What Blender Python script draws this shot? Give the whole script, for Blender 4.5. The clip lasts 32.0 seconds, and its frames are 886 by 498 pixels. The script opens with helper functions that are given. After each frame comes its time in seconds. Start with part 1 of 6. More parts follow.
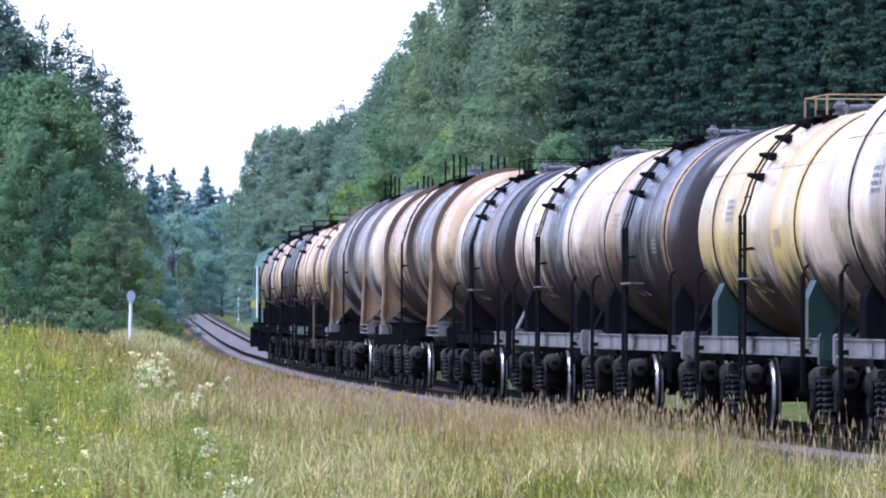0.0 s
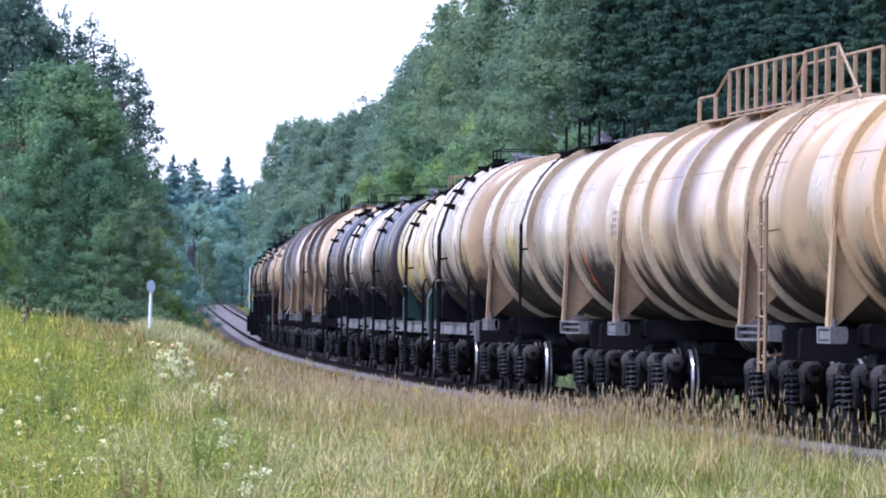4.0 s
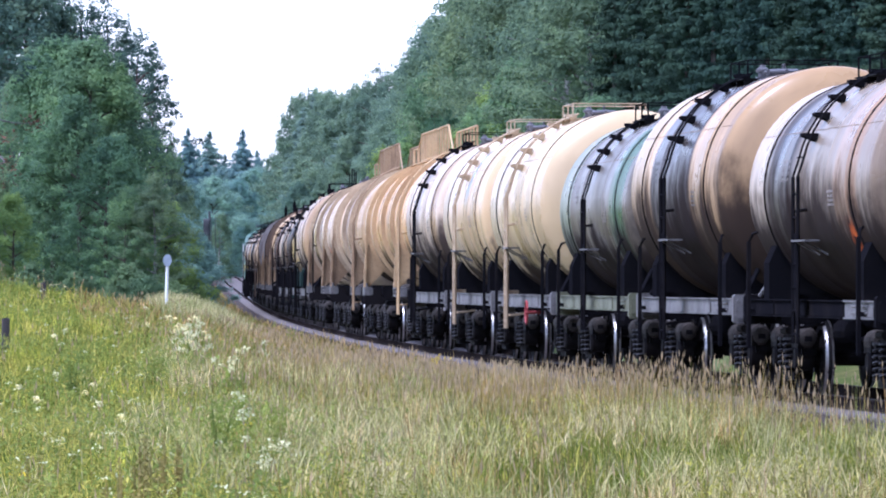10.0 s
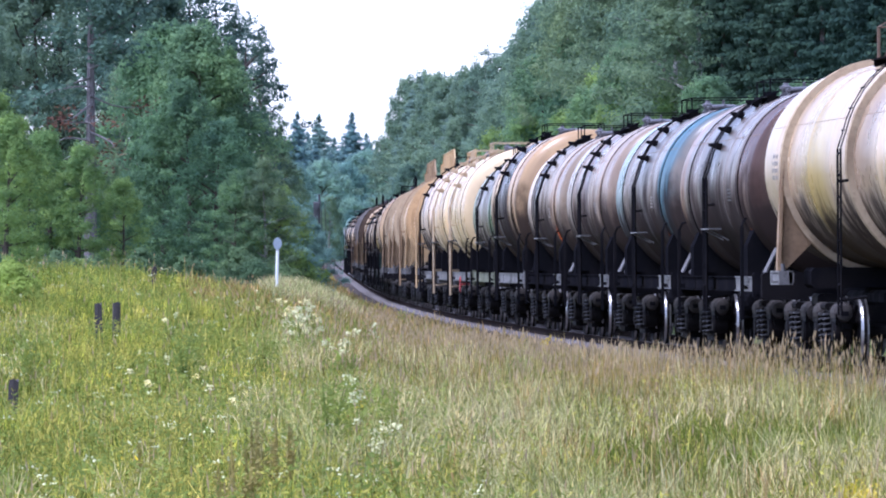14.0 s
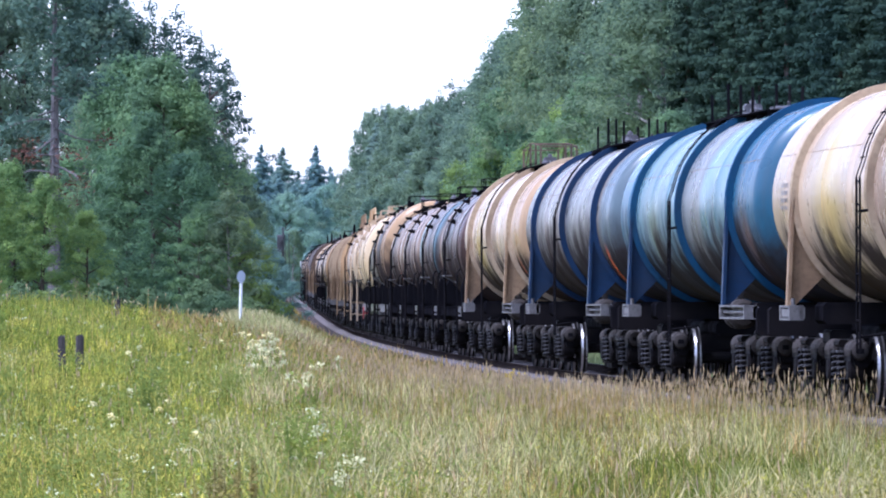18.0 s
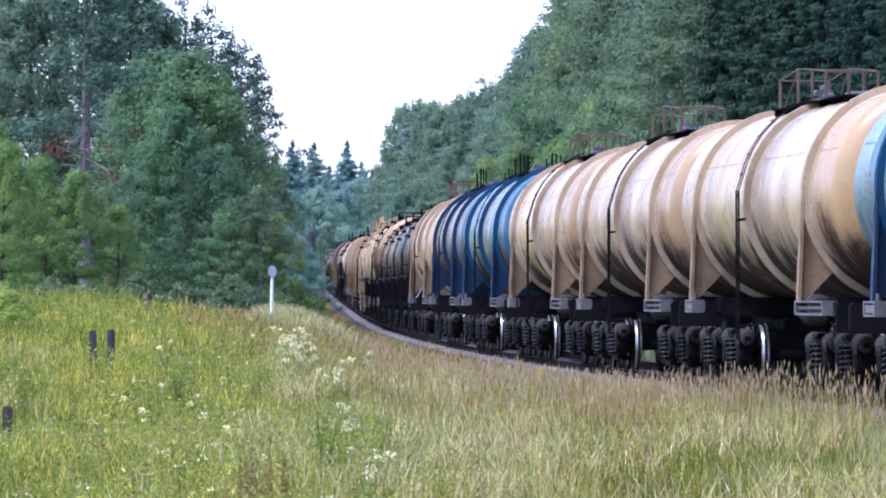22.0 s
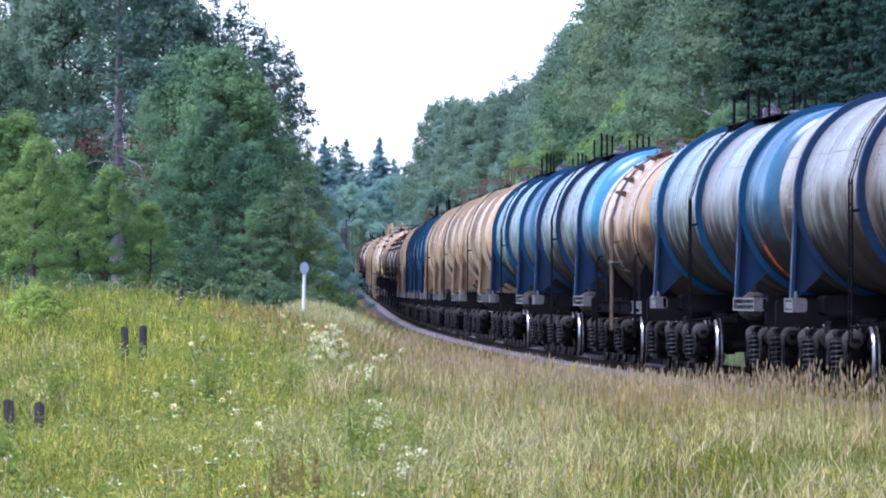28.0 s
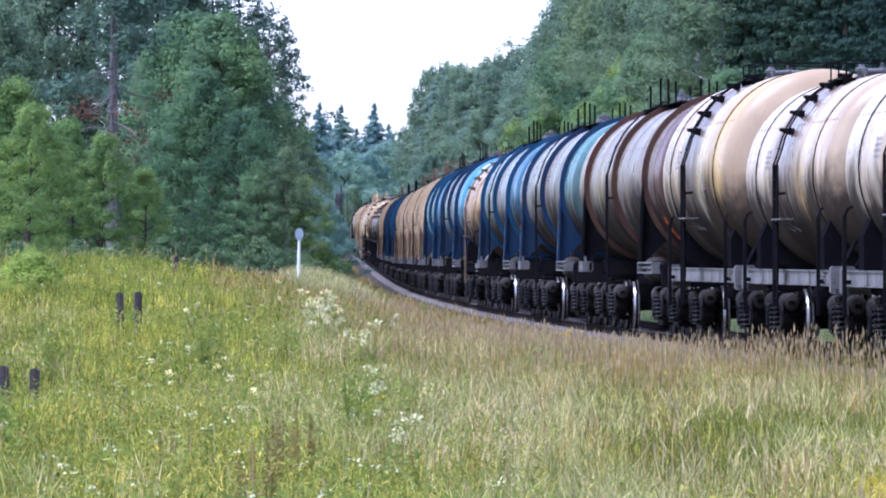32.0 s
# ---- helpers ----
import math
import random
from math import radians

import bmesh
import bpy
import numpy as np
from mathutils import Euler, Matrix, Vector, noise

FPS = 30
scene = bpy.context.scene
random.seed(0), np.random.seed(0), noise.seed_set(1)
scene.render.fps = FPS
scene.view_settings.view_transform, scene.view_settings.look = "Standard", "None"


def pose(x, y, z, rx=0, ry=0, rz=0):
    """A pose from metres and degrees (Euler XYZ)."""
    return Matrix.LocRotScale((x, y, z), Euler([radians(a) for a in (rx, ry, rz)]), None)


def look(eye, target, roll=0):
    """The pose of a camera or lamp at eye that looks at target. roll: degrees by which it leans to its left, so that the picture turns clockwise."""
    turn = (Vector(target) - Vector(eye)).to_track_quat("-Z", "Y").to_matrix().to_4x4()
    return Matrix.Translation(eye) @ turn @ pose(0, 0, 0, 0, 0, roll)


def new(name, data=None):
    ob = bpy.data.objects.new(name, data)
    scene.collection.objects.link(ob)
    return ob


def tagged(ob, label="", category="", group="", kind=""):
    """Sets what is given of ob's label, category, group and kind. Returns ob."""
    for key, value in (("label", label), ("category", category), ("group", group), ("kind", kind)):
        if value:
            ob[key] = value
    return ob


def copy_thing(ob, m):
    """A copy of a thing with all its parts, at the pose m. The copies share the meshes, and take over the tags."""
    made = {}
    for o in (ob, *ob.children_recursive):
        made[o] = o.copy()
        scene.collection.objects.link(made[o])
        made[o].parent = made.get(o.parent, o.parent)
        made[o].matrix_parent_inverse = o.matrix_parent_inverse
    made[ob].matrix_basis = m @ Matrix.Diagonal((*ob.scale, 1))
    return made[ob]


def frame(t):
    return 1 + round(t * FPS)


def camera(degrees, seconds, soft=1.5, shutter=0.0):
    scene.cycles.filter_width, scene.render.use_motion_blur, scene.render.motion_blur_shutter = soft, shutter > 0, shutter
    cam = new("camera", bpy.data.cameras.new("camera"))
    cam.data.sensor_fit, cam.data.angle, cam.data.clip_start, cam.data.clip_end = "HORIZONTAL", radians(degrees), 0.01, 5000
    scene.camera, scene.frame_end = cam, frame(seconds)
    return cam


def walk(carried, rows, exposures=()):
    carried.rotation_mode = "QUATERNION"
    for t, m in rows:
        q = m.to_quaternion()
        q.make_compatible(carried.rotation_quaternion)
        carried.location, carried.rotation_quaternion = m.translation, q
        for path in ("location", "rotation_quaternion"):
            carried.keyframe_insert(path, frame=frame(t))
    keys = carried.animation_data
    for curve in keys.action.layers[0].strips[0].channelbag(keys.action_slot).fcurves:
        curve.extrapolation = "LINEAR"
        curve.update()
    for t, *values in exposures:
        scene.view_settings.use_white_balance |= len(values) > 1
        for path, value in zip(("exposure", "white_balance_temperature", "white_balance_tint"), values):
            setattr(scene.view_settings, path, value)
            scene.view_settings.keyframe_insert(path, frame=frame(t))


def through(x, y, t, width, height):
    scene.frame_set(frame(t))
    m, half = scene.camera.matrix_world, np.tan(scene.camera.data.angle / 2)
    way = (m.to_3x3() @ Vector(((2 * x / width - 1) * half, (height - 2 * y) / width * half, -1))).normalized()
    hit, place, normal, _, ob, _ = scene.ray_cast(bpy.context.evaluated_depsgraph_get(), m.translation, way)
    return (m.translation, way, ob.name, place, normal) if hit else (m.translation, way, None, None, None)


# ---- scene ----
EYE = (0.0, 0.0, 1.49)
cam = camera(7.492, 32.0, soft=2.0)

# seconds, yaw, pitch, lean in degrees: a hand-held camera on one spot
LOOKS = [
    (0, -1.4682, 0.5902, -0.17), (0.5, -1.1918, 0.5672, -0.138), (1, -1.3472, 0.5276, -0.42), (1.5, -1.4044, 0.5836, -0.276),
    (2, -1.6722, 0.3289, -0.396), (2.5, -1.484, 0.2115, -0.232), (4.5, -1.3525, 0.6264, -0.871), (5, -1.4898, 0.6536, -0.964),
    (5.5, -1.6046, 0.6322, -0.97), (6, -1.7726, 0.4782, -0.816), (6.5, -1.5853, 0.4801, -0.702), (7, -1.186, 0.4578, -0.676),
    (7.5, -0.9086, 0.2046, -0.265), (8, -0.9952, 0.066, -0.167), (8.5, -0.8216, 0.0494, 0.077), (9, -0.8992, 0.1825, -0.046),
    (9.5, -1.1148, 0.2379, 0.047), (10, -1.1591, 0.2786, -0.041), (10.5, -0.7464, 0.2885, 0.195), (11, -0.379, 0.3816, 0.18),
    (11.5, -0.2859, 0.3842, 0.364), (12, -0.2483, 0.2572, 0.536), (12.5, -0.2009, 0.1713, 0.482), (13, -0.2181, 0.2158, 0.467),
    (13.5, -0.241, 0.1693, 0.244), (14, -0.226, 0.1259, 0.369), (14.5, -0.387, 0.265, 0.351), (15, -0.3732, 0.3282, 0.05),
    (15.5, -0.4295, 0.4304, 0.105), (17.5, -0.4644, 0.4167, 0.212), (18, -0.5344, 0.4093, 0.204), (18.5, -0.6503, 0.3616, 0.104),
    (19, -0.6439, 0.2996, 0.217), (19.5, -0.5493, 0.264, 0.025), (20, -0.6141, 0.3294, 0.184), (20.5, -0.6233, 0.3842, 0.283),
    (21, -0.386, 0.4684, 0.095), (21.5, -0.3203, 0.5118, -0.154), (22, -0.2713, 0.367, 0.153), (22.5, -0.1115, 0.2888, 0.491),
    (23, 0.4476, 0.1692, 0.44), (23.5, 0.5577, 0.0855, 0.609), (24, 0.5087, -0.0242, 0.368), (24.5, 0.1204, -0.0941, 0.254),
    (26.5, -0.0373, -0.0001, 0.417), (27, 0.2023, 0.1358, 0.14), (27.5, 0.1539, 0.3707, -0.015), (28, 0, 0.3426, -0),
    (28.5, -0.0268, 0.2435, 0.02), (29, 0.0721, 0.2287, 0.066), (29.5, 0.0613, 0.2793, -0.051), (30, 0.0689, 0.2959, 0.146),
    (30.5, 0.1247, 0.1678, 0.077), (31, 0.1895, 0.0685, 0.113), (31.5, 0.0845, 0.0897, -0.187), (32, -0.0423, 0.052, 0.094),
]
walk(cam, [(t, pose(*EYE, 90 + pitch, lean, yaw)) for t, yaw, pitch, lean in LOOKS], exposures=[(0.0, 1.31, 5150, 27), (32.0, 1.31, 5150, 27)])

# ---- light: an overcast summer day ----
SUN_ELEVATION, SUN_AZIMUTH = radians(60), radians(245)
world = bpy.data.worlds.new("overcast_sky")
scene.world = world
world.use_nodes = True
wn = world.node_tree
sky = wn.nodes.new("ShaderNodeTexSky")
sky.sky_type = "NISHITA"
sky.sun_disc = False
sky.sun_elevation, sky.sun_rotation = SUN_ELEVATION, SUN_AZIMUTH
sky.air_density, sky.dust_density, sky.ozone_density, sky.altitude = 1.0, 1.2, 1.0, 100
# a thin even cloud cover pales the sky's blue
veil = wn.nodes.new("ShaderNodeHueSaturation")
veil.inputs["Saturation"].default_value = 0.5
wn.links.new(sky.outputs["Color"], veil.inputs["Color"])
wn.links.new(veil.outputs["Color"], wn.nodes["Background"].inputs["Color"])
wn.nodes["Background"].inputs["Strength"].default_value = 0.15
sun_data = bpy.data.lights.new("sun", "SUN")
sun_data.energy, sun_data.angle, sun_data.color = 1.9, radians(16), (1.0, 0.97, 0.92)
sun = new("sun", sun_data)
sun_dir = Vector((math.sin(SUN_AZIMUTH) * math.cos(SUN_ELEVATION), math.cos(SUN_AZIMUTH) * math.cos(SUN_ELEVATION), math.sin(SUN_ELEVATION)))
sun.matrix_world = look(sun_dir * 100, (0, 0, 0))


# ---- materials ----
class Nodes:
    """A material's node tree with short ways to add to it."""

    def __init__(self, name, roughness=0.6, metallic=0.0, specular=0.4):
        self.mat = bpy.data.materials.new(name)
        self.mat.use_nodes = True
        self.tree = self.mat.node_tree
        self.bsdf = self.tree.nodes["Principled BSDF"]
        self.bsdf.inputs["Roughness"].default_value = roughness
        self.bsdf.inputs["Metallic"].default_value = metallic
        self.bsdf.inputs["Specular IOR Level"].default_value = specular
        self.coord = self.tree.nodes.new("ShaderNodeTexCoord")

    def node(self, kind, **props):
        n = self.tree.nodes.new(kind)
        for key, value in props.items():
            if key == "operation":
                n.operation = value
            elif key == "blend_type":
                n.blend_type = value
            elif key == "data_type":
                n.data_type = value
        return n

    def link(self, a, b):
        self.tree.links.new(a, b)

    def put(self, value, socket):
        if isinstance(value, (int, float)):
            socket.default_value = value
        elif isinstance(value, tuple):
            socket.default_value = value if len(value) == 4 else (*value, 1.0)
        else:
            self.link(value, socket)

    def math(self, op, a, b=0.0, clamp=False):
        n = self.node("ShaderNodeMath", operation=op)
        n.use_clamp = clamp
        self.put(a, n.inputs[0])
        self.put(b, n.inputs[1])
        return n.outputs[0]

    def ramp(self, value, lo, hi, a=0.0, b=1.0):
        n = self.node("ShaderNodeMapRange")
        n.interpolation_type = "SMOOTHSTEP"
        self.put(value, n.inputs["Value"])
        for key, v in (("From Min", lo), ("From Max", hi), ("To Min", a), ("To Max", b)):
            n.inputs[key].default_value = v
        return n.outputs["Result"]

    def noise(self, scale, stretch=(1, 1, 1), detail=4.0, rough=0.6, shift=0.0):
        m = self.node("ShaderNodeMapping")
        m.inputs["Scale"].default_value = stretch
        m.inputs["Location"].default_value = (shift, shift * 1.7, shift * 0.6)
        self.link(self.coord.outputs["Object"], m.inputs["Vector"])
        n = self.node("ShaderNodeTexNoise")
        n.inputs["Scale"].default_value = scale
        n.inputs["Detail"].default_value = detail
        n.inputs["Roughness"].default_value = rough
        self.link(m.outputs["Vector"], n.inputs["Vector"])
        return n.outputs["Fac"]

    def mix(self, fac, a, b, blend="MIX"):
        n = self.node("ShaderNodeMix", data_type="RGBA", blend_type=blend)
        self.put(fac, n.inputs[0])
        self.put(a, n.inputs[6])
        self.put(b, n.inputs[7])
        return n.outputs[2]

    def axes(self):
        n = self.node("ShaderNodeSeparateXYZ")
        self.link(self.coord.outputs["Object"], n.inputs[0])
        return n.outputs

    def island(self):
        return self.node("ShaderNodeNewGeometry").outputs["Random Per Island"]

    def each(self):
        return self.node("ShaderNodeObjectInfo").outputs["Random"]

    def bump(self, height, strength=0.3, distance=0.02):
        n = self.node("ShaderNodeBump")
        n.inputs["Strength"].default_value = strength
        n.inputs["Distance"].default_value = distance
        self.link(height, n.inputs["Height"])
        self.link(n.outputs["Normal"], self.bsdf.inputs["Normal"])

    def done(self, color, rough=None):
        self.put(color, self.bsdf.inputs["Base Color"])
        if rough is not None:
            self.put(rough, self.bsdf.inputs["Roughness"])
        return self.mat


def worn(name, color, wear, roughness=0.6, metallic=0.0, scale=3.0, amount=0.5, bump=0.2, specular=0.3):
    """A painted or bare surface with patches of wear at two scales."""
    n = Nodes(name, roughness, metallic, specular)
    big = n.ramp(n.noise(scale * 0.4, detail=5), 0.42, 0.68, 0, amount)
    fine = n.ramp(n.noise(scale * 6, detail=3), 0.45, 0.75, 0, amount * 0.6)
    c = n.mix(big, color, wear)
    c = n.mix(fine, c, tuple(v * 0.6 for v in wear))
    n.bump(n.noise(scale * 12), bump, 0.01)
    return n.done(c, n.ramp(n.noise(scale), 0.3, 0.7, roughness - 0.1, min(1.0, roughness + 0.15)))


# colours of paint and cargo stains
CREAM, WHITE, TAN = (0.68, 0.55, 0.38), (0.76, 0.7, 0.63), (0.5, 0.385, 0.25)
GREY, DARK, OIL = (0.21, 0.195, 0.215), (0.055, 0.05, 0.058), (0.022, 0.019, 0.022)
BLUE, SKYBLUE = (0.028, 0.155, 0.32), (0.13, 0.31, 0.45)
YELLOW, RUST, GREEN = (0.62, 0.48, 0.16), (0.24, 0.095, 0.05), (0.07, 0.16, 0.1)
PURPLE, ORANGE = (0.12, 0.095, 0.11), (0.6, 0.13, 0.03)


def tank_paint(name, base, bands=(), spill=None, grime=(0.08, 0.07, 0.072), dirt=0.5, shift=0.0, patches=(), gloss=0.45, shade_rise=0.0):
    """Old tank paint. bands: (from, to, colour) along the tank; spill: (middle, half width, colour, amount), where the
    cargo has run down from the hatch; patches: (x, z, half size, colour, amount); last: how much higher the painted
    belly darkening reaches."""
    n = Nodes(name, 0.4, 0.0, gloss)
    ax = n.axes()
    wob = n.math("MULTIPLY", n.math("SUBTRACT", n.noise(0.9, shift=shift), 0.5), 0.5)
    x = n.math("ADD", ax[0], wob)
    tone = n.ramp(n.noise(0.5, (1, 1, 0.6), 4, shift=shift + 3), 0.3, 0.7)
    c = n.mix(tone, base, tuple(v * k for v, k in zip(base, (0.88, 0.85, 0.82))))
    # plates of the shell have aged to different browns
    plate = n.ramp(n.noise(1.0, (0.75, 0.05, 0.04), 2, 0.5, shift + 13), 0.44, 0.6, 0, min(1.0, dirt * 1.15))
    c = n.mix(plate, c, n.mix(1.0, c, (0.8, 0.7, 0.57), "MULTIPLY"))
    for lo, hi, col in bands:
        f = n.math("MULTIPLY", n.ramp(x, lo - 0.15, lo + 0.15), n.ramp(x, hi - 0.15, hi + 0.15, 1, 0))
        c = n.mix(f, c, n.mix(tone, col, tuple(v * 0.82 for v in col)))
    for px, pz, size, col, amount in patches:
        dx = n.math("ABSOLUTE", n.math("SUBTRACT", x, px))
        dz = n.math("ABSOLUTE", n.math("SUBTRACT", ax[2], pz))
        f = n.math("MULTIPLY", n.ramp(dx, size * 0.3, size, 1, 0), n.ramp(dz, size * 0.5, size * 1.5, 1, 0))
        c = n.mix(n.math("MULTIPLY", f, amount * 0.8), c, col)
    # rain streaks run down round the shell
    streak = n.noise(1.0, (2.0, 0.22, 0.16), 4, 0.55, shift)
    c = n.mix(n.ramp(streak, 0.5, 0.72, 0, dirt * 0.75), c, grime)
    fine = n.noise(1.0, (11, 0.7, 0.4), 3, 0.5, shift + 7)
    c = n.mix(n.ramp(fine, 0.55, 0.78, 0, dirt * 0.5), c, tuple(v * 1.5 for v in grime))
    # bleached runs, and dark drips below the seams
    c = n.mix(n.ramp(n.noise(1.0, (6, 0.5, 0.3), 3, 0.5, shift + 23), 0.6, 0.78, 0, 0.3), c, (0.78, 0.74, 0.68))
    drip = n.math("MULTIPLY", n.ramp(n.noise(1.0, (16, 0.6, 0.25), 3, 0.55, shift + 29), 0.6, 0.68), n.ramp(n.noise(0.8, (1, 1, 1), 3, 0.5, shift + 31), 0.5, 0.62))
    c = n.mix(n.math("MULTIPLY", drip, dirt * 0.9), c, tuple(v * 0.6 for v in grime))
    if spill:
        mid, half, col, amount = spill
        dist = n.math("ABSOLUTE", n.math("SUBTRACT", x, mid))
        f = n.ramp(dist, half * 0.5, half * 1.15, amount, 0)
        f = n.math("MULTIPLY", f, n.ramp(n.noise(1.0, (1.8, 0.3, 0.2), 4, 0.55, shift + 5), 0.25, 0.5, 0.55, 1))
        c = n.mix(f, c, col)
    # a film of soot and road dust lies over all old tank paint
    c = n.mix(1.0, c, n.mix(n.ramp(n.noise(0.6, (1, 1, 1), 4, 0.55, shift + 11), 0.3, 0.7), (0.88, 0.755, 0.6), (0.68, 0.575, 0.455)), "MULTIPLY")
    # belly darkening: oil grime and the shade below the tank, painted as colour
    edge_noise = n.math("ADD", n.math("MULTIPLY", n.noise(1.1, (1, 1, 0.8), 5, 0.6, shift + 17), 2.2), n.math("MULTIPLY", n.noise(1.0, (5, 1, 0.4), 4, 0.6, shift + 19), 0.9))
    grime_shade = n.ramp(n.math("SUBTRACT", ax[2], edge_noise), 0.42 + (dirt - 0.42) * 0.9 + shade_rise * 0.4, 1.2 + (dirt - 0.42) * 1.5 + shade_rise, 0.95, 0)
    c = n.mix(grime_shade, c, (0.027, 0.02, 0.018))
    # fresh orange primer shows through the darkened belly
    for px, pz, size, col, amount in patches:
        if col == ORANGE:
            dx = n.math("ABSOLUTE", n.math("ADD", n.math("SUBTRACT", x, px), n.math("MULTIPLY", n.math("SUBTRACT", ax[2], pz), 0.35)))
            f = n.math("MULTIPLY", n.ramp(dx, size * 0.3, size * 0.8, 1, 0), n.ramp(n.math("ABSOLUTE", n.math("SUBTRACT", ax[2], pz)), size * 0.5, size * 1.3, 1, 0))
            f = n.math("MULTIPLY", f, n.ramp(n.noise(5.0, (1, 1, 1), 4, 0.6, shift + 37), 0.4, 0.55))
            c = n.mix(n.math("MULTIPLY", f, amount), c, col)
    spots = n.ramp(n.noise(6.0, detail=6, rough=0.7, shift=shift), 0.64, 0.74, 0, dirt * 0.6)
    c = n.mix(spots, c, (0.12, 0.06, 0.035))
    n.bump(n.noise(1.2, (1, 1, 1), 2, shift=shift), 0.22, 0.03)
    # the darkened belly is dull, the paint above it keeps some gloss
    n.put(n.math("MULTIPLY", n.math("SUBTRACT", 1.0, grime_shade), gloss), n.bsdf.inputs["Specular IOR Level"])
    return n.done(c, n.math("ADD", n.ramp(n.noise(0.9, shift=shift), 0.3, 0.72, 0.22, 0.38), n.math("MULTIPLY", grime_shade, 0.5), True))


def leaf(name, a, b, c, through=0.4, tuft=0.0):
    """Foliage: every leaf takes its own tone, and whole boughs differ; tuft: how far single tufts of grass differ."""
    n = Nodes(name, 0.8, 0.0, 0.06)
    col = n.mix(n.math("MULTIPLY", n.island(), 0.7), a, b)
    col = n.mix(n.ramp(n.noise(0.45, detail=3), 0.35, 0.68), col, c)
    col = n.mix(1.0, col, n.mix(n.ramp(n.noise(1.1, detail=2), 0.36, 0.64), (0.86, 0.88, 0.92), (1.22, 1.2, 1.1)), "MULTIPLY")
    if tuft:
        f = n.ramp(n.noise(9.0, (1, 1, 0.12), 2, 0.5), 0.36, 0.64)
        lo, hi = 1 - tuft, 1 + tuft
        col = n.mix(1.0, col, n.mix(f, (lo, lo * 1.06, lo * 0.95), (hi, hi * 0.97, hi)), "MULTIPLY")
    tint = n.mix(n.each(), (0.8, 0.86, 0.9), (1.15, 1.08, 0.95))
    col = n.mix(1.0, col, tint, "MULTIPLY")
    n.done(col)
    glow = n.node("ShaderNodeBsdfTranslucent")
    n.link(col, glow.inputs["Color"])
    both = n.node("ShaderNodeMixShader")
    both.inputs[0].default_value = through
    n.link(n.bsdf.outputs[0], both.inputs[1])
    n.link(glow.outputs[0], both.inputs[2])
    n.link(both.outputs[0], n.tree.nodes["Material Output"].inputs["Surface"])
    return n.mat


def bark(name, a, b, stretch=(6, 6, 0.8)):
    n = Nodes(name, 0.9, 0.0, 0.1)
    f = n.noise(2.0, stretch, 5)
    n.bump(f, 0.6, 0.05)
    return n.done(n.mix(n.ramp(f, 0.35, 0.65), a, b))


def soil():
    n = Nodes("meadow_soil", 0.95, 0.0, 0.0)
    f = n.ramp(n.noise(0.25, detail=6), 0.35, 0.65)
    g = n.ramp(n.noise(3.0, detail=5), 0.35, 0.7)
    c = n.mix(f, (0.075, 0.1, 0.03), (0.13, 0.12, 0.05))
    c = n.mix(g, c, (0.055, 0.075, 0.022))
    n.bump(n.noise(9.0), 0.8, 0.08)
    return n.done(c)


def gravel():
    n = Nodes("ballast_stone", 0.95, 0.0, 0.0)
    f = n.noise(16.0, detail=4, rough=0.7)
    g = n.ramp(n.noise(0.7, detail=4), 0.35, 0.7)
    c = n.mix(n.ramp(f, 0.35, 0.65), (0.04, 0.036, 0.034), (0.11, 0.096, 0.088))
    c = n.mix(n.math("MULTIPLY", g, 0.5), c, (0.08, 0.06, 0.055))
    n.bump(f, 1.0, 0.05)
    return n.done(c)


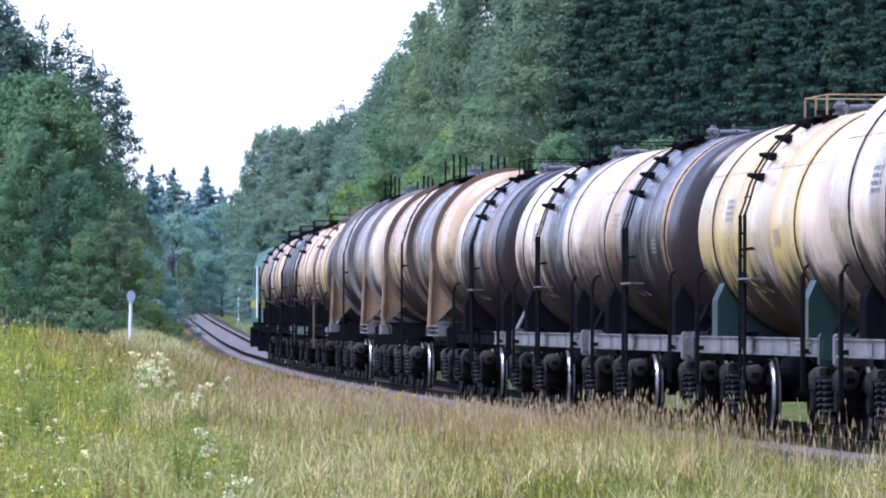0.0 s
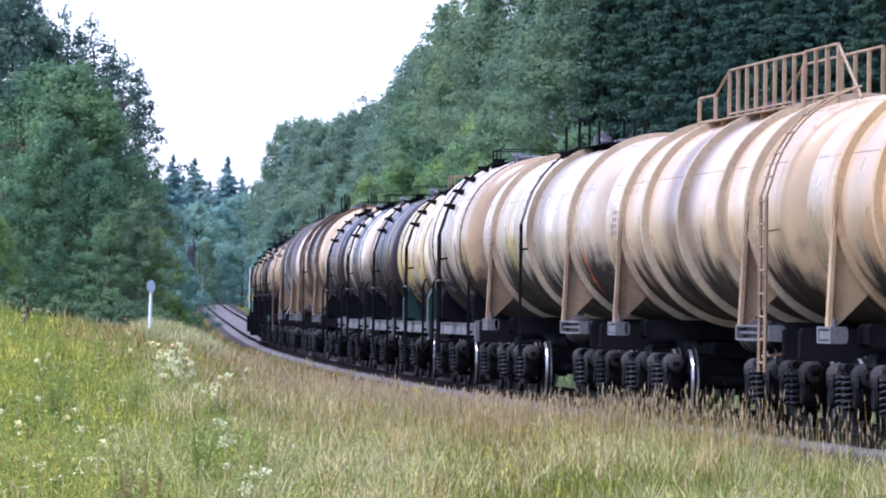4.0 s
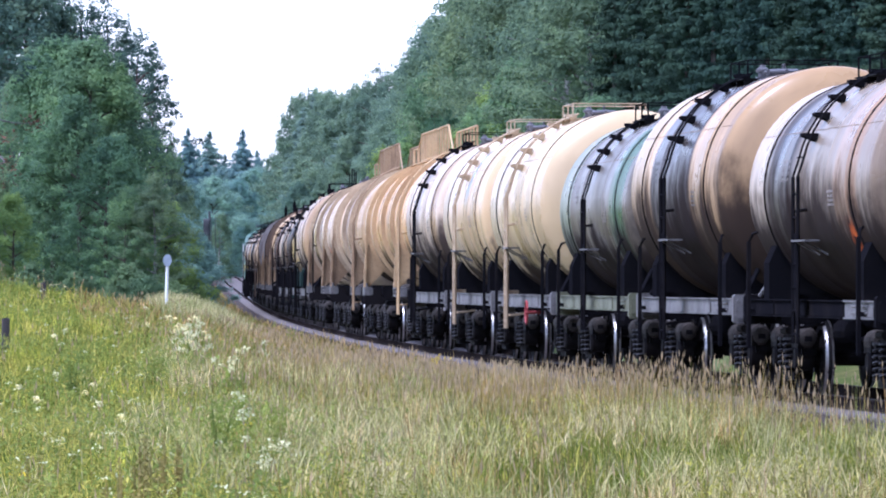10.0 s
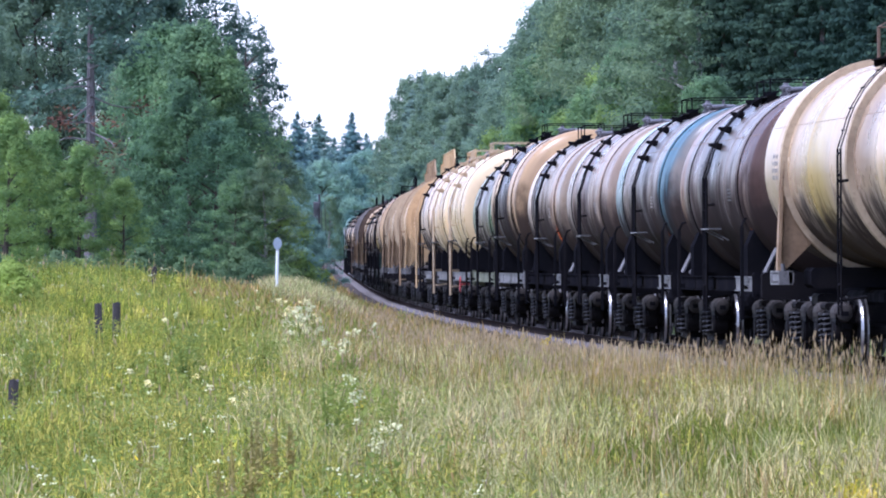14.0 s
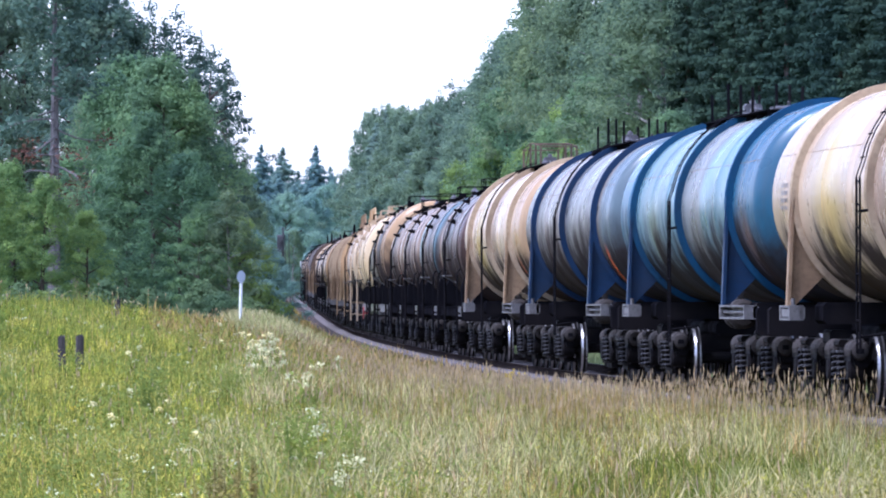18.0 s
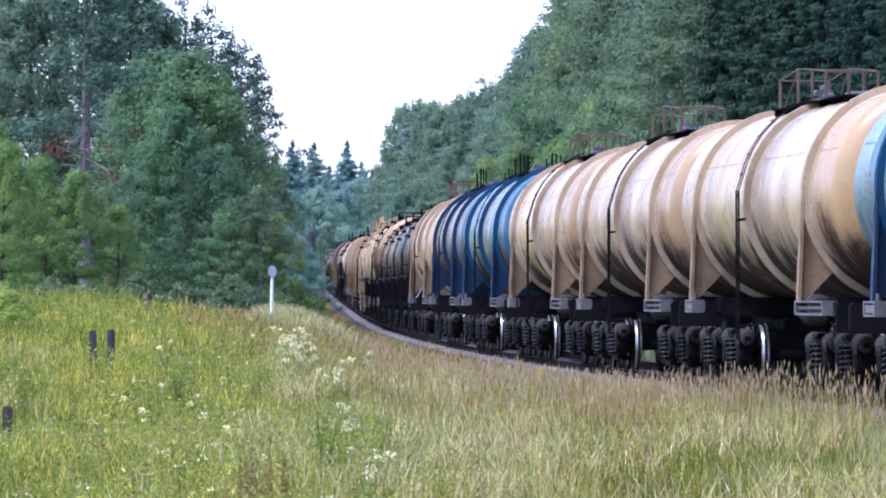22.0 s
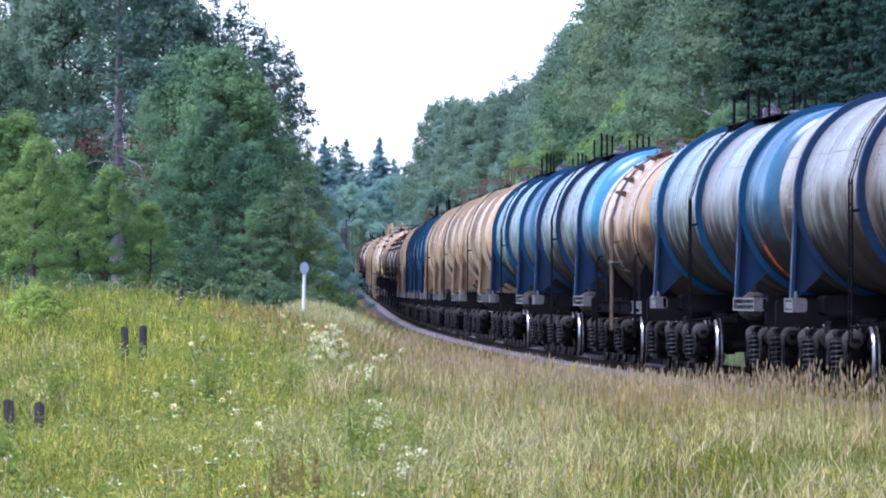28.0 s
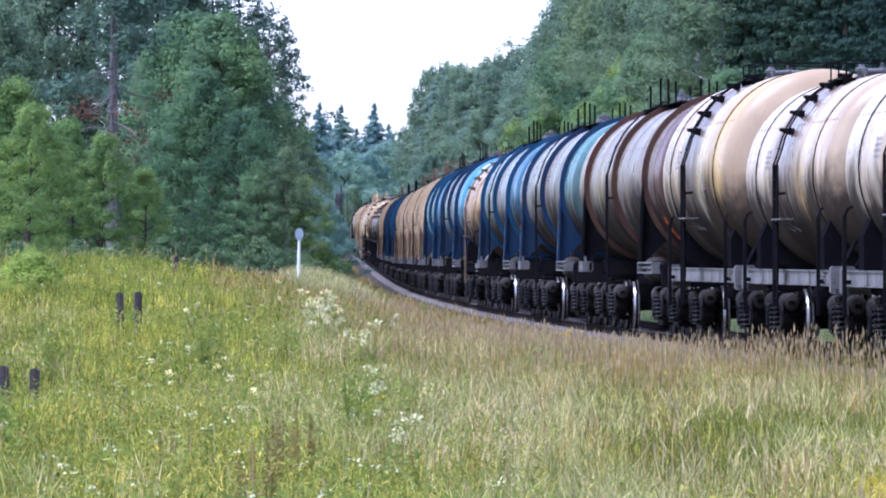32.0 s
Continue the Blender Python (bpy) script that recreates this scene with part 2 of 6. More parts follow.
M = {
    "black": worn("oily_black_steel", (0.008, 0.008, 0.01), (0.022, 0.019, 0.019), 0.8, 0.0, specular=0.0),
    "bogie": worn("greasy_cast_steel", (0.006, 0.006, 0.007), (0.02, 0.017, 0.016), 0.65, 0.0, 4.0, 0.6, specular=0.02),
    "spring": worn("dusty_spring_steel", (0.013, 0.012, 0.012), (0.032, 0.028, 0.026), 0.5, 0.0, 6.0, 0.6, specular=0.2),
    "cap": worn("dusty_axle_cap_steel", (0.05, 0.044, 0.04), (0.014, 0.013, 0.012), 0.7, 0.0, 4.0, 0.7, specular=0.05),
    "frame": worn("dusty_cast_steel", (0.006, 0.0055, 0.006), (0.018, 0.016, 0.015), 0.7, 0.0, 3.0, 0.8, specular=0.04),
    "lid": worn("greasy_hatch_steel", (0.1, 0.095, 0.1), (0.025, 0.022, 0.024), 0.45, 0.0, 4.0, 0.8, specular=0.4),
    "tread": worn("polished_wheel_tread", (0.5, 0.49, 0.48), (0.25, 0.235, 0.23), 0.34, 1.0, 5.0, 0.5),
    "beam": worn("pale_grey_painted_steel", (0.145, 0.138, 0.135), (0.035, 0.032, 0.03), 0.6, 0.0, 3.0, 0.6),
    "beam_green": worn("green_painted_steel", (0.12, 0.125, 0.075), (0.1, 0.1, 0.075), 0.55, 0.0, 3.0, 0.5),
    "dark_green": worn("dark_green_painted_steel", (0.011, 0.033, 0.027), (0.02, 0.03, 0.028), 0.5, 0.0, 3.0, 0.5),
    "rust": worn("rust_brown_steel", (0.13, 0.088, 0.06), (0.07, 0.05, 0.04), 0.8, 0.0, 3.0, 0.6),
    "tan": worn("tan_painted_steel", (0.34, 0.23, 0.13), (0.15, 0.095, 0.06), 0.6, 0.0, 2.5, 0.6, specular=0.14),
    "brown": worn("brown_painted_steel", (0.07, 0.034, 0.026), (0.11, 0.07, 0.04), 0.6, 0.0, 2.5, 0.5, specular=0.14),
    "ochre": worn("ochre_painted_steel", (0.52, 0.36, 0.19), (0.27, 0.17, 0.09), 0.6, 0.0, 2.5, 0.5, specular=0.15),
    "red": worn("red_painted_handwheel", (0.35, 0.05, 0.05), (0.15, 0.04, 0.04), 0.6, 0.0, 4.0, 0.5),
    "navy": worn("navy_painted_steel", (0.014, 0.038, 0.09), (0.03, 0.04, 0.06), 0.5, 0.0, 2.5, 0.5, specular=0.14),
    "blue": worn("blue_painted_steel", (0.014, 0.066, 0.135), (0.022, 0.045, 0.075), 0.42, 0.0, 2.5, 0.5, specular=0.14),
    "cream": worn("cream_painted_steel", (0.47, 0.365, 0.235), (0.25, 0.175, 0.11), 0.5, 0.0, 2.5, 0.6, specular=0.14),
    "greyrib": worn("grey_painted_steel", (0.27, 0.25, 0.24), (0.1, 0.08, 0.07), 0.55, 0.0, 2.5, 0.6, specular=0.14),
    "loco_green": worn("locomotive_green_paint", (0.05, 0.13, 0.095), (0.03, 0.06, 0.05), 0.45, 0.0, 2.0, 0.4),
    "loco_yellow": worn("locomotive_yellow_stripe", (0.32, 0.26, 0.06), (0.16, 0.13, 0.05), 0.5, 0.0, 2.0, 0.5),
    "glass": worn("dark_cab_glass", (0.02, 0.025, 0.03), (0.03, 0.03, 0.03), 0.1, 0.0, 2.0, 0.2, 0.02),
    "white": worn("white_painted_post", (0.78, 0.79, 0.78), (0.5, 0.5, 0.47), 0.6, 0.0, 4.0, 0.35),
    "sign_back": worn("grey_sheet_metal_sign", (0.3, 0.35, 0.4), (0.24, 0.27, 0.3), 0.5, 0.1, 4.0, 0.4),
    "mast": worn("grey_signal_mast_steel", (0.07, 0.072, 0.075), (0.04, 0.04, 0.042), 0.7, 0.1, 3.0, 0.4),
    "old_wood": worn("weathered_grey_timber", (0.07, 0.06, 0.058), (0.035, 0.03, 0.028), 0.9, 0.0, 5.0, 0.7, 0.6),
    "rail": worn("rusty_rail_steel", (0.03, 0.024, 0.022), (0.02, 0.016, 0.015), 0.9, 0.0, 4.0, 0.6, specular=0.0),
    "railhead": worn("worn_rail_head", (0.09, 0.085, 0.085), (0.06, 0.055, 0.05), 0.6, 0.0, 4.0, 0.4, specular=0.05),
    "sleeper": worn("dirty_concrete_sleeper", (0.2, 0.18, 0.175), (0.1, 0.09, 0.085), 0.95, 0.0, 4.0, 0.6, specular=0.0),
    "soil": soil(),
    "ballast": gravel(),
    "birch": leaf("birch_leaves", (0.158, 0.23, 0.138), (0.239, 0.327, 0.19), (0.131, 0.202, 0.135), 0.55),
    "young": leaf("young_birch_leaves", (0.214, 0.325, 0.105), (0.346, 0.459, 0.149), (0.164, 0.268, 0.105), 0.55),
    "alder": leaf("alder_leaves", (0.142, 0.248, 0.135), (0.228, 0.353, 0.18), (0.12, 0.209, 0.132), 0.55),
    "aspen": leaf("aspen_leaves", (0.088, 0.142, 0.113), (0.146, 0.209, 0.161), (0.088, 0.139, 0.113), 0.55),
    "spruce": leaf("spruce_needles", (0.03, 0.059, 0.044), (0.056, 0.094, 0.063), (0.036, 0.067, 0.051), 0.3),
    "pine": leaf("pine_needles", (0.1, 0.164, 0.118), (0.158, 0.225, 0.155), (0.107, 0.164, 0.118), 0.3),
    # pale and bluish: distance haze is put into the willow's leaf colour
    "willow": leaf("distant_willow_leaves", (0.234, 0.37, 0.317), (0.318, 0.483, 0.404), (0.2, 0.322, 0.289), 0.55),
    "dead": leaf("dead_pine_twigs", (0.16, 0.075, 0.05), (0.22, 0.11, 0.07), (0.14, 0.07, 0.05), 0.1),
    "bark_dark": bark("dark_tree_bark", (0.05, 0.042, 0.036), (0.11, 0.09, 0.075)),
    "bark_pine": bark("grey_pine_bark", (0.11, 0.1, 0.1), (0.2, 0.185, 0.18)),
    "bark_birch": bark("pale_birch_bark", (0.4, 0.39, 0.36), (0.1, 0.09, 0.08), (3, 3, 5)),
    "grass": leaf("green_meadow_grass", (0.376, 0.345, 0.061), (0.95, 0.747, 0.223), (0.501, 0.506, 0.061), 0.45, tuft=0.45),
    "straw": leaf("ripe_straw_grass", (0.266, 0.177, 0.064), (0.633, 0.415, 0.206), (0.207, 0.235, 0.063), 0.45, tuft=0.55),
    "seed": leaf("pale_seed_heads", (0.344, 0.269, 0.167), (0.522, 0.426, 0.282), (0.37, 0.288, 0.19), 0.45),
    "petal": leaf("white_umbel_petals", (0.838, 0.778, 0.442), (0.946, 0.869, 0.526), (0.882, 0.829, 0.47), 0.3),
    "yellow": leaf("yellow_blossom", (0.6, 0.45, 0.03), (0.7, 0.55, 0.06), (0.6, 0.5, 0.04), 0.2),
    # next three: distance haze put into the needle and leaf colours
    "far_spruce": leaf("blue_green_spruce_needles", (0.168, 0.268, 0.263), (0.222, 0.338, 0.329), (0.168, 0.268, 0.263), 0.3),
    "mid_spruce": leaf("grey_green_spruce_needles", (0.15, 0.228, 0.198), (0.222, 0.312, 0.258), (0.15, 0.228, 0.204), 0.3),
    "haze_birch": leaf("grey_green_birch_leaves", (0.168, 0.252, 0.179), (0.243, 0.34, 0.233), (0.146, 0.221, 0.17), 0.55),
    "under": leaf("shaded_undergrowth", (0.095, 0.128, 0.024), (0.254, 0.281, 0.055), (0.158, 0.216, 0.028), 0.45, tuft=0.45),
    "tuft": leaf("pale_grass_tufts", (0.575, 0.476, 0.202), (0.887, 0.742, 0.446), (0.327, 0.352, 0.111), 0.4, tuft=0.55),
    "stencil": worn("faded_stencil_paint", (0.2, 0.18, 0.17), (0.36, 0.31, 0.26), 0.6, 0.0, 9.0, 0.8, 0.05),
    # for the unseen wall that blocks low sky light
    "belt": worn("dark_wood_foliage", (0.09, 0.135, 0.105), (0.055, 0.085, 0.065), 0.95, 0.0, 0.4, 0.8, 0.8),
    "hedge": leaf("dark_hedge_leaves", (0.118, 0.19, 0.103), (0.182, 0.265, 0.134), (0.105, 0.176, 0.1), 0.5),
    "verge": leaf("grey_green_verge_grass", (0.2, 0.25, 0.12), (0.32, 0.36, 0.19), (0.22, 0.27, 0.13), 0.3),
    "lush": leaf("lush_green_clumps", (0.284, 0.293, 0.065), (0.508, 0.456, 0.112), (0.227, 0.253, 0.057), 0.45, tuft=0.45),
    "bush_leaf": leaf("fresh_green_bush_leaves", (0.32, 0.42, 0.09), (0.5, 0.58, 0.14), (0.27, 0.36, 0.08), 0.45),
    "herb": leaf("broad_herb_leaves", (0.216, 0.278, 0.063), (0.397, 0.459, 0.12), (0.216, 0.278, 0.071), 0.45),
    "sorrel": leaf("olive_sorrel_stalks", (0.312, 0.26, 0.091), (0.416, 0.338, 0.13), (0.26, 0.247, 0.078), 0.25),
}


# ---- the line of the track ----
# arc length runs away from the camera; heading is measured from straight ahead towards the right-hand side
ARC = np.arange(-1100.0, 1400.0, 1.0)
_h = np.clip(ARC, -200.0, 110.0) / 100.0
HEADING = -0.0237 + 0.01184 * _h - 0.0116 * _h ** 2 + 0.002511 * _h ** 3
HEADING = np.where(ARC > 110.0, np.interp(ARC, [110, 145, 430, 640], [-0.0214, -0.0195, -0.0195, 0.03]), HEADING)
HEADING = HEADING - np.where(ARC < -200.0, (-200.0 - ARC) * 0.00088, 0.0)
_dx, _dy = np.sin(HEADING), np.cos(HEADING)
TX = np.concatenate([[0.0], np.cumsum((_dx[1:] + _dx[:-1]) / 2)])
TY = np.concatenate([[0.0], np.cumsum((_dy[1:] + _dy[:-1]) / 2)])
TX += 0.898 - np.interp(0.0, ARC, TX)
TY += 243.27 - np.interp(0.0, ARC, TY)
TZ = np.interp(TY, [-2000, 300, 345, 387, 479, 580, 674, 760, 900, 3000], [0, 0, 0.12, 0.31, 0.78, 1.35, 2.0, 2.3, 2.3, 2.3])


def track(s):
    """Place and heading of the track at arc length s."""
    return (float(np.interp(s, ARC, TX)), float(np.interp(s, ARC, TY)), float(np.interp(s, ARC, TZ)), float(np.interp(s, ARC, HEADING)))


def track_x(y):
    return np.interp(y, TY, TX)


def smooth(v, lo, hi):
    k = np.clip((v - lo) / (hi - lo), 0, 1)
    return k * k * (3 - 2 * k)


def lumps(x, y):
    """Gentle unevenness of the ground."""
    return 0.06 * np.sin(x * 0.55 + 1.3) * np.cos(y * 0.31) + 0.05 * np.sin(x * 0.21 - y * 0.17 + 0.6) + 0.03 * np.sin(x * 1.4 + y * 0.9)


def ground_z(x, y):
    x, y = np.asarray(x, float), np.asarray(y, float)
    u = x - track_x(y)
    bed = np.interp(y, TY, TZ) - 0.5
    meadow = np.interp(y, [-400, 0, 40, 92, 120, 170, 215, 300, 450, 700, 3000], [-1.2, -0.9, -0.62, -0.4, 0.18, 1.15, 0.8, 0.6, 0.9, 2.2, 4.0])
    z = bed + (meadow - bed) * smooth(-u, 3.0, 11.5)
    z = z + smooth(u, 3.5, 12.0) * 0.9
    # a grassy hump between the sign and the track
    z = z + 0.6 * np.exp(-((u + 5.6) / 1.6) ** 2 - ((y - 196.0) / 20.0) ** 2)
    return z + lumps(x, y) * smooth(np.abs(u), 2.5, 6.0)


# ---- mesh helpers ----
def mesh_from(name, verts, faces, mats, face_mat=None, shade=False):
    me = bpy.data.meshes.new(name)
    me.from_pydata([tuple(v) for v in verts], [], faces)
    for m in mats:
        me.materials.append(m)
    if face_mat is not None:
        me.polygons.foreach_set("material_index", np.asarray(face_mat, dtype=np.int32))
    if shade:
        me.polygons.foreach_set("use_smooth", np.ones(len(me.polygons), dtype=bool))
    me.update()
    return me


def fast_mesh(name, verts, corners, mats, face_mat=None):
    """A mesh of polygons with the same number of corners each, straight from arrays."""
    verts = np.asarray(verts, np.float32).reshape(-1, 3)
    corners = np.asarray(corners, np.int32)
    count, k = corners.shape
    me = bpy.data.meshes.new(name)
    me.vertices.add(len(verts))
    me.vertices.foreach_set("co", verts.ravel())
    me.loops.add(count * k)
    me.loops.foreach_set("vertex_index", corners.ravel())
    me.polygons.add(count)
    me.polygons.foreach_set("loop_start", np.arange(0, count * k, k, dtype=np.int32))
    me.polygons.foreach_set("loop_total", np.full(count, k, dtype=np.int32))
    for m in mats:
        me.materials.append(m)
    if face_mat is not None:
        me.polygons.foreach_set("material_index", np.asarray(face_mat, np.int32))
    me.update(calc_edges=True)
    me.validate()
    return me


class Shape:
    """Collects simple solids into one mesh."""

    def __init__(self):
        self.v, self.f, self.m = [], [], []

    def add(self, verts, faces, mat=0):
        o = len(self.v)
        self.v += [tuple(p) for p in verts]
        self.f += [[i + o for i in f] for f in faces]
        self.m += [mat] * len(faces)
        return self

    def box(self, c, s, mat=0, rot=None, bevel=0.0):
        """A box with its long edges taken off."""
        hx, hy, hz = (v / 2 for v in s)
        if bevel <= 0:
            pts = [Vector((x, y, z)) for x in (-hx, hx) for y in (-hy, hy) for z in (-hz, hz)]
            faces = [[0, 1, 3, 2], [4, 6, 7, 5], [0, 4, 5, 1], [2, 3, 7, 6], [0, 2, 6, 4], [1, 5, 7, 3]]
        else:
            b = min(bevel, hx * 0.9, hy * 0.9, hz * 0.9)
            ring = [(-hy + b, -hz), (hy - b, -hz), (hy, -hz + b), (hy, hz - b), (hy - b, hz), (-hy + b, hz), (-hy, hz - b), (-hy, -hz + b)]
            pts = [Vector((x, y, z)) for x in (-hx, hx) for y, z in ring]
            faces = [list(range(7, -1, -1)), list(range(8, 16))] + [[i, (i + 1) % 8, 8 + (i + 1) % 8, 8 + i] for i in range(8)]
        if rot is not None:
            pts = [rot @ p for p in pts]
        return self.add([p + Vector(c) for p in pts], faces, mat)

    def tube(self, path, r, n=6, mat=0, caps=True):
        """A round bar along a line of points; r is one radius or one for each point."""
        path = [Vector(p) for p in path]
        rs = r if isinstance(r, (list, tuple)) else [r] * len(path)
        verts, faces = [], []
        for i, p in enumerate(path):
            d = (path[min(i + 1, len(path) - 1)] - path[max(i - 1, 0)]).normalized()
            a = d.cross(Vector((0.31, 0.2, 0.93)))
            if a.length < 0.05:
                a = d.cross(Vector((1, 0, 0)))
            a.normalize()
            b = d.cross(a)
            verts += [p + (a * math.cos(k * math.tau / n) + b * math.sin(k * math.tau / n)) * rs[i] for k in range(n)]
        for i in range(len(path) - 1):
            faces += [[i * n + k, i * n + (k + 1) % n, (i + 1) * n + (k + 1) % n, (i + 1) * n + k] for k in range(n)]
        if caps:
            faces += [list(range(n - 1, -1, -1)), [(len(path) - 1) * n + k for k in range(n)]]
        return self.add(verts, faces, mat)

    def lathe(self, profile, n=32, axis="x", at=(0, 0, 0), mats=None, mat=0, part_of=(0.0, 1.0)):
        """Turns a line of (along, radius) round an axis through the point at."""
        verts, faces, fm = [], [], []
        for a, r in profile:
            for k in range(n):
                c, s = math.cos(k * math.tau / n) * r, math.sin(k * math.tau / n) * r
                p = {"x": (a, c, s), "y": (s, a, c), "z": (c, s, a)}[axis]
                verts.append((p[0] + at[0], p[1] + at[1], p[2] + at[2]))
        o = len(self.v)
        for i in range(len(profile) - 1):
            for k in range(n):
                faces.append([i * n + k, i * n + (k + 1) % n, (i + 1) * n + (k + 1) % n, (i + 1) * n + k])
                fm.append(mats[i] if mats else mat)
        for i, rev in ((0, True), (len(profile) - 1, False)):
            if profile[i][1] > 1e-4:
                ids = [i * n + k for k in range(n)]
                faces.append(ids[::-1] if rev else ids)
                fm.append(mats[min(i, len(mats) - 1)] if mats else mat)
        self.v += verts
        self.f += [[i + o for i in f] for f in faces]
        self.m += fm
        return self

    def plate(self, outline, thick, mat=0, axis="x", at=0.0):
        """A flat plate cut to an outline, its thickness along the axis."""
        n = len(outline)
        def p(a, uv):
            return {"x": (a, uv[0], uv[1]), "y": (uv[0], a, uv[1]), "z": (uv[0], uv[1], a)}[axis]
        verts = [p(at - thick / 2, q) for q in outline] + [p(at + thick / 2, q) for q in outline]
        faces = [list(range(n - 1, -1, -1)), list(range(n, 2 * n))] + [[i, (i + 1) % n, n + (i + 1) % n, n + i] for i in range(n)]
        return self.add(verts, faces, mat)

    def mesh(self, name, mats, shade=False):
        me = mesh_from(name, self.v, self.f, mats, self.m)
        bm = bmesh.new()
        bm.from_mesh(me)
        bmesh.ops.recalc_face_normals(bm, faces=bm.faces)
        bm.to_mesh(me)
        bm.free()
        if shade:
            smooth_by_angle(me)
        return me


def smooth_by_angle(me, limit=radians(32)):
    bm = bmesh.new()
    bm.from_mesh(me)
    for f in bm.faces:
        f.smooth = True
    for e in bm.edges:
        if len(e.link_faces) == 2 and e.calc_face_angle(0.0) > limit:
            e.smooth = False
    bm.to_mesh(me)
    bm.free()


def part(name, me, parent, label="", at=None):
    ob = new(name, me)
    ob.parent = parent
    if at is not None:
        ob.matrix_basis = at
    if label:
        ob["label"] = label
    return ob


def thing(name, label, category, group="", kind=""):
    ob = new(name)
    ob.empty_display_size = 0.3
    return tagged(ob, label, category, group, kind)


# ---- ground, track bed, rails ----
def ground():
    xs = np.unique(np.concatenate([np.linspace(-2600, -70, 24), np.linspace(-70, -22, 25), np.linspace(-22, 22, 111), np.linspace(22, 70, 25), np.linspace(70, 2600, 24)]))
    ys = np.unique(np.concatenate([np.linspace(-1200, 20, 40), np.linspace(20, 260, 241), np.linspace(260, 900, 130), np.linspace(900, 4200, 30)]))
    gx, gy = np.meshgrid(xs, ys)
    gx = gx + track_x(gy) * np.exp(-(gx / 60.0) ** 2)
    gz = ground_z(gx, gy)
    nx, ny = len(xs), len(ys)
    idx = np.arange(nx * ny).reshape(ny, nx)
    quads = np.stack([idx[:-1, :-1], idx[:-1, 1:], idx[1:, 1:], idx[1:, :-1]], -1).reshape(-1, 4)
    me = fast_mesh("ground", np.stack([gx, gy, gz], -1), quads, [M["soil"]])
    me.polygons.foreach_set("use_smooth", np.ones(len(me.polygons), dtype=bool))
    tagged(new("ground", me), "gently rising meadow soil under rough grass", "ground", kind="structure")


def sweep(profile, s0, s1, step, closed=False):
    """Vertices and quads of a cross-section carried along the track."""
    ss = np.arange(s0, s1, step)
    verts, quads, k = [], [], len(profile)
    for s in ss:
        x, y, z, h = track(s)
        verts += [(x + u * math.cos(h), y - u * math.sin(h), z + w) for u, w in profile]
    last = k if closed else k - 1
    for i in range(len(ss) - 1):
        quads += [[i * k + j, i * k + (j + 1) % k, (i + 1) * k + (j + 1) % k, (i + 1) * k + j] for j in range(last)]
    return verts, quads


def railway():
    way = thing("railway_track", "curving single railway track on grey gravel ballast", "track", kind="structure")
    v, q = sweep([(-3.3, -0.95), (-2.6, -0.5), (-1.75, -0.22), (-1.0, -0.2), (1.0, -0.2), (1.75, -0.22), (2.6, -0.5), (3.3, -0.95)], -700, 1000, 4)
    part("ballast", mesh_from("ballast", v, q, [M["ballast"]]), way, "grey crushed-stone ballast bed")
    for side in (-1, 1):
        c = side * 0.795
        prof = [(c - 0.066, -0.17), (c + 0.066, -0.17), (c + 0.066, -0.155), (c + 0.012, -0.12), (c + 0.012, -0.045), (c + 0.036, -0.035), (c + 0.036, 0.0), (c - 0.036, 0.0), (c - 0.036, -0.035), (c - 0.012, -0.045), (c - 0.012, -0.12), (c - 0.066, -0.155)]
        v, q = sweep(prof, -700, 1000, 4, True)
        fm = [1 if i % 12 == 6 else 0 for i in range(len(q))]
        part("rail", mesh_from("rail", v, q, [M["rail"], M["railhead"]], fm), way, "rust-sided rail with a bright worn head")
    shape = Shape().box((0, 0, -0.2), (2.7, 0.25, 0.09), bevel=0.03)
    one = np.array(shape.v)
    verts, faces = [], []
    for i, s in enumerate(np.arange(-170, 430, 0.55)):
        x, y, z, h = track(s)
        m = np.array([[math.cos(h), math.sin(h)], [-math.sin(h), math.cos(h)]])
        p = one.copy()
        p[:, :2] = one[:, :2] @ m.T
        verts.append(p + np.array([x, y, z]))
        faces += [[j + i * len(one) for j in f] for f in shape.f]
    me = mesh_from("sleepers", np.concatenate(verts), faces, [M["sleeper"]])
    tagged(part("sleepers", me, way, "row of dirty concrete sleepers"), kind="stuff")


ground()
railway()


# ---- wagon pieces, shared by all wagons: x forward, z up from the rail head ----
def wheelset_mesh():
    s = Shape()
    for side in (-1, 1):
        c = side * 0.79
        prof = [(c - side * 0.085, 0.30), (c - side * 0.085, 0.44), (c - side * 0.065, 0.505), (c - side * 0.04, 0.507), (c + side * 0.008, 0.479), (c + side * 0.05, 0.474), (c + side * 0.06, 0.45), (c + side * 0.045, 0.39), (c + side * 0.01, 0.36), (c + side * 0.01, 0.17), (c + side * 0.05, 0.14), (c + side * 0.05, 0.09)]
        s.lathe(prof, 28, "y", (0, 0, 0.478), mats=[0, 0, 1, 0, 1, 0, 0, 0, 0, 0, 0])
    s.tube([(0, -1.1, 0.478), (0, 1.1, 0.478)], 0.085, 10)
    for side in (-1, 1):
        s.lathe([(side * 0.92, 0.12), (side * 0.95, 0.165), (side * 1.16, 0.165), (side * 1.19, 0.13), (side * 1.19, 0.06)], 14, "y", (0, 0, 0.478))
    return s.mesh("wheelset", [M["bogie"], M["tread"]], True)


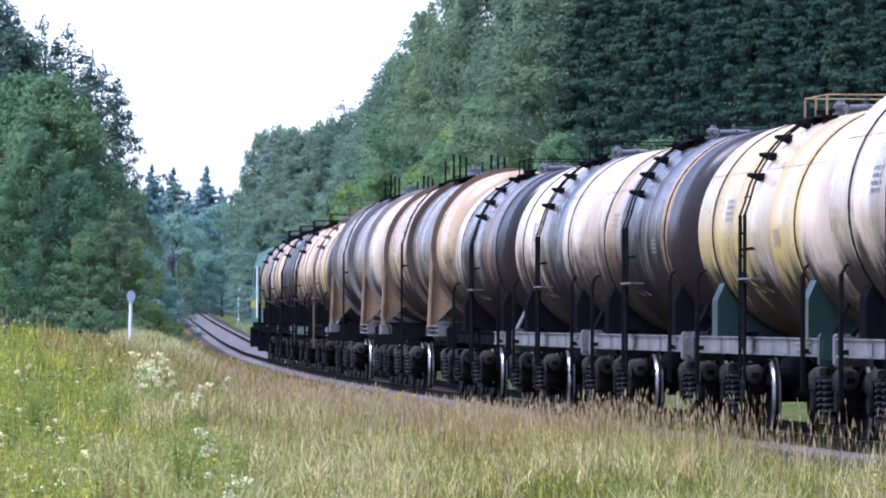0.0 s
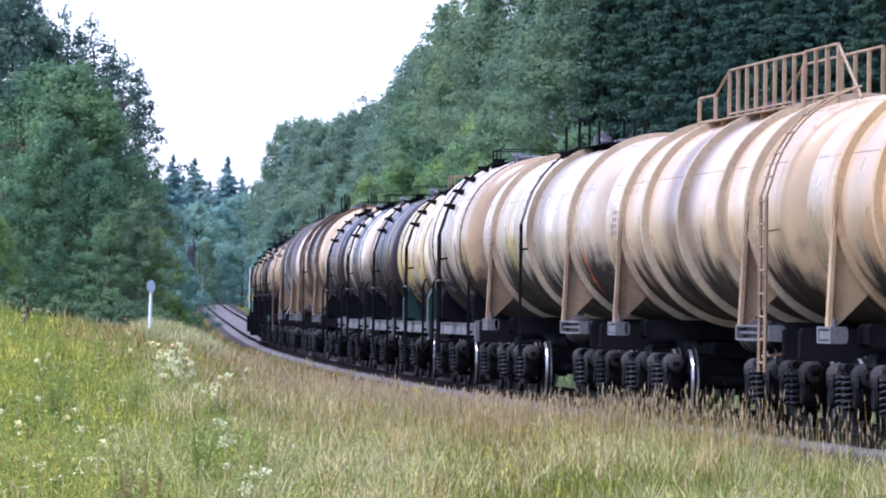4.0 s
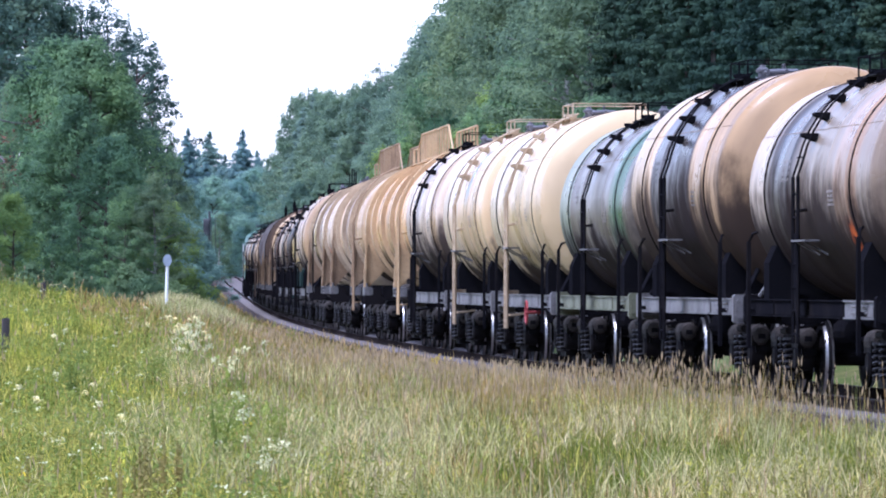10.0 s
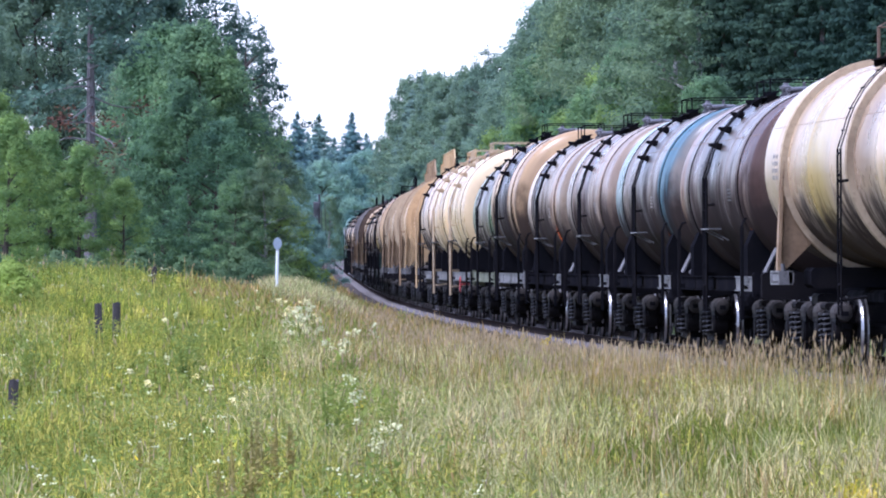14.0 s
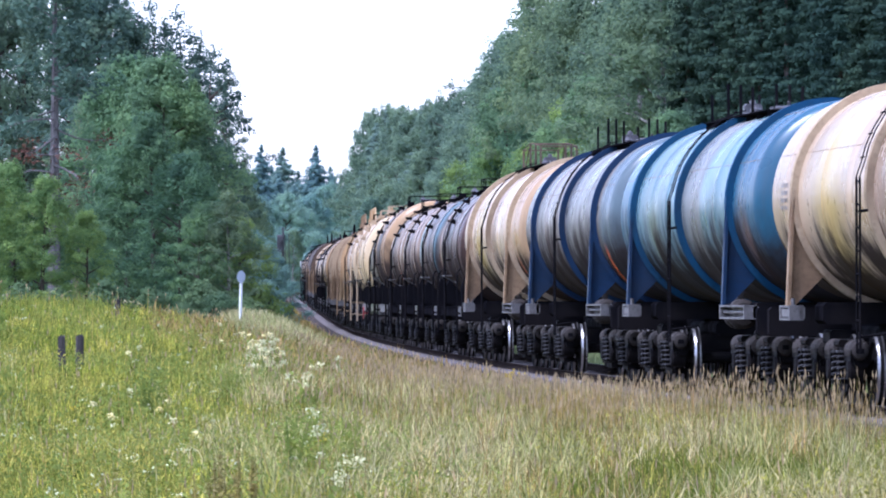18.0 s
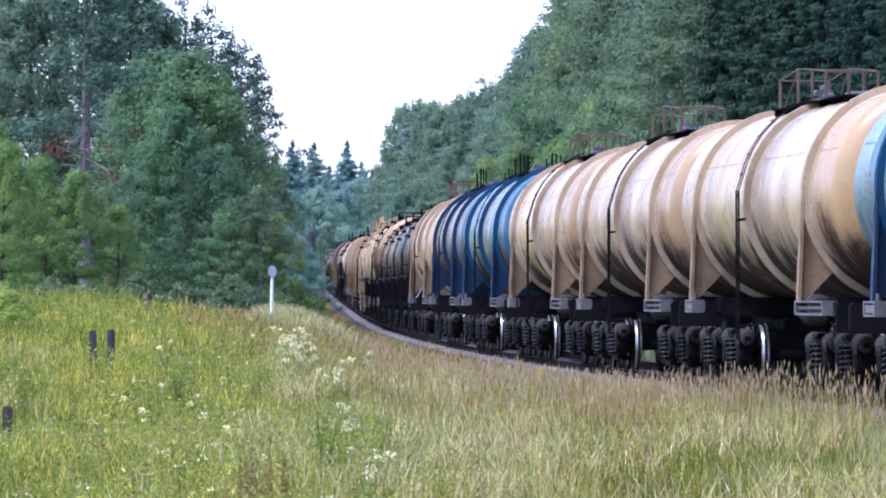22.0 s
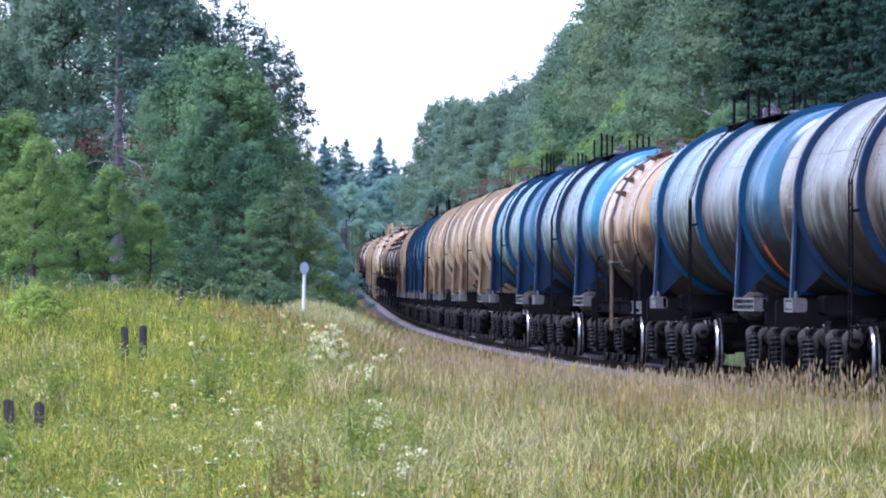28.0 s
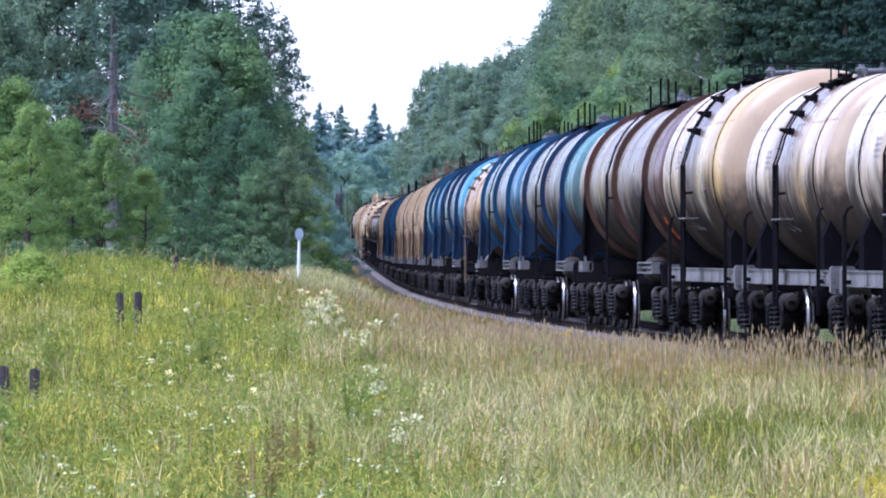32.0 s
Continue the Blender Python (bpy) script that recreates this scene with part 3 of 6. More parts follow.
def side_frame_mesh(base=1.85):
    """A cast side frame: arched over both axle boxes, with a window for the springs."""
    s, h = Shape(), base / 2
    top = [(-h - 0.24, 0.52), (-h - 0.22, 0.70), (-h - 0.1, 0.79), (-h + 0.12, 0.79), (-0.5, 0.86), (-0.3, 0.9), (0.3, 0.9), (0.5, 0.86), (h - 0.12, 0.79), (h + 0.1, 0.79), (h + 0.22, 0.70), (h + 0.24, 0.52)]
    low = [(h + 0.14, 0.52), (h + 0.12, 0.66), (h - 0.12, 0.66), (0.52, 0.62), (0.36, 0.74), (-0.36, 0.74), (-0.52, 0.62), (-h + 0.12, 0.66), (-h - 0.12, 0.66), (-h - 0.14, 0.52)]
    s.plate(top + low, 0.15, axis="y")
    for k in (-1, 1):
        s.plate([(k * 0.36, 0.76), (k * 0.50, 0.76), (k * 0.56, 0.30), (k * 0.40, 0.24)], 0.15, axis="y")
        s.plate([(k * (h - 0.16), 0.70), (k * (h - 0.02), 0.70), (k * 0.56, 0.27), (k * 0.48, 0.36)], 0.14, axis="y")
        s.lathe([(-0.34, 0.05), (-0.32, 0.11), (-0.2, 0.15), (0.2, 0.15), (0.32, 0.11), (0.34, 0.05)], 14, "x", (k * h, 0.05, 0.75), mat=2)
        for y in (-0.06, 0.14):
            s.plate([(k * h - 0.3, 0.76), (k * h + 0.3, 0.76), (k * h + 0.26, 0.6), (k * h + 0.12, 0.62), (k * h - 0.12, 0.62), (k * h - 0.26, 0.6)], 0.08, axis="y", at=y)
        # black blocks paint the shade of hollow cap ends; nothing is hollowed out
        for j in (-1, 1):
            s.box((k * h + j * 0.335, 0.05, 0.74), (0.02, 0.1, 0.07), mat=1)
        s.box((k * (h + 0.2), 0.07, 0.62), (0.06, 0.1, 0.2), bevel=0.02)
    s.plate([(-0.5, 0.19), (0.5, 0.19), (0.5, 0.28), (-0.5, 0.28)], 0.24, axis="y")
    s.box((0, 0.05, 0.84), (0.5, 0.3, 0.1), bevel=0.03)
    return s.mesh("side_frame", [M["frame"], M["black"], M["cap"]])


def spring_mesh():
    """A coil spring: a wound bar between two seats, with a darker coil inside."""
    s = Shape()
    wind = [(0.085 * math.cos(k * math.tau / 10), 0.085 * math.sin(k * math.tau / 10), 0.03 + 0.0078 * k) for k in range(51)]
    s.tube(wind, 0.02, 5)
    s.lathe([(0.0, 0.06), (0.44, 0.06)], 10, "z", mat=1)
    s.lathe([(-0.01, 0.1), (0.02, 0.105)], 12, "z").lathe([(0.43, 0.105), (0.46, 0.1)], 12, "z")
    return s.mesh("coil_spring", [M["spring"], M["black"]], True)


WHEELSET, SIDE_FRAME, SPRING = wheelset_mesh(), side_frame_mesh(), spring_mesh()


def bogie_mesh(units, gap):
    s = Shape()
    for x in units:
        s.box((x, 0, 0.72), (0.42, 2.0, 0.26), bevel=0.05)
        s.box((x, 0, 0.5), (1.2, 0.14, 0.1), bevel=0.02)
        for k in (-1, 1):
            s.tube([(x + k * 0.36, -0.9, 0.42), (x + k * 0.36, 0.9, 0.42)], 0.05, 6)
    if len(units) > 1:
        s.box((0, 0, 0.95), (units[0] - units[-1] + 0.6, 0.7, 0.24), bevel=0.06)
        for k in (-1, 1):
            s.box((0, k * 0.95, 0.92), (0.7, 0.3, 0.2), bevel=0.04)
    else:
        s.box((units[0], 0, 0.92), (0.5, 0.6, 0.16), bevel=0.04)
    return s.mesh("bogie", [M["bogie"]])


BOGIE_TWO = bogie_mesh([0.0], 0)
BOGIE_FOUR = bogie_mesh([1.6, -1.6], 3.2)


def add_bogie(wagon, x, units):
    bogie = part("bogie", BOGIE_FOUR if len(units) > 1 else BOGIE_TWO, wagon, at=pose(x, 0, 0))
    for u in units:
        for k in (-0.925, 0.925):
            part("wheelset", WHEELSET, bogie, "steel wheelset with polished treads", pose(u + k, 0, 0))
        for side in (-1, 1):
            part("side_frame", SIDE_FRAME, bogie, at=pose(u, side * 1.0, 0, 0, 0, 0 if side > 0 else 180))
            for k in (-0.24, 0.24):
                part("coil_spring", SPRING, bogie, at=pose(u + k, side * 1.13, 0.285))


def shell(length, radius, height, seams):
    """A tank shell with dished ends and raised weld seams."""
    half, dish = length / 2, 0.42
    prof = []
    for i in range(9):
        a = i / 8 * math.pi / 2
        prof.append((-half + dish * (1 - math.sin(a)) if i else -half + dish, radius * math.sin(a)))
    prof = [(-half + dish - dish * math.cos(a), radius * math.sin(a)) for a in [k / 9 * math.pi / 2 for k in range(10)]]
    body = []
    for x in seams:
        body += [(x - 0.03, radius), (x - 0.015, radius + 0.008), (x + 0.015, radius + 0.008), (x + 0.03, radius)]
    prof = prof + body + [(-a, r) for a, r in reversed(prof)]
    return Shape().lathe(prof, 64, "x", (0, 0, height)).mesh("tank", [M["cream"]], True)


def ring(x, radius, height, width=0.14, proud=0.07):
    prof = [(x - width / 2, radius - 0.02), (x - width / 2, radius + proud), (x - width / 4, radius + proud * 0.6), (x + width / 4, radius + proud * 0.6), (x + width / 2, radius + proud), (x + width / 2, radius - 0.02)]
    return Shape().lathe(prof, 56, "x", (0, 0, height)).mesh("stiffening_ring", [M["cream"]], True)


def strap(x, radius, height):
    prof = [(x - 0.03, radius - 0.005), (x - 0.03, radius + 0.014), (x + 0.03, radius + 0.014), (x + 0.03, radius - 0.005)]
    return Shape().lathe(prof, 48, "x", (0, 0, height)).mesh("tie_strap", [M["black"]], True)


def arc(radius, height, a0, a1, n, x, side):
    out = []
    for i in range(n + 1):
        a = radians(a0 + (a1 - a0) * i / n)
        out.append((x, side * radius * math.cos(a), height + radius * math.sin(a)))
    return out


def ladder_mesh(side, radius, height, low, x=0.0, half=0.2, blocks=False, thick=0.026):
    """Two stiles with rungs up to the tank's middle, and a curved step rail over its shoulder."""
    s = Shape()
    y = side * (radius + 0.13)
    for k in (-half, half):
        s.tube([(x + k, y, low), (x + k, y, height + 0.15)], thick, 5)
        s.tube([(x + k, y, height + 0.15)] + arc(radius + 0.1, height, 12, 74, 8, x + k, side), thick * 0.6, 5)
    z = low + 0.12
    while z < height + 0.1:
        s.tube([(x - half, y, z), (x + half, y, z)], 0.017, 5)
        z += 0.3
    for a in range(14, 74, 11):
        p = arc(radius + 0.12, height, a, a, 1, x, side)[0]
        s.tube([(x - half, p[1], p[2]), (x + half, p[1], p[2])], 0.012, 5)
        if blocks and a > 20:
            s.plate([(p[1] - side * 0.12, p[2] + 0.02), (p[1] + side * 0.08, p[2] + 0.02), (p[1] + side * 0.08, p[2] - 0.02), (p[1] - side * 0.1, p[2] - 0.09)], half * 1.5, axis="x", at=x)
    for z in (low + 0.2, height - 0.3):
        s.tube([(x, y, z), (x, side * (radius - 0.25), z + 0.05)], 0.022, 5)
    return s.mesh("ladder", [M["black"]])


def rail_frame(x0, x1, half, z0, h, posts, mid=True, r=0.028, wide=0.03):
    """A platform railing round a walkway."""
    s = Shape()
    for side in (-1, 1):
        for i in range(posts):
            x = x0 + (x1 - x0) * i / (posts - 1)
            s.box((x, side * half, z0 + h / 2), (wide, 0.025, h), bevel=0.006)
        s.tube([(x0, side * half, z0 + h), (x1, side * half, z0 + h)], r, 6)
        if mid:
            s.tube([(x0, side * half, z0 + h * 0.52), (x1, side * half, z0 + h * 0.52)], r * 0.8, 6)
    for x in (x0, x1):
        s.tube([(x, -half, z0 + h), (x, half, z0 + h)], r, 6)
    return s.mesh("railing", [M["black"]])


def hatch_mesh(z, x=0.0):
    s = Shape()
    s.lathe([(z - 0.1, 0.27), (z + 0.04, 0.27), (z + 0.05, 0.3), (z + 0.075, 0.3), (z + 0.11, 0.2), (z + 0.12, 0.0)], 20, "z", (x, 0, 0))
    for k in range(6):
        a = k * math.tau / 6
        s.box((x + 0.29 * math.cos(a), 0.29 * math.sin(a), z + 0.06), (0.05, 0.05, 0.08), bevel=0.012)
    s.tube([(x - 0.1, 0, z + 0.12), (x - 0.1, 0, z + 0.18), (x + 0.1, 0, z + 0.18), (x + 0.1, 0, z + 0.12)], 0.014, 5)
    return s.mesh("hatch", [M["lid"]], True)


def valve_mesh(z, x):
    s = Shape()
    s.lathe([(z - 0.1, 0.07), (z + 0.08, 0.07), (z + 0.09, 0.1), (z + 0.13, 0.1), (z + 0.16, 0.05), (z + 0.2, 0.04)], 12, "z", (x, 0.2, 0))
    s.box((x, 0.2, z - 0.03), (0.2, 0.2, 0.1), bevel=0.02)
    return s.mesh("valve", [M["lid"]])


def coupler_mesh(x, sign):
    s = Shape()
    s.box((x - sign * 0.25, 0, 1.04), (0.5, 0.2, 0.24), bevel=0.04)
    s.box((x + sign * 0.02, 0.05, 1.04), (0.3, 0.36, 0.3), bevel=0.06)
    s.tube([(x - sign * 0.05, 0.5, 1.0), (x + sign * 0.02, 0.5, 0.7), (x + sign * 0.12, 0.4, 0.55)], 0.035, 6)
    return s.mesh("coupler", [M["black"]])


R4, Z4, L4 = 1.5, 2.7, 12.02
R8, Z8, L8 = 1.5, 2.88, 21.12


def build_four_axle():
    w = thing("tank_wagon", "four-axle railway tank wagon", "wagon", "wagons of the goods train")
    part("tank", shell(10.75, R4, Z4, (-3.2, -1.6, 1.6, 3.2)), w)
    for a in (30,):
        part("weld_seam", Shape().tube([(x, (R4 + 0.002) * math.cos(radians(a)), Z4 + (R4 + 0.002) * math.sin(radians(a))) for x in (-4.9, 0.0, 4.9)], 0.0035, 4).mesh("weld_seam", [M["tan"]]), w, "thin lengthwise weld seam")
    for x in (-3.55, 3.55):
        part("tie_strap", strap(x, R4, Z4), w, "dark steel strap round the tank")
    s = Shape().box((0, 0, 1.02), (11.0, 0.5, 0.3), bevel=0.04)
    for x in (-3.9, 3.9):
        s.box((x, 0, 1.05), (0.5, 2.5, 0.26), bevel=0.04)
    part("centre_sill", s.mesh("centre_sill", [M["black"]]), w)
    for side in (-1, 1):
        for x0, x1, name in ((-5.35, -3.0, "rear_sill"), (-2.85, 2.85, "side_sill"), (3.0, 5.35, "front_sill")):
            s = Shape()
            c, l = (x0 + x1) / 2, x1 - x0
            s.box((c, side * 1.44, 1.15), (l, 0.06, 0.2), bevel=0.012)
            s.box((c, side * 1.455, 1.255), (l, 0.08, 0.02))
            s.box((c, side * 1.455, 1.045), (l, 0.08, 0.02))
            if name == "rear_sill":
                for z in (1.11, 1.19):
                    s.box((c, side * 1.475, z), (l * 0.5, 0.03, 0.03), bevel=0.008)
            part(name, s.mesh(name, [M["beam"]]), w, "flanged steel side beam")
    for sign in (-1, 1):
        s = Shape().box((sign * 5.45, 0, 1.12), (0.16, 3.0, 0.4), bevel=0.03)
        s.box((sign * 5.36, 1.35, 1.12), (0.42, 0.24, 0.26), bevel=0.03)
        s.box((sign * 5.36, -1.35, 1.12), (0.42, 0.24, 0.26), bevel=0.03)
        part("end_beam", s.mesh("end_beam", [M["beam"]]), w, "pale grey end beam")
        part("coupler", coupler_mesh(sign * 5.95, sign), w)
        for side in (-1, 1):
            out = [(side * 0.35, 1.2), (side * 1.42, 1.2), (side * 1.42, 1.75), (side * 1.3, 2.02)] + [(p[1], p[2]) for p in arc(R4, Z4, -30, -72, 5, 0, side)]
            part("saddle", Shape().plate(out, 0.5, axis="x", at=sign * 3.9).mesh("saddle", [M["black"]]), w, "black tank saddle")
            part("end_strut", Shape().tube([(sign * 5.3, side * 1.3, 1.3), (sign * 4.95, side * 1.02, 1.78)], 0.034, 6).mesh("end_strut", [M["black"]]), w, "diagonal end strut")
            part("hand_rail", Shape().box((sign * 4.6, side * 1.56, 1.32), (0.085, 0.05, 1.45), bevel=0.012).box((sign * 4.6, side * 1.5, 1.1), (0.06, 0.12, 0.06)).tube([(sign * 4.6, side * 1.56, 2.03), (sign * 4.52, side * 1.52, 2.14), (sign * 4.4, side * 1.47, 2.16)], 0.02, 5).mesh("hand_rail", [M["black"]]), w)
    for side in (-1, 1):
        part("ladder", ladder_mesh(side, R4, Z4, 0.7, blocks=True), w, "black steel access ladder")
        part("ladder_guard", Shape().box((0, side * (R4 + 0.11), 1.62), (0.3, 0.03, 1.0), bevel=0.01).box((0, side * (R4 + 0.02), 1.3), (0.1, 0.2, 0.06)).mesh("ladder_guard", [M["black"]]), w, "black sheet guard behind the ladder")
        part("step_plate", Shape().box((-0.65, side * (R4 + 0.1), 2.02), (1.15, 0.2, 0.025)).tube([(-0.3, side * (R4 + 0.16), 2.0), (-0.3, side * (R4 - 0.14), 1.84)], 0.012, 5).tube([(-1.0, side * (R4 + 0.16), 2.0), (-1.0, side * (R4 - 0.14), 1.84)], 0.012, 5).mesh("step_plate", [M["beam"]]), w, "pale narrow foot step")
    z = Z4 + R4
    for side in (-1, 1):
        s = Shape().box((0.0, side * 0.6, z - 0.06), (1.7, 0.24, 0.02))
        for x in (-0.8, 0, 0.8):
            s.box((x, side * 0.6, z - 0.12), (0.03, 0.2, 0.12))
        part("walkway", s.mesh("walkway", [M["bogie"]]), w, "dark steel roof walkway")
    part("railing", rail_frame(-0.9, 0.9, 0.66, z - 0.05, 0.26, 3, False, 0.01, 0.02), w)
    part("hatch", hatch_mesh(z, 0.0), w)
    part("valve", valve_mesh(z, 0.8), w)
    s = Shape().lathe([(-0.45, 0.0), (-0.42, 0.14), (-0.36, 0.17), (0.36, 0.17), (0.42, 0.14), (0.45, 0.0)], 12, "x", (1.4, 0.7, 0.85)).tube([(-2.5, 0.6, 0.75), (2.5, 0.6, 0.75)], 0.03, 5)
    part("brake_gear", s.mesh("brake_gear", [M["black"]]), w)
    s = Shape().lathe([(0.95, 0.2), (1.25, 0.22), (1.3, 0.3)], 12, "z", (0, 0, 0))
    part("drain", s.mesh("drain", [M["black"]]), w)
    for x in (-3.9, 3.9):
        add_bogie(w, x, (0.0,))
    return w


def build_eight_axle(name_label, ribs, ladder_x, tall):
    w = thing("tank_wagon", name_label, "wagon", "wagons of the goods train")
    part("tank", shell(19.7, R8, Z8, (-8.2, -4.6, -2.3, 2.3, 4.6, 8.2)), w)
    for a in (24, 62):
        part("weld_seam", Shape().tube([(x, (R8 + 0.002) * math.cos(radians(a)), Z8 + (R8 + 0.002) * math.sin(radians(a))) for x in (-9.3, -4.6, 0.0, 4.6, 9.3)], 0.004, 4).mesh("weld_seam", [M["tan"]]), w, "thin lengthwise weld seam")
    for x in ribs:
        part("stiffening_ring", ring(x, R8, Z8, 0.2, 0.1), w)
    for sign in (-1, 1):
        x = sign * 6.895
        for side in (-1, 1):
            out = [(side * 1.58, 3.0), (side * 1.62, 2.5), (side * 1.64, 1.36), (side * 1.54, 1.36), (side * 1.06, 1.84)] + [(p[1], p[2]) for p in arc(R8 - 0.03, Z8, -42, 4, 6, 0, side)]
            s = Shape().plate(out, 0.06, axis="x", at=x)
            s.plate([(side * 1.54, 3.0), (side * 1.61, 2.5), (side * 1.66, 1.36), (side * 1.61, 1.36)], 0.2, axis="x", at=x)
            part("saddle", s.mesh("saddle", [M["cream"]]), w, "triangular tank support plate")
            s = Shape()
            # the rear consoles run to the end of the wagon, the front ones are short stubs
            l = 3.1 if sign < 0 else 1.0
            c = sign * (6.6 + l / 2)
            s.box((c, side * 1.48, 1.255), (l, 0.08, 0.18), bevel=0.02)
            if sign > 0:
                s.box((c, side * 1.56, 1.255), (l - 0.1, 0.17, 0.16), bevel=0.03)
            s.box((c, side * 1.56, 1.345), (l, 0.2, 0.028))
            s.box((c, side * 1.56, 1.165), (l, 0.2, 0.028))
            s.box((c, side * 1.56, 1.255), (l - 0.3, 0.12, 0.05), bevel=0.015)
            for k in (-1, 1):
                s.box((c + k * (l / 2 - 0.05), side * 1.56, 1.255), (0.1, 0.2, 0.16))
            s.lathe([(-0.05, 0.0), (-0.05, 0.035), (0.05, 0.03), (0.05, 0.0)], 8, "z", (c - sign * (l / 2 - 0.2), side * 1.58, 1.41))
            part("console_beam", s.mesh("console_beam", [M["beam"]]), w, "pale grey console beam")
        s = Shape().box((sign * 9.9, 0, 1.12), (0.2, 3.0, 0.42), bevel=0.04).box((sign * 8.3, 0, 1.1), (3.3, 0.6, 0.3), bevel=0.04).box((x, 0, 1.25), (0.8, 2.4, 0.3), bevel=0.05)
        part("end_frame", s.mesh("end_frame", [M["black"]]), w)
        part("coupler", coupler_mesh(sign * 10.5, sign), w)
        add_bogie(w, x, (1.6, -1.6))
    for side in (-1, 1):
        part("ladder", ladder_mesh(side, R8 + 0.06, Z8, 0.75, ladder_x, 0.26 if tall else 0.15, thick=0.026 if tall else 0.017), w, "steel access ladder")
    z = Z8 + R8
    for side in (-1, 1):
        s = Shape().box((0, side * 0.5, z - 0.01), (8.4, 0.26, 0.02))
        for k in range(7):
            s.box((-4.1 + k * 1.37, side * 0.5, z - 0.06), (0.03, 0.2, 0.1))
        part("walkway", s.mesh("walkway", [M["black"]]), w, "steel roof walkway")
    if tall:
        # railings along both edges of the roof platform, low at the front, with wide flat posts
        for x0, x1, y, h, posts in ((-3.2, 3.3, 0.4, 0.74, 8), (-7.2, -4.2, 0.4, 0.74, 4), (4.8, 6.6, 0.4, 0.42, 2), (-6.6, 0.6, -0.3, 0.74, 7)):
            s = Shape()
            foot = 0.08
            for k in range(posts):
                s.box((x0 + (x1 - x0) * k / (posts - 1), y, z + (h - foot) / 2), (0.1, 0.045, h + foot), bevel=0.012)
            s.tube([(x0, y, z + h), (x1, y, z + h)], 0.022, 6)
            s.tube([(x0, y, z + h * 0.12), (x1, y, z + h * 0.12)], 0.018, 6)
            part("railing", s.mesh("railing", [M["black"]]), w)
        for line in ([(3.3, 0.4, z + 0.73), (4.8, 0.4, z + 0.42)], [(-3.2, 0.4, z + 0.73), (-4.2, 0.4, z + 0.73)], [(-7.2, 0.4, z + 0.73), (-9.2, 0.4, z - 0.04)], [(0.6, -0.3, z + 0.73), (3.4, -0.3, z + 0.02)]):
            part("slanting_rail", Shape().tube(line, 0.02, 6).mesh("slanting_rail", [M["black"]]), w)
    else:
        # pairs of flat posts over the manholes, joined by thin rails
        for x, h, wide in ((5.0, 0.5, 0.06), (2.7, 0.6, 0.09), (1.0, 0.54, 0.07), (-0.6, 0.46, 0.06)):
            for side in (-1, 1):
                s = Shape().box((x, side * 0.4, z + h / 2 - 0.05), (wide, 0.04, h + 0.1), bevel=0.01)
                part("railing_post", s.mesh("railing_post", [M["black"]]), w)
        s = Shape()
        for side in (-1, 1):
            s.tube([(5.0, side * 0.4, z + 0.49), (2.7, side * 0.4, z + 0.6), (1.0, side * 0.4, z + 0.54), (-0.6, side * 0.4, z + 0.46)], 0.012, 5)
            s.tube([(2.7, side * 0.4, z + 0.6), (4.3, side * 0.42, z + 0.02)], 0.014, 5)
        for x, h in ((5.0, 0.49), (2.7, 0.59), (1.0, 0.53), (-0.6, 0.45)):
            s.tube([(x, -0.4, z + h), (x, 0.4, z + h)], 0.014, 5)
        part("railing", s.mesh("railing", [M["black"]]), w)
        s = Shape().box((1.7, 0, z + 0.02), (3.0, 1.1, 0.03), bevel=0.01)
        part("hatch_platform", s.mesh("hatch_platform", [M["black"]]), w, "dark steel platform round the manhole")
        s = Shape().box((3.5, -0.1, z + 0.17), (0.24, 0.3, 0.26), bevel=0.04).lathe([(z + 0.3, 0.06), (z + 0.36, 0.05), (z + 0.38, 0.0)], 8, "z", (3.5, -0.1, 0))
        part("valve_box", s.mesh("valve_box", [M["lid"]]), w, "grey valve housing")
    for x in (-2.0, 2.0):
        part("hatch", hatch_mesh(z, x), w)
    part("valve", valve_mesh(z, 0.6), w)
    s = Shape().lathe([(-0.42, 0.0), (-0.4, 0.17), (-0.34, 0.23), (-0.12, 0.23), (-0.1, 0.21), (0.1, 0.21), (0.12, 0.23), (0.34, 0.23), (0.4, 0.17), (0.42, 0.0)], 18, "x", (-5.9, 1.25, 1.22))
    s.box((-5.9, 1.25, 1.45), (0.12, 0.1, 0.2))
    part("air_reservoir", s.mesh("air_reservoir", [M["cap"]], True), w, "dark round air reservoir")
    return w


def recolour(wagon, name, mat):
    for ob in wagon.children:
        if ob.name.split(".")[0] == name:
            ob.material_slots[0].link = "OBJECT"
            ob.material_slots[0].material = mat


FOUR = build_four_axle()
EIGHT = build_eight_axle("eight-axle railway tank wagon", (-6.895, 0.0, 6.895), 0.0, False)
RIBBED = build_eight_axle("eight-axle ribbed railway tank wagon", (-6.895, -4.1, 0.0, 4.1, 6.895), -9.3, True)

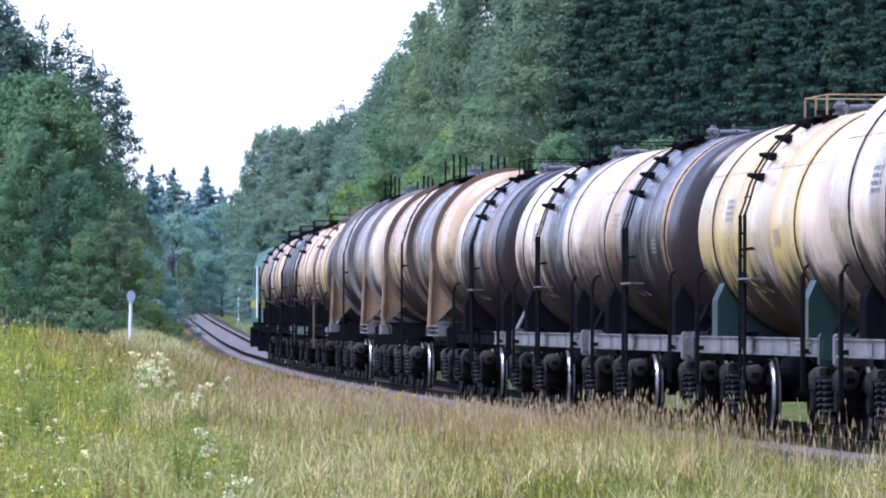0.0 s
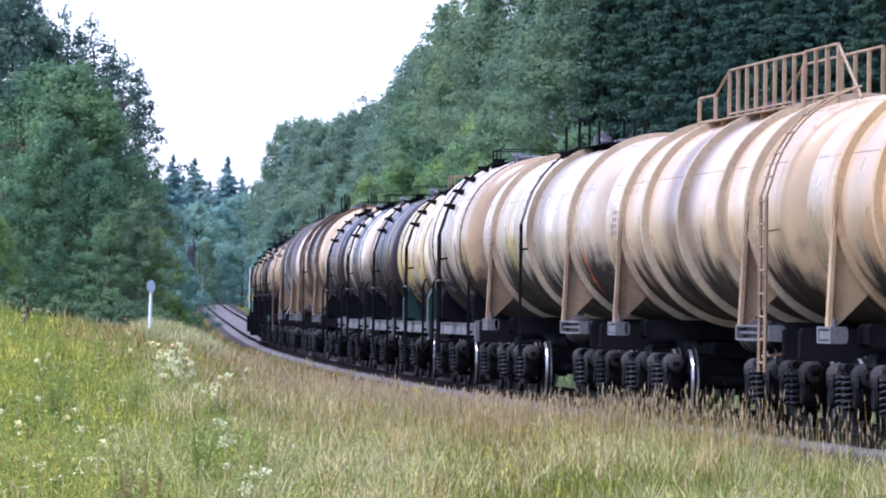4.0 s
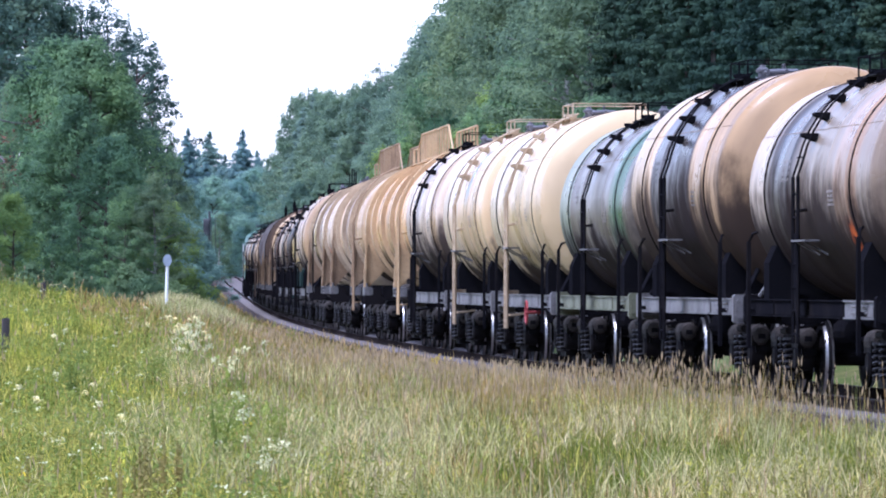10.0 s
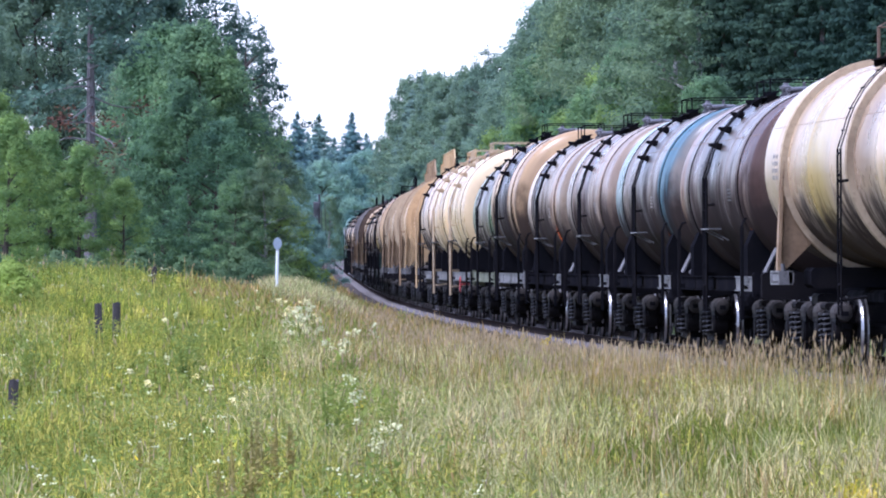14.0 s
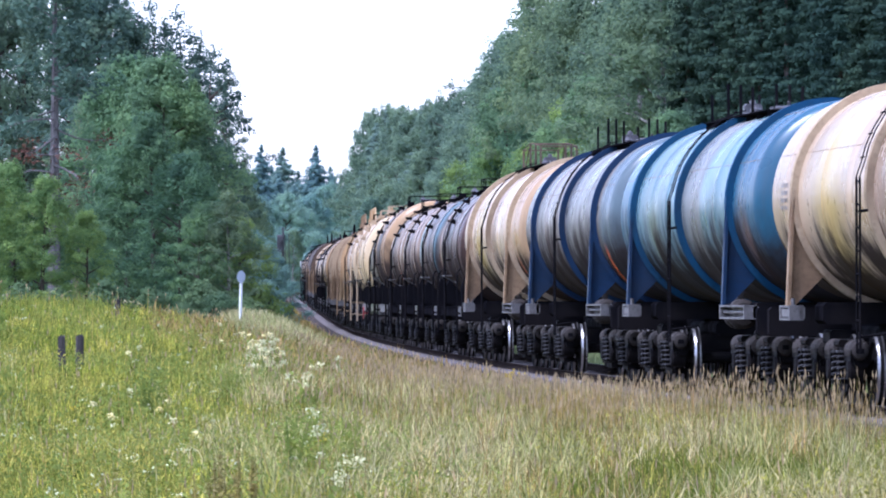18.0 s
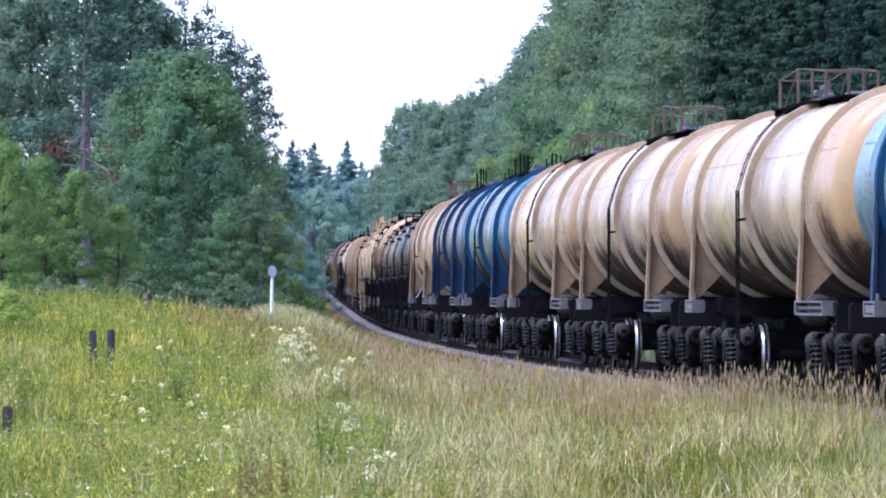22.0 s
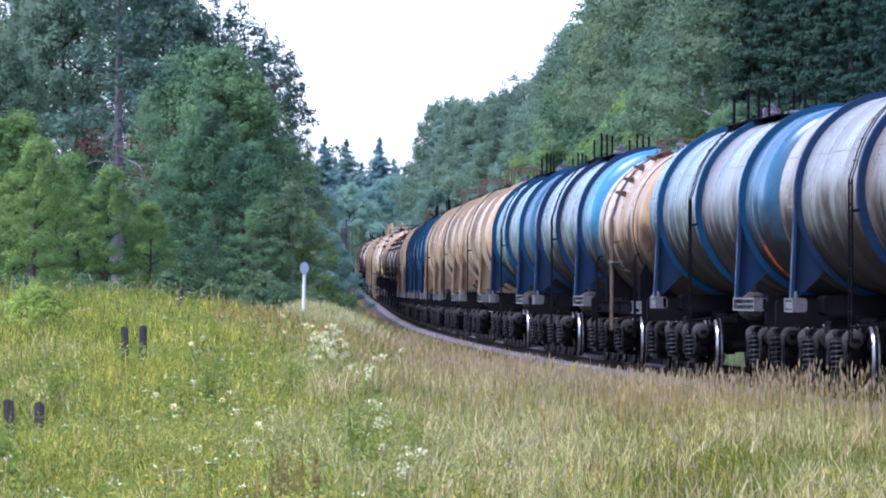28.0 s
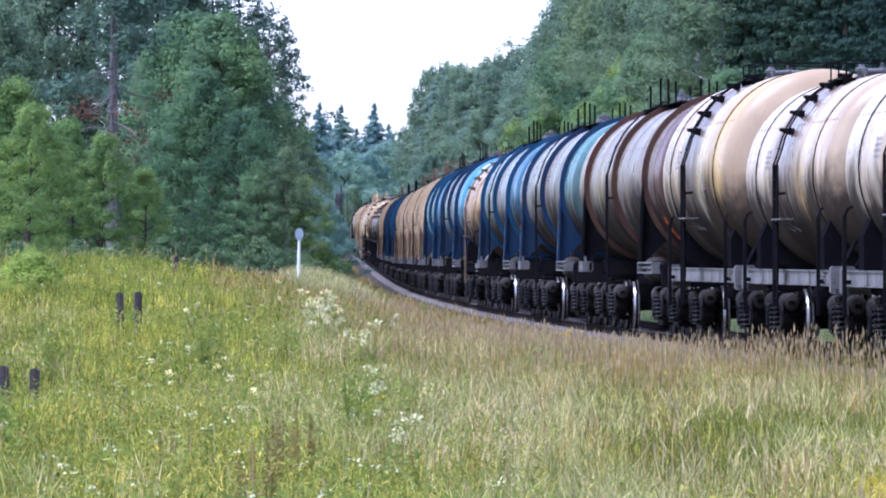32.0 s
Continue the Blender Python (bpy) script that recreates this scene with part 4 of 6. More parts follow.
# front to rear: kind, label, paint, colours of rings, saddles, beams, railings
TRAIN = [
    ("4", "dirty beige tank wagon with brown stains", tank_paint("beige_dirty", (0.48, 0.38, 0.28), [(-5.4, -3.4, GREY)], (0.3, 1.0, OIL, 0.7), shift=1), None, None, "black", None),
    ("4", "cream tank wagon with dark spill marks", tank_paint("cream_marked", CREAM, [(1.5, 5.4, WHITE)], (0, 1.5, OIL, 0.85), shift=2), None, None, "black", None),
    ("4", "dark grey oily tank wagon", tank_paint("grey_oily", gloss=0.28, shade_rise=0.3, base=DARK, bands=[(3.2, 5.4, CREAM)], spill=(0, 2.2, OIL, 0.8), shift=3), None, None, "black", None),
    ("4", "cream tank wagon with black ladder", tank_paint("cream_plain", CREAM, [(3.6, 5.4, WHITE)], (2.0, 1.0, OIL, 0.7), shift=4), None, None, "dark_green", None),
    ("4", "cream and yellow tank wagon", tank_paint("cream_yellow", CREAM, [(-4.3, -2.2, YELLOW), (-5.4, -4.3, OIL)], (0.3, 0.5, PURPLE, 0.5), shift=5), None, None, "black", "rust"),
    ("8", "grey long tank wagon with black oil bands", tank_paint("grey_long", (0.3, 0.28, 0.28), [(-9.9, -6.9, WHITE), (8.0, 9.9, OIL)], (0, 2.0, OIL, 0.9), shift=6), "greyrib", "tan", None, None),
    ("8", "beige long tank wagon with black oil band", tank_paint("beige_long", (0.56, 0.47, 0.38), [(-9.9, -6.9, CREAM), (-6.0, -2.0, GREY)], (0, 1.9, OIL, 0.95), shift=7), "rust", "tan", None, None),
    ("4", "grey tank wagon with faded red patch", tank_paint("grey_red", gloss=0.28, shade_rise=0.3, base=(0.16, 0.15, 0.165), bands=[(3.4, 5.4, WHITE), (-5.4, -3.3, OIL)], spill=(1.4, 1.0, PURPLE, 0.7), shift=8, patches=[(-1.6, 2.3, 1.0, RUST, 0.9)]), None, None, "black", None),
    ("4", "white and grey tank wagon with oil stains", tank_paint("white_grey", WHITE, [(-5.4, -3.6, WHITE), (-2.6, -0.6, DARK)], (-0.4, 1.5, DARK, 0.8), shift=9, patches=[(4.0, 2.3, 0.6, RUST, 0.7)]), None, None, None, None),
    ("4", "tan and black tank wagon with oil stains", tank_paint("tan_black", gloss=0.28, shade_rise=0.3, base=DARK, bands=[(1.6, 5.4, (0.6, 0.5, 0.4)), (1.9, 3.3, TAN), (-5.4, -3.9, OIL), (-3.9, -3.1, TAN)], spill=(0, 1.6, OIL, 0.8), shift=10, patches=[(-1.4, 2.2, 0.8, (0.3, 0.3, 0.3), 0.8)]), None, None, None, None),
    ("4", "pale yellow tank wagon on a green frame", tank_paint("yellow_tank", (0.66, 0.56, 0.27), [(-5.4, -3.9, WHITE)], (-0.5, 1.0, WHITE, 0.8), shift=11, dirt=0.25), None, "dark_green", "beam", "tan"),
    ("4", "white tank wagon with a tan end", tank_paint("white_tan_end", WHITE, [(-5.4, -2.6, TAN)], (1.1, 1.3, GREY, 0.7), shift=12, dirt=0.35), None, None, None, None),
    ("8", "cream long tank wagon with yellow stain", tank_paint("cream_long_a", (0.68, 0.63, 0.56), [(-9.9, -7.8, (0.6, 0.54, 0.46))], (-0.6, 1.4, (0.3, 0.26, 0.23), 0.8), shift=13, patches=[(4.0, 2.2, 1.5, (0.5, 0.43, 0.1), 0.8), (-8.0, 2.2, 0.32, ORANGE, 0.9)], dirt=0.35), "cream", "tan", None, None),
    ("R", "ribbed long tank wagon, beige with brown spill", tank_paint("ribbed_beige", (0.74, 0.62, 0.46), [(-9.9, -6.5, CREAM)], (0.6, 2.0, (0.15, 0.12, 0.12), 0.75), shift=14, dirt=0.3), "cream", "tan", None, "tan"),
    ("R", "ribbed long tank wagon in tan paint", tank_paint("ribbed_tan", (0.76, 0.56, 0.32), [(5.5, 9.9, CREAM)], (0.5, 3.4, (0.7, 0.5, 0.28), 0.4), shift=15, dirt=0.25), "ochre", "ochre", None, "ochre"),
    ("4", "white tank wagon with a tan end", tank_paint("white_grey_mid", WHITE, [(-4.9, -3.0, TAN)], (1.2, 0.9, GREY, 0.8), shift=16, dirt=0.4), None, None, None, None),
    ("4", "cream tank wagon with stencilled panels", tank_paint("cream_clean", (0.76, 0.65, 0.46), [(1.0, 5.4, (0.79, 0.71, 0.57))], None, shade_rise=-0.45, shift=17, dirt=0.25, patches=[(-0.9, 3.45, 0.5, (0.2, 0.45, 0.75), 0.9)]), None, None, None, "cream"),
    ("4", "pale cream tank wagon with cream railing", tank_paint("cream_pale", (0.76, 0.68, 0.49), [(2.8, 5.4, (0.79, 0.73, 0.6))], None, shade_rise=-0.45, shift=18, dirt=0.18, patches=[(4.4, 1.7, 0.23, ORANGE, 0.9)]), None, None, None, "cream"),
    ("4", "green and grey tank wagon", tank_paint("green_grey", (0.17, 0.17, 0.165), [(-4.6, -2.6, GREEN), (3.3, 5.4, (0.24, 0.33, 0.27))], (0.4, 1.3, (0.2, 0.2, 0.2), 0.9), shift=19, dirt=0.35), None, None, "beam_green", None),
    ("4", "cream and dark grey tank wagon with brown end", tank_paint("cream_dark_brown", gloss=0.28, shade_rise=0.3, base=DARK, bands=[(2.6, 5.4, CREAM), (-5.4, -1.8, (0.56, 0.42, 0.26))], spill=(1.0, 1.6, (0.1, 0.1, 0.11), 0.9), shift=20), None, None, None, None),
    ("4", "white and black tank wagon with orange streak", tank_paint("white_black", gloss=0.28, shade_rise=0.3, base=(0.36, 0.34, 0.32), bands=[(3.6, 5.4, WHITE), (-4.0, -2.2, (0.45, 0.32, 0.22))], spill=(2.3, 1.3, OIL, 0.9), shift=21, patches=[(-3.0, 1.9, 0.32, ORANGE, 1.0)]), None, None, "black", None),
    ("4", "pinkish grey tank wagon", tank_paint("pinkish_grey", gloss=0.28, shade_rise=0.3, base=(0.37, 0.335, 0.32), bands=[(3.3, 5.4, (0.45, 0.41, 0.4)), (-3.6, -2.6, (0.5, 0.4, 0.33))], spill=(0.5, 1.2, PURPLE, 0.8), shift=22), None, None, "black", None),
    ("4", "grey tank wagon with a blue band", tank_paint("grey_blue_band", gloss=0.28, shade_rise=0.3, base=(0.25, 0.245, 0.255), bands=[(3.6, 5.0, (0.28, 0.42, 0.5)), (-5.0, -3.0, (0.03, 0.15, 0.25))], spill=(0, 1.3, (0.08, 0.08, 0.095), 0.8), shift=23, patches=[(-3.3, 1.7, 0.27, ORANGE, 1.0)]), None, None, "black", None),
    ("4", "dark brown tank wagon with white streaks", tank_paint("brown_streaked", gloss=0.28, shade_rise=0.3, base=(0.19, 0.17, 0.17), bands=[(4.4, 5.4, (0.3, 0.18, 0.13)), (-5.2, -3.4, (0.1, 0.055, 0.045)), (-2.3, -1.7, (0.3, 0.29, 0.3))], spill=(0.8, 1.5, OIL, 0.8), shift=24, patches=[(-3.7, 1.7, 0.27, ORANGE, 1.0)]), None, None, "black", None),
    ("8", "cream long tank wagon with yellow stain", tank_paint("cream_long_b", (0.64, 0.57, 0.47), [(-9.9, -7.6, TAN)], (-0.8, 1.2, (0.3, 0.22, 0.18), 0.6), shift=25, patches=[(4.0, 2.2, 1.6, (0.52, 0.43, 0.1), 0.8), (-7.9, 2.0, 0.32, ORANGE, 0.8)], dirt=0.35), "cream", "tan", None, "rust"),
    ("8", "weathered grey-blue long tank wagon", tank_paint("grey_blue_long", (0.24, 0.28, 0.31), [(-9.9, -7.6, (0.12, 0.2, 0.28)), (1.0, 5.0, (0.27, 0.27, 0.27))], (0, 1.6, (0.12, 0.14, 0.17), 0.9), shade_rise=0.3, shift=26, patches=[(-7.9, 2.0, 0.36, ORANGE, 1.0)]), "navy", "navy", None, None),
    ("8", "bright blue long tank wagon", tank_paint("blue_long", (0.14, 0.31, 0.45), [(-9.9, -6.9, BLUE), (6.9, 9.9, BLUE)], (-1.4, 1.6, (0.25, 0.27, 0.3), 0.85), shade_rise=0.3, shift=27, patches=[(4.3, 2.0, 1.0, (0.3, 0.36, 0.14), 0.6), (-8.2, 1.9, 0.8, RUST, 0.8)], dirt=0.35), "blue", "navy", None, None),
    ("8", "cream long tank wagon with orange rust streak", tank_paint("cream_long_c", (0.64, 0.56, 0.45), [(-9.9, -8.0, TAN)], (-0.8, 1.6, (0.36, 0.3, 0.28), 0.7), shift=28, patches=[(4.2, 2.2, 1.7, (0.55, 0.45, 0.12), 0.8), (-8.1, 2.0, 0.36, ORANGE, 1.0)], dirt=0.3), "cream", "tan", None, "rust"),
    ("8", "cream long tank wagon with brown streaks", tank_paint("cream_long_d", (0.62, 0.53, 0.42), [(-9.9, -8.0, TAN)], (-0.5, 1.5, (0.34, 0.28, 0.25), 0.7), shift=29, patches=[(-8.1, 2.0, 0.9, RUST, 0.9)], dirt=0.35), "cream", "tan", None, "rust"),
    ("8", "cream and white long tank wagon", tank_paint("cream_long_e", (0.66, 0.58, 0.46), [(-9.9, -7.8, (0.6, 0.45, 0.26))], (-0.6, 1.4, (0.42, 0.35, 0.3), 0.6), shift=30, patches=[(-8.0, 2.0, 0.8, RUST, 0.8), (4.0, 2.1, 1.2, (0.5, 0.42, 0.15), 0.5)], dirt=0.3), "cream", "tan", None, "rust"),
    ("8", "blue and silver long tank wagon", tank_paint("blue_long_b", (0.17, 0.36, 0.48), [(-9.9, -6.2, BLUE), (6.9, 9.9, SKYBLUE)], (-0.5, 1.5, (0.3, 0.33, 0.36), 0.7), shade_rise=0.3, shift=31, patches=[(-8.0, 1.9, 0.8, RUST, 0.8)], dirt=0.3), "blue", "navy", None, None),
    ("8", "pale blue long tank wagon with dark bands", tank_paint("blue_long_c", (0.21, 0.36, 0.48), [(-9.9, -7.2, (0.05, 0.3, 0.56)), (6.9, 9.9, BLUE)], (0.4, 1.5, (0.25, 0.24, 0.24), 0.8), shade_rise=0.3, shift=32, patches=[(-8.2, 1.9, 0.8, RUST, 0.8), (3.4, 2.0, 1.2, (0.2, 0.3, 0.2), 0.5)], dirt=0.35), "navy", "navy", None, None),
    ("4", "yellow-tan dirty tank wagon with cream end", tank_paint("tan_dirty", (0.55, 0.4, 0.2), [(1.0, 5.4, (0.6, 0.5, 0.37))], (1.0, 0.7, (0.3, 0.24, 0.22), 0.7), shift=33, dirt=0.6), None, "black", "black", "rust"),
    ("8", "blue and white long tank wagon", tank_paint("blue_long_d", (0.21, 0.33, 0.43), [(-9.9, -7.0, BLUE), (6.9, 9.9, SKYBLUE), (-5.8, -3.5, (0.3, 0.36, 0.4))], (-0.8, 1.6, (0.26, 0.24, 0.26), 0.8), shade_rise=0.3, shift=34, patches=[(-8.2, 1.9, 0.36, ORANGE, 0.9), (3.5, 2.0, 1.2, (0.2, 0.34, 0.24), 0.6)], dirt=0.55), "blue", "navy", None, None),
    ("8", "grey long tank wagon with a turquoise end", tank_paint("grey_turquoise", (0.26, 0.31, 0.335), [(-9.9, -7.0, (0.07, 0.24, 0.3)), (6.9, 9.9, (0.32, 0.31, 0.29))], (-0.4, 1.7, (0.2, 0.17, 0.17), 0.85), shade_rise=0.3, shift=35, patches=[(-8.4, 1.9, 0.8, RUST, 0.9)], dirt=0.55), "navy", "navy", None, None),
    ("8", "silver-grey long tank wagon with rusty red rings", tank_paint("grey_red_rings", (0.27, 0.26, 0.25), [(-9.9, -7.6, (0.13, 0.055, 0.04)), (6.9, 9.9, (0.33, 0.28, 0.23))], (-0.6, 1.2, (0.3, 0.29, 0.29), 0.7), shade_rise=0.3, shift=36, patches=[(4.0, 2.1, 1.2, (0.4, 0.38, 0.16), 0.6), (-8.4, 1.9, 0.36, ORANGE, 0.9)], dirt=0.55), "brown", "black", None, None),
    ("4", "cream tank wagon with grey middle and yellow end", tank_paint("cream_yellow_end", (0.58, 0.52, 0.43), [(-4.9, -2.0, (0.62, 0.47, 0.22)), (-2.0, -1.0, (0.7, 0.66, 0.5))], (0.6, 1.6, PURPLE, 0.85), shade_rise=0.3, shift=37, dirt=0.4), None, None, None, None),
    ("4", "white tank wagon with purple-brown oil stains", tank_paint("white_purple", (0.66, 0.6, 0.5), [(2.6, 5.4, WHITE)], (0.4, 1.7, (0.16, 0.12, 0.14), 0.85), shade_rise=0.3, shift=38, patches=[(-1.8, 2.0, 1.0, (0.4, 0.28, 0.06), 0.8)], dirt=0.4), None, None, None, None),
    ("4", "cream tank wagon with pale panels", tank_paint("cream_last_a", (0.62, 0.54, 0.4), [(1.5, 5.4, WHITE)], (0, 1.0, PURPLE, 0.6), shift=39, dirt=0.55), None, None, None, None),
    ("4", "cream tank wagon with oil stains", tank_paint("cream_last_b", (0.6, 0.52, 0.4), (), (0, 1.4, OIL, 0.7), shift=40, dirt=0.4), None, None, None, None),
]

LENGTH = {"4": L4, "8": L8, "R": L8}
MAKER = {"4": FOUR, "8": EIGHT, "R": RIBBED}
moving = []  # wagon, and how far its middle lies behind the coupling of the first wagon
behind = 0.0
for kind, label, paint, rings, saddles, beams, rails in TRAIN:
    base = MAKER[kind]
    wagon = copy_thing(base, Matrix.Identity(4))
    tagged(wagon, label)
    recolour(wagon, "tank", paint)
    if rings:
        recolour(wagon, "stiffening_ring", M[rings])
    # tan and navy saddles darker than their rings: dirt and shade in the colour
    if saddles:
        recolour(wagon, "saddle", M[saddles])
    if beams:
        recolour(wagon, "side_sill", M[beams])
        recolour(wagon, "front_sill", M[beams])
        if beams != "black":
            recolour(wagon, "rear_sill", M[beams])
            recolour(wagon, "end_beam", M[beams])
        else:
            recolour(wagon, "end_strut", M["beam"])
            recolour(wagon, "end_beam", M["black"])
    if rails:
        for name in ("railing", "railing_post", "slanting_rail"):
            recolour(wagon, name, M[rails])
        if kind == "R" or rails == "cream" or (kind == "4" and rails == "rust"):
            recolour(wagon, "ladder", M[rails])
            recolour(wagon, "walkway", M[rails])
            recolour(wagon, "ladder_guard", M[rails])
    if kind == "8" and not rails:
        # these have bare posts on the roof
        for ob in [o for o in wagon.children if o.name.split(".")[0] == "railing"]:
            bpy.data.objects.remove(ob)
    moving.append((wagon, behind + LENGTH[kind] / 2))
    behind += LENGTH[kind]
for base in (FOUR, EIGHT, RIBBED):
    for ob in (*base.children_recursive, base):
        bpy.data.objects.remove(ob)


recolour(moving[10][0], "end_beam", M["dark_green"])


# ---- panels of unreadable stencilling on the shells ----
def stencil(wagon, x, z, w, h, radius, height, side, dark):
    """A plate of painted bars that follows the shell."""
    s = Shape()
    rows = 4
    for r in range(rows):
        zz = z + h * (r - 1.5) / rows
        k = x - w / 2
        while k < x + w / 2:
            step = w * (0.06 + 0.05 * ((r * 7 + int(k * 31)) % 3))
            a0, a1 = math.asin((zz - h * 0.07 - height) / radius), math.asin((zz + h * 0.07 - height) / radius)
            q = [(kk, side * (radius + 0.006) * math.cos(a), height + (radius + 0.006) * math.sin(a)) for kk, a in ((k, a0), (k + step * 0.7, a0), (k + step * 0.7, a1), (k, a1))]
            s.add(q, [[0, 1, 2, 3]])
            k += step
    tagged(part("stencil", s.mesh("stencil", [M["stencil"] if dark else M["beam"]]), wagon, "dark unreadable stencilled bars"), kind="stuff")


for i, (wagon, _) in enumerate(moving):
    kind = TRAIN[i][0]
    if kind == "4":
        stencil(wagon, 2.4 - 0.3 * (i % 3), 2.95, 0.6, 0.32, R4, Z4, 1, i % 4 != 3)
        stencil(wagon, -2.0 - 0.3 * (i % 2), 2.55, 0.45, 0.22, R4, Z4, 1, i % 4 != 3)
    elif i % 3 != 2:
        stencil(wagon, 8.2, 2.9, 0.6, 0.42, R8, Z8, 1, True)


# six of the four-axle wagons carry a tank of larger bore
for i in (11, 15, 16, 17, 19, 36):
    for ob in moving[i][0].children:
        kind = ob.name.split(".")[0]
        if kind in ("tank", "tie_strap", "weld_seam", "ladder", "ladder_guard", "step_plate", "stencil"):
            ob.scale = (1.0, 1.1, 1.1)
            ob.location.z -= 0.12
        elif kind in ("hatch", "valve", "railing", "walkway"):
            ob.location.z += 0.3


# ---- the red hand brake wheel of one wagon ----
s = Shape()
rim = [(0.2 * math.cos(k * math.tau / 18), 0.2 * math.sin(k * math.tau / 18)) for k in range(19)]
s.tube([(a, 1.62, 0.95 + b) for a, b in rim], 0.02, 6)
for a, b in rim[0:18:6]:
    s.tube([(0, 1.6, 0.95), (a, 1.62, 0.95 + b)], 0.014, 5)
s.tube([(0, 1.3, 0.95), (0, 1.64, 0.95)], 0.03, 8)
part("brake_wheel", s.mesh("brake_wheel", [M["red"]]), moving[17][0], "red hand brake wheel", pose(-2.2, 0, 0))


# ---- the locomotive at the head ----
def build_loco():
    w = thing("diesel_locomotive", "green diesel locomotive with a yellow stripe", "locomotive")
    prof = [(-1.4, 1.35), (-1.42, 1.6), (-1.42, 3.1), (-1.3, 3.5), (-1.2, 3.85), (-0.7, 4.08), (0, 4.18), (0.7, 4.08), (1.2, 3.85), (1.3, 3.5), (1.42, 3.1), (1.42, 1.6), (1.4, 1.35)]
    n = len(prof)
    s = Shape()
    stations = [(-8.2, 0.97), (-8.0, 1.0), (7.2, 1.0), (8.0, 0.97), (8.35, 0.86)]
    verts = [(x, y * k, 1.35 + (z - 1.35) * k) for x, k in stations for y, z in prof]
    faces = [[i * n + j, i * n + (j + 1) % n, (i + 1) * n + (j + 1) % n, (i + 1) * n + j] for i in range(len(stations) - 1) for j in range(n)]
    faces += [list(range(n - 1, -1, -1)), [(len(stations) - 1) * n + j for j in range(n)]]
    s.add(verts, faces)
    part("body", s.mesh("body", [M["loco_green"]]), w, "green painted body shell")
    for side in (-1, 1):
        part("stripe", Shape().box((0, side * 1.425, 2.0), (16.0, 0.016, 0.28)).mesh("stripe", [M["loco_yellow"]]), w, "yellow stripe")
        for x in (-5.0, -2.4, 0.2, 2.8):
            part("grille", Shape().box((x, side * 1.427, 2.95), (1.4, 0.02, 0.7), bevel=0.008).mesh("grille", [M["dark_green"]]), w)
        part("cab_window", Shape().box((6.6, side * 1.427, 3.0), (1.0, 0.02, 0.6), bevel=0.008).mesh("cab_window", [M["glass"]]), w)
        part("hand_rail", Shape().tube([(-7.9, side * 1.56, 1.5), (-7.9, side * 1.56, 3.3)], 0.03, 6).mesh("hand_rail", [M["white"]]), w, "pale grab rail")
        part("step", Shape().box((-7.8, side * 1.4, 0.75), (0.6, 0.25, 0.8), bevel=0.03).mesh("step", [M["black"]]), w)
    part("rear_door", Shape().box((-8.21, 0, 2.5), (0.06, 0.75, 2.0), bevel=0.02).mesh("rear_door", [M["dark_green"]]), w)
    part("end_band", Shape().box((-8.2, 0, 2.0), (0.03, 2.84, 0.28)).mesh("end_band", [M["loco_yellow"]]), w, "yellow stripe across the end")
    part("windscreen", Shape().box((8.2, 0, 3.05), (0.3, 2.0, 0.62), bevel=0.05).mesh("windscreen", [M["glass"]]), w)
    part("frame", Shape().box((0, 0, 1.2), (16.6, 2.7, 0.34), bevel=0.05).box((0, 0, 0.85), (3.6, 2.4, 0.7), bevel=0.1).mesh("frame", [M["black"]]), w)
    part("roof_fan", Shape().lathe([(4.25, 0.8), (4.42, 0.8), (4.44, 0.7), (4.44, 0.0)], 20, "z", (-3.0, 0, 0)).mesh("roof_fan", [M["dark_green"]]), w)
    for sign in (-1, 1):
        part("coupler", coupler_mesh(sign * 8.7, sign), w)
        for side in (-1, 1):
            part("buffer_step", Shape().box((sign * 8.3, side * 1.2, 0.8), (0.2, 0.5, 0.75), bevel=0.03).mesh("buffer_step", [M["black"]]), w)
        bogie = part("bogie", Shape().box((0, 0, 0.8), (4.6, 2.2, 0.3), bevel=0.05).mesh("bogie", [M["bogie"]]), w, at=pose(sign * 4.3, 0, 0))
        for k in (-1.85, 0, 1.85):
            part("wheelset", WHEELSET, bogie, "steel wheelset with polished treads", pose(k, 0, 0))
        for side in (-1, 1):
            part("side_frame", Shape().plate([(-2.4, 0.5), (-2.4, 0.85), (2.4, 0.85), (2.4, 0.5), (1.2, 0.35), (-1.2, 0.35)], 0.16, axis="y", at=side * 1.1).mesh("side_frame", [M["bogie"]]), bogie)
    return w


loco = build_loco()
moving.append((loco, -8.9))


# ---- trees ----
def cards(rng, pts, size, flat=0.5, long=1.5, face=None):
    """Leaf-shaped quads round points: four corners each, turned at random or, with face, roughly outwards from their bough."""
    n = len(pts)
    if face is None:
        d = rng.normal(size=(n, 3))
        d[:, 2] *= flat
        d /= np.linalg.norm(d, axis=1)[:, None]
        e = np.cross(d, rng.normal(size=(n, 3)))
    else:
        out = face / (np.linalg.norm(face, axis=1)[:, None] + 1e-9) + rng.normal(size=(n, 3)) * 0.32
        d = np.cross(out, rng.normal(size=(n, 3)))
        d /= np.linalg.norm(d, axis=1)[:, None] + 1e-9
        e = np.cross(out, d)
    e /= np.linalg.norm(e, axis=1)[:, None] + 1e-9
    w = (size * rng.uniform(0.6, 1.3, n))[:, None]
    bend = np.cross(d, e) * w * rng.uniform(-0.25, 0.25, (n, 1))
    v = np.stack([pts - d * w * long * 0.5, pts + e * w * 0.42 + bend, pts + d * w * long * 0.5, pts - e * w * 0.42 + bend], 1)
    return v.reshape(-1, 3)


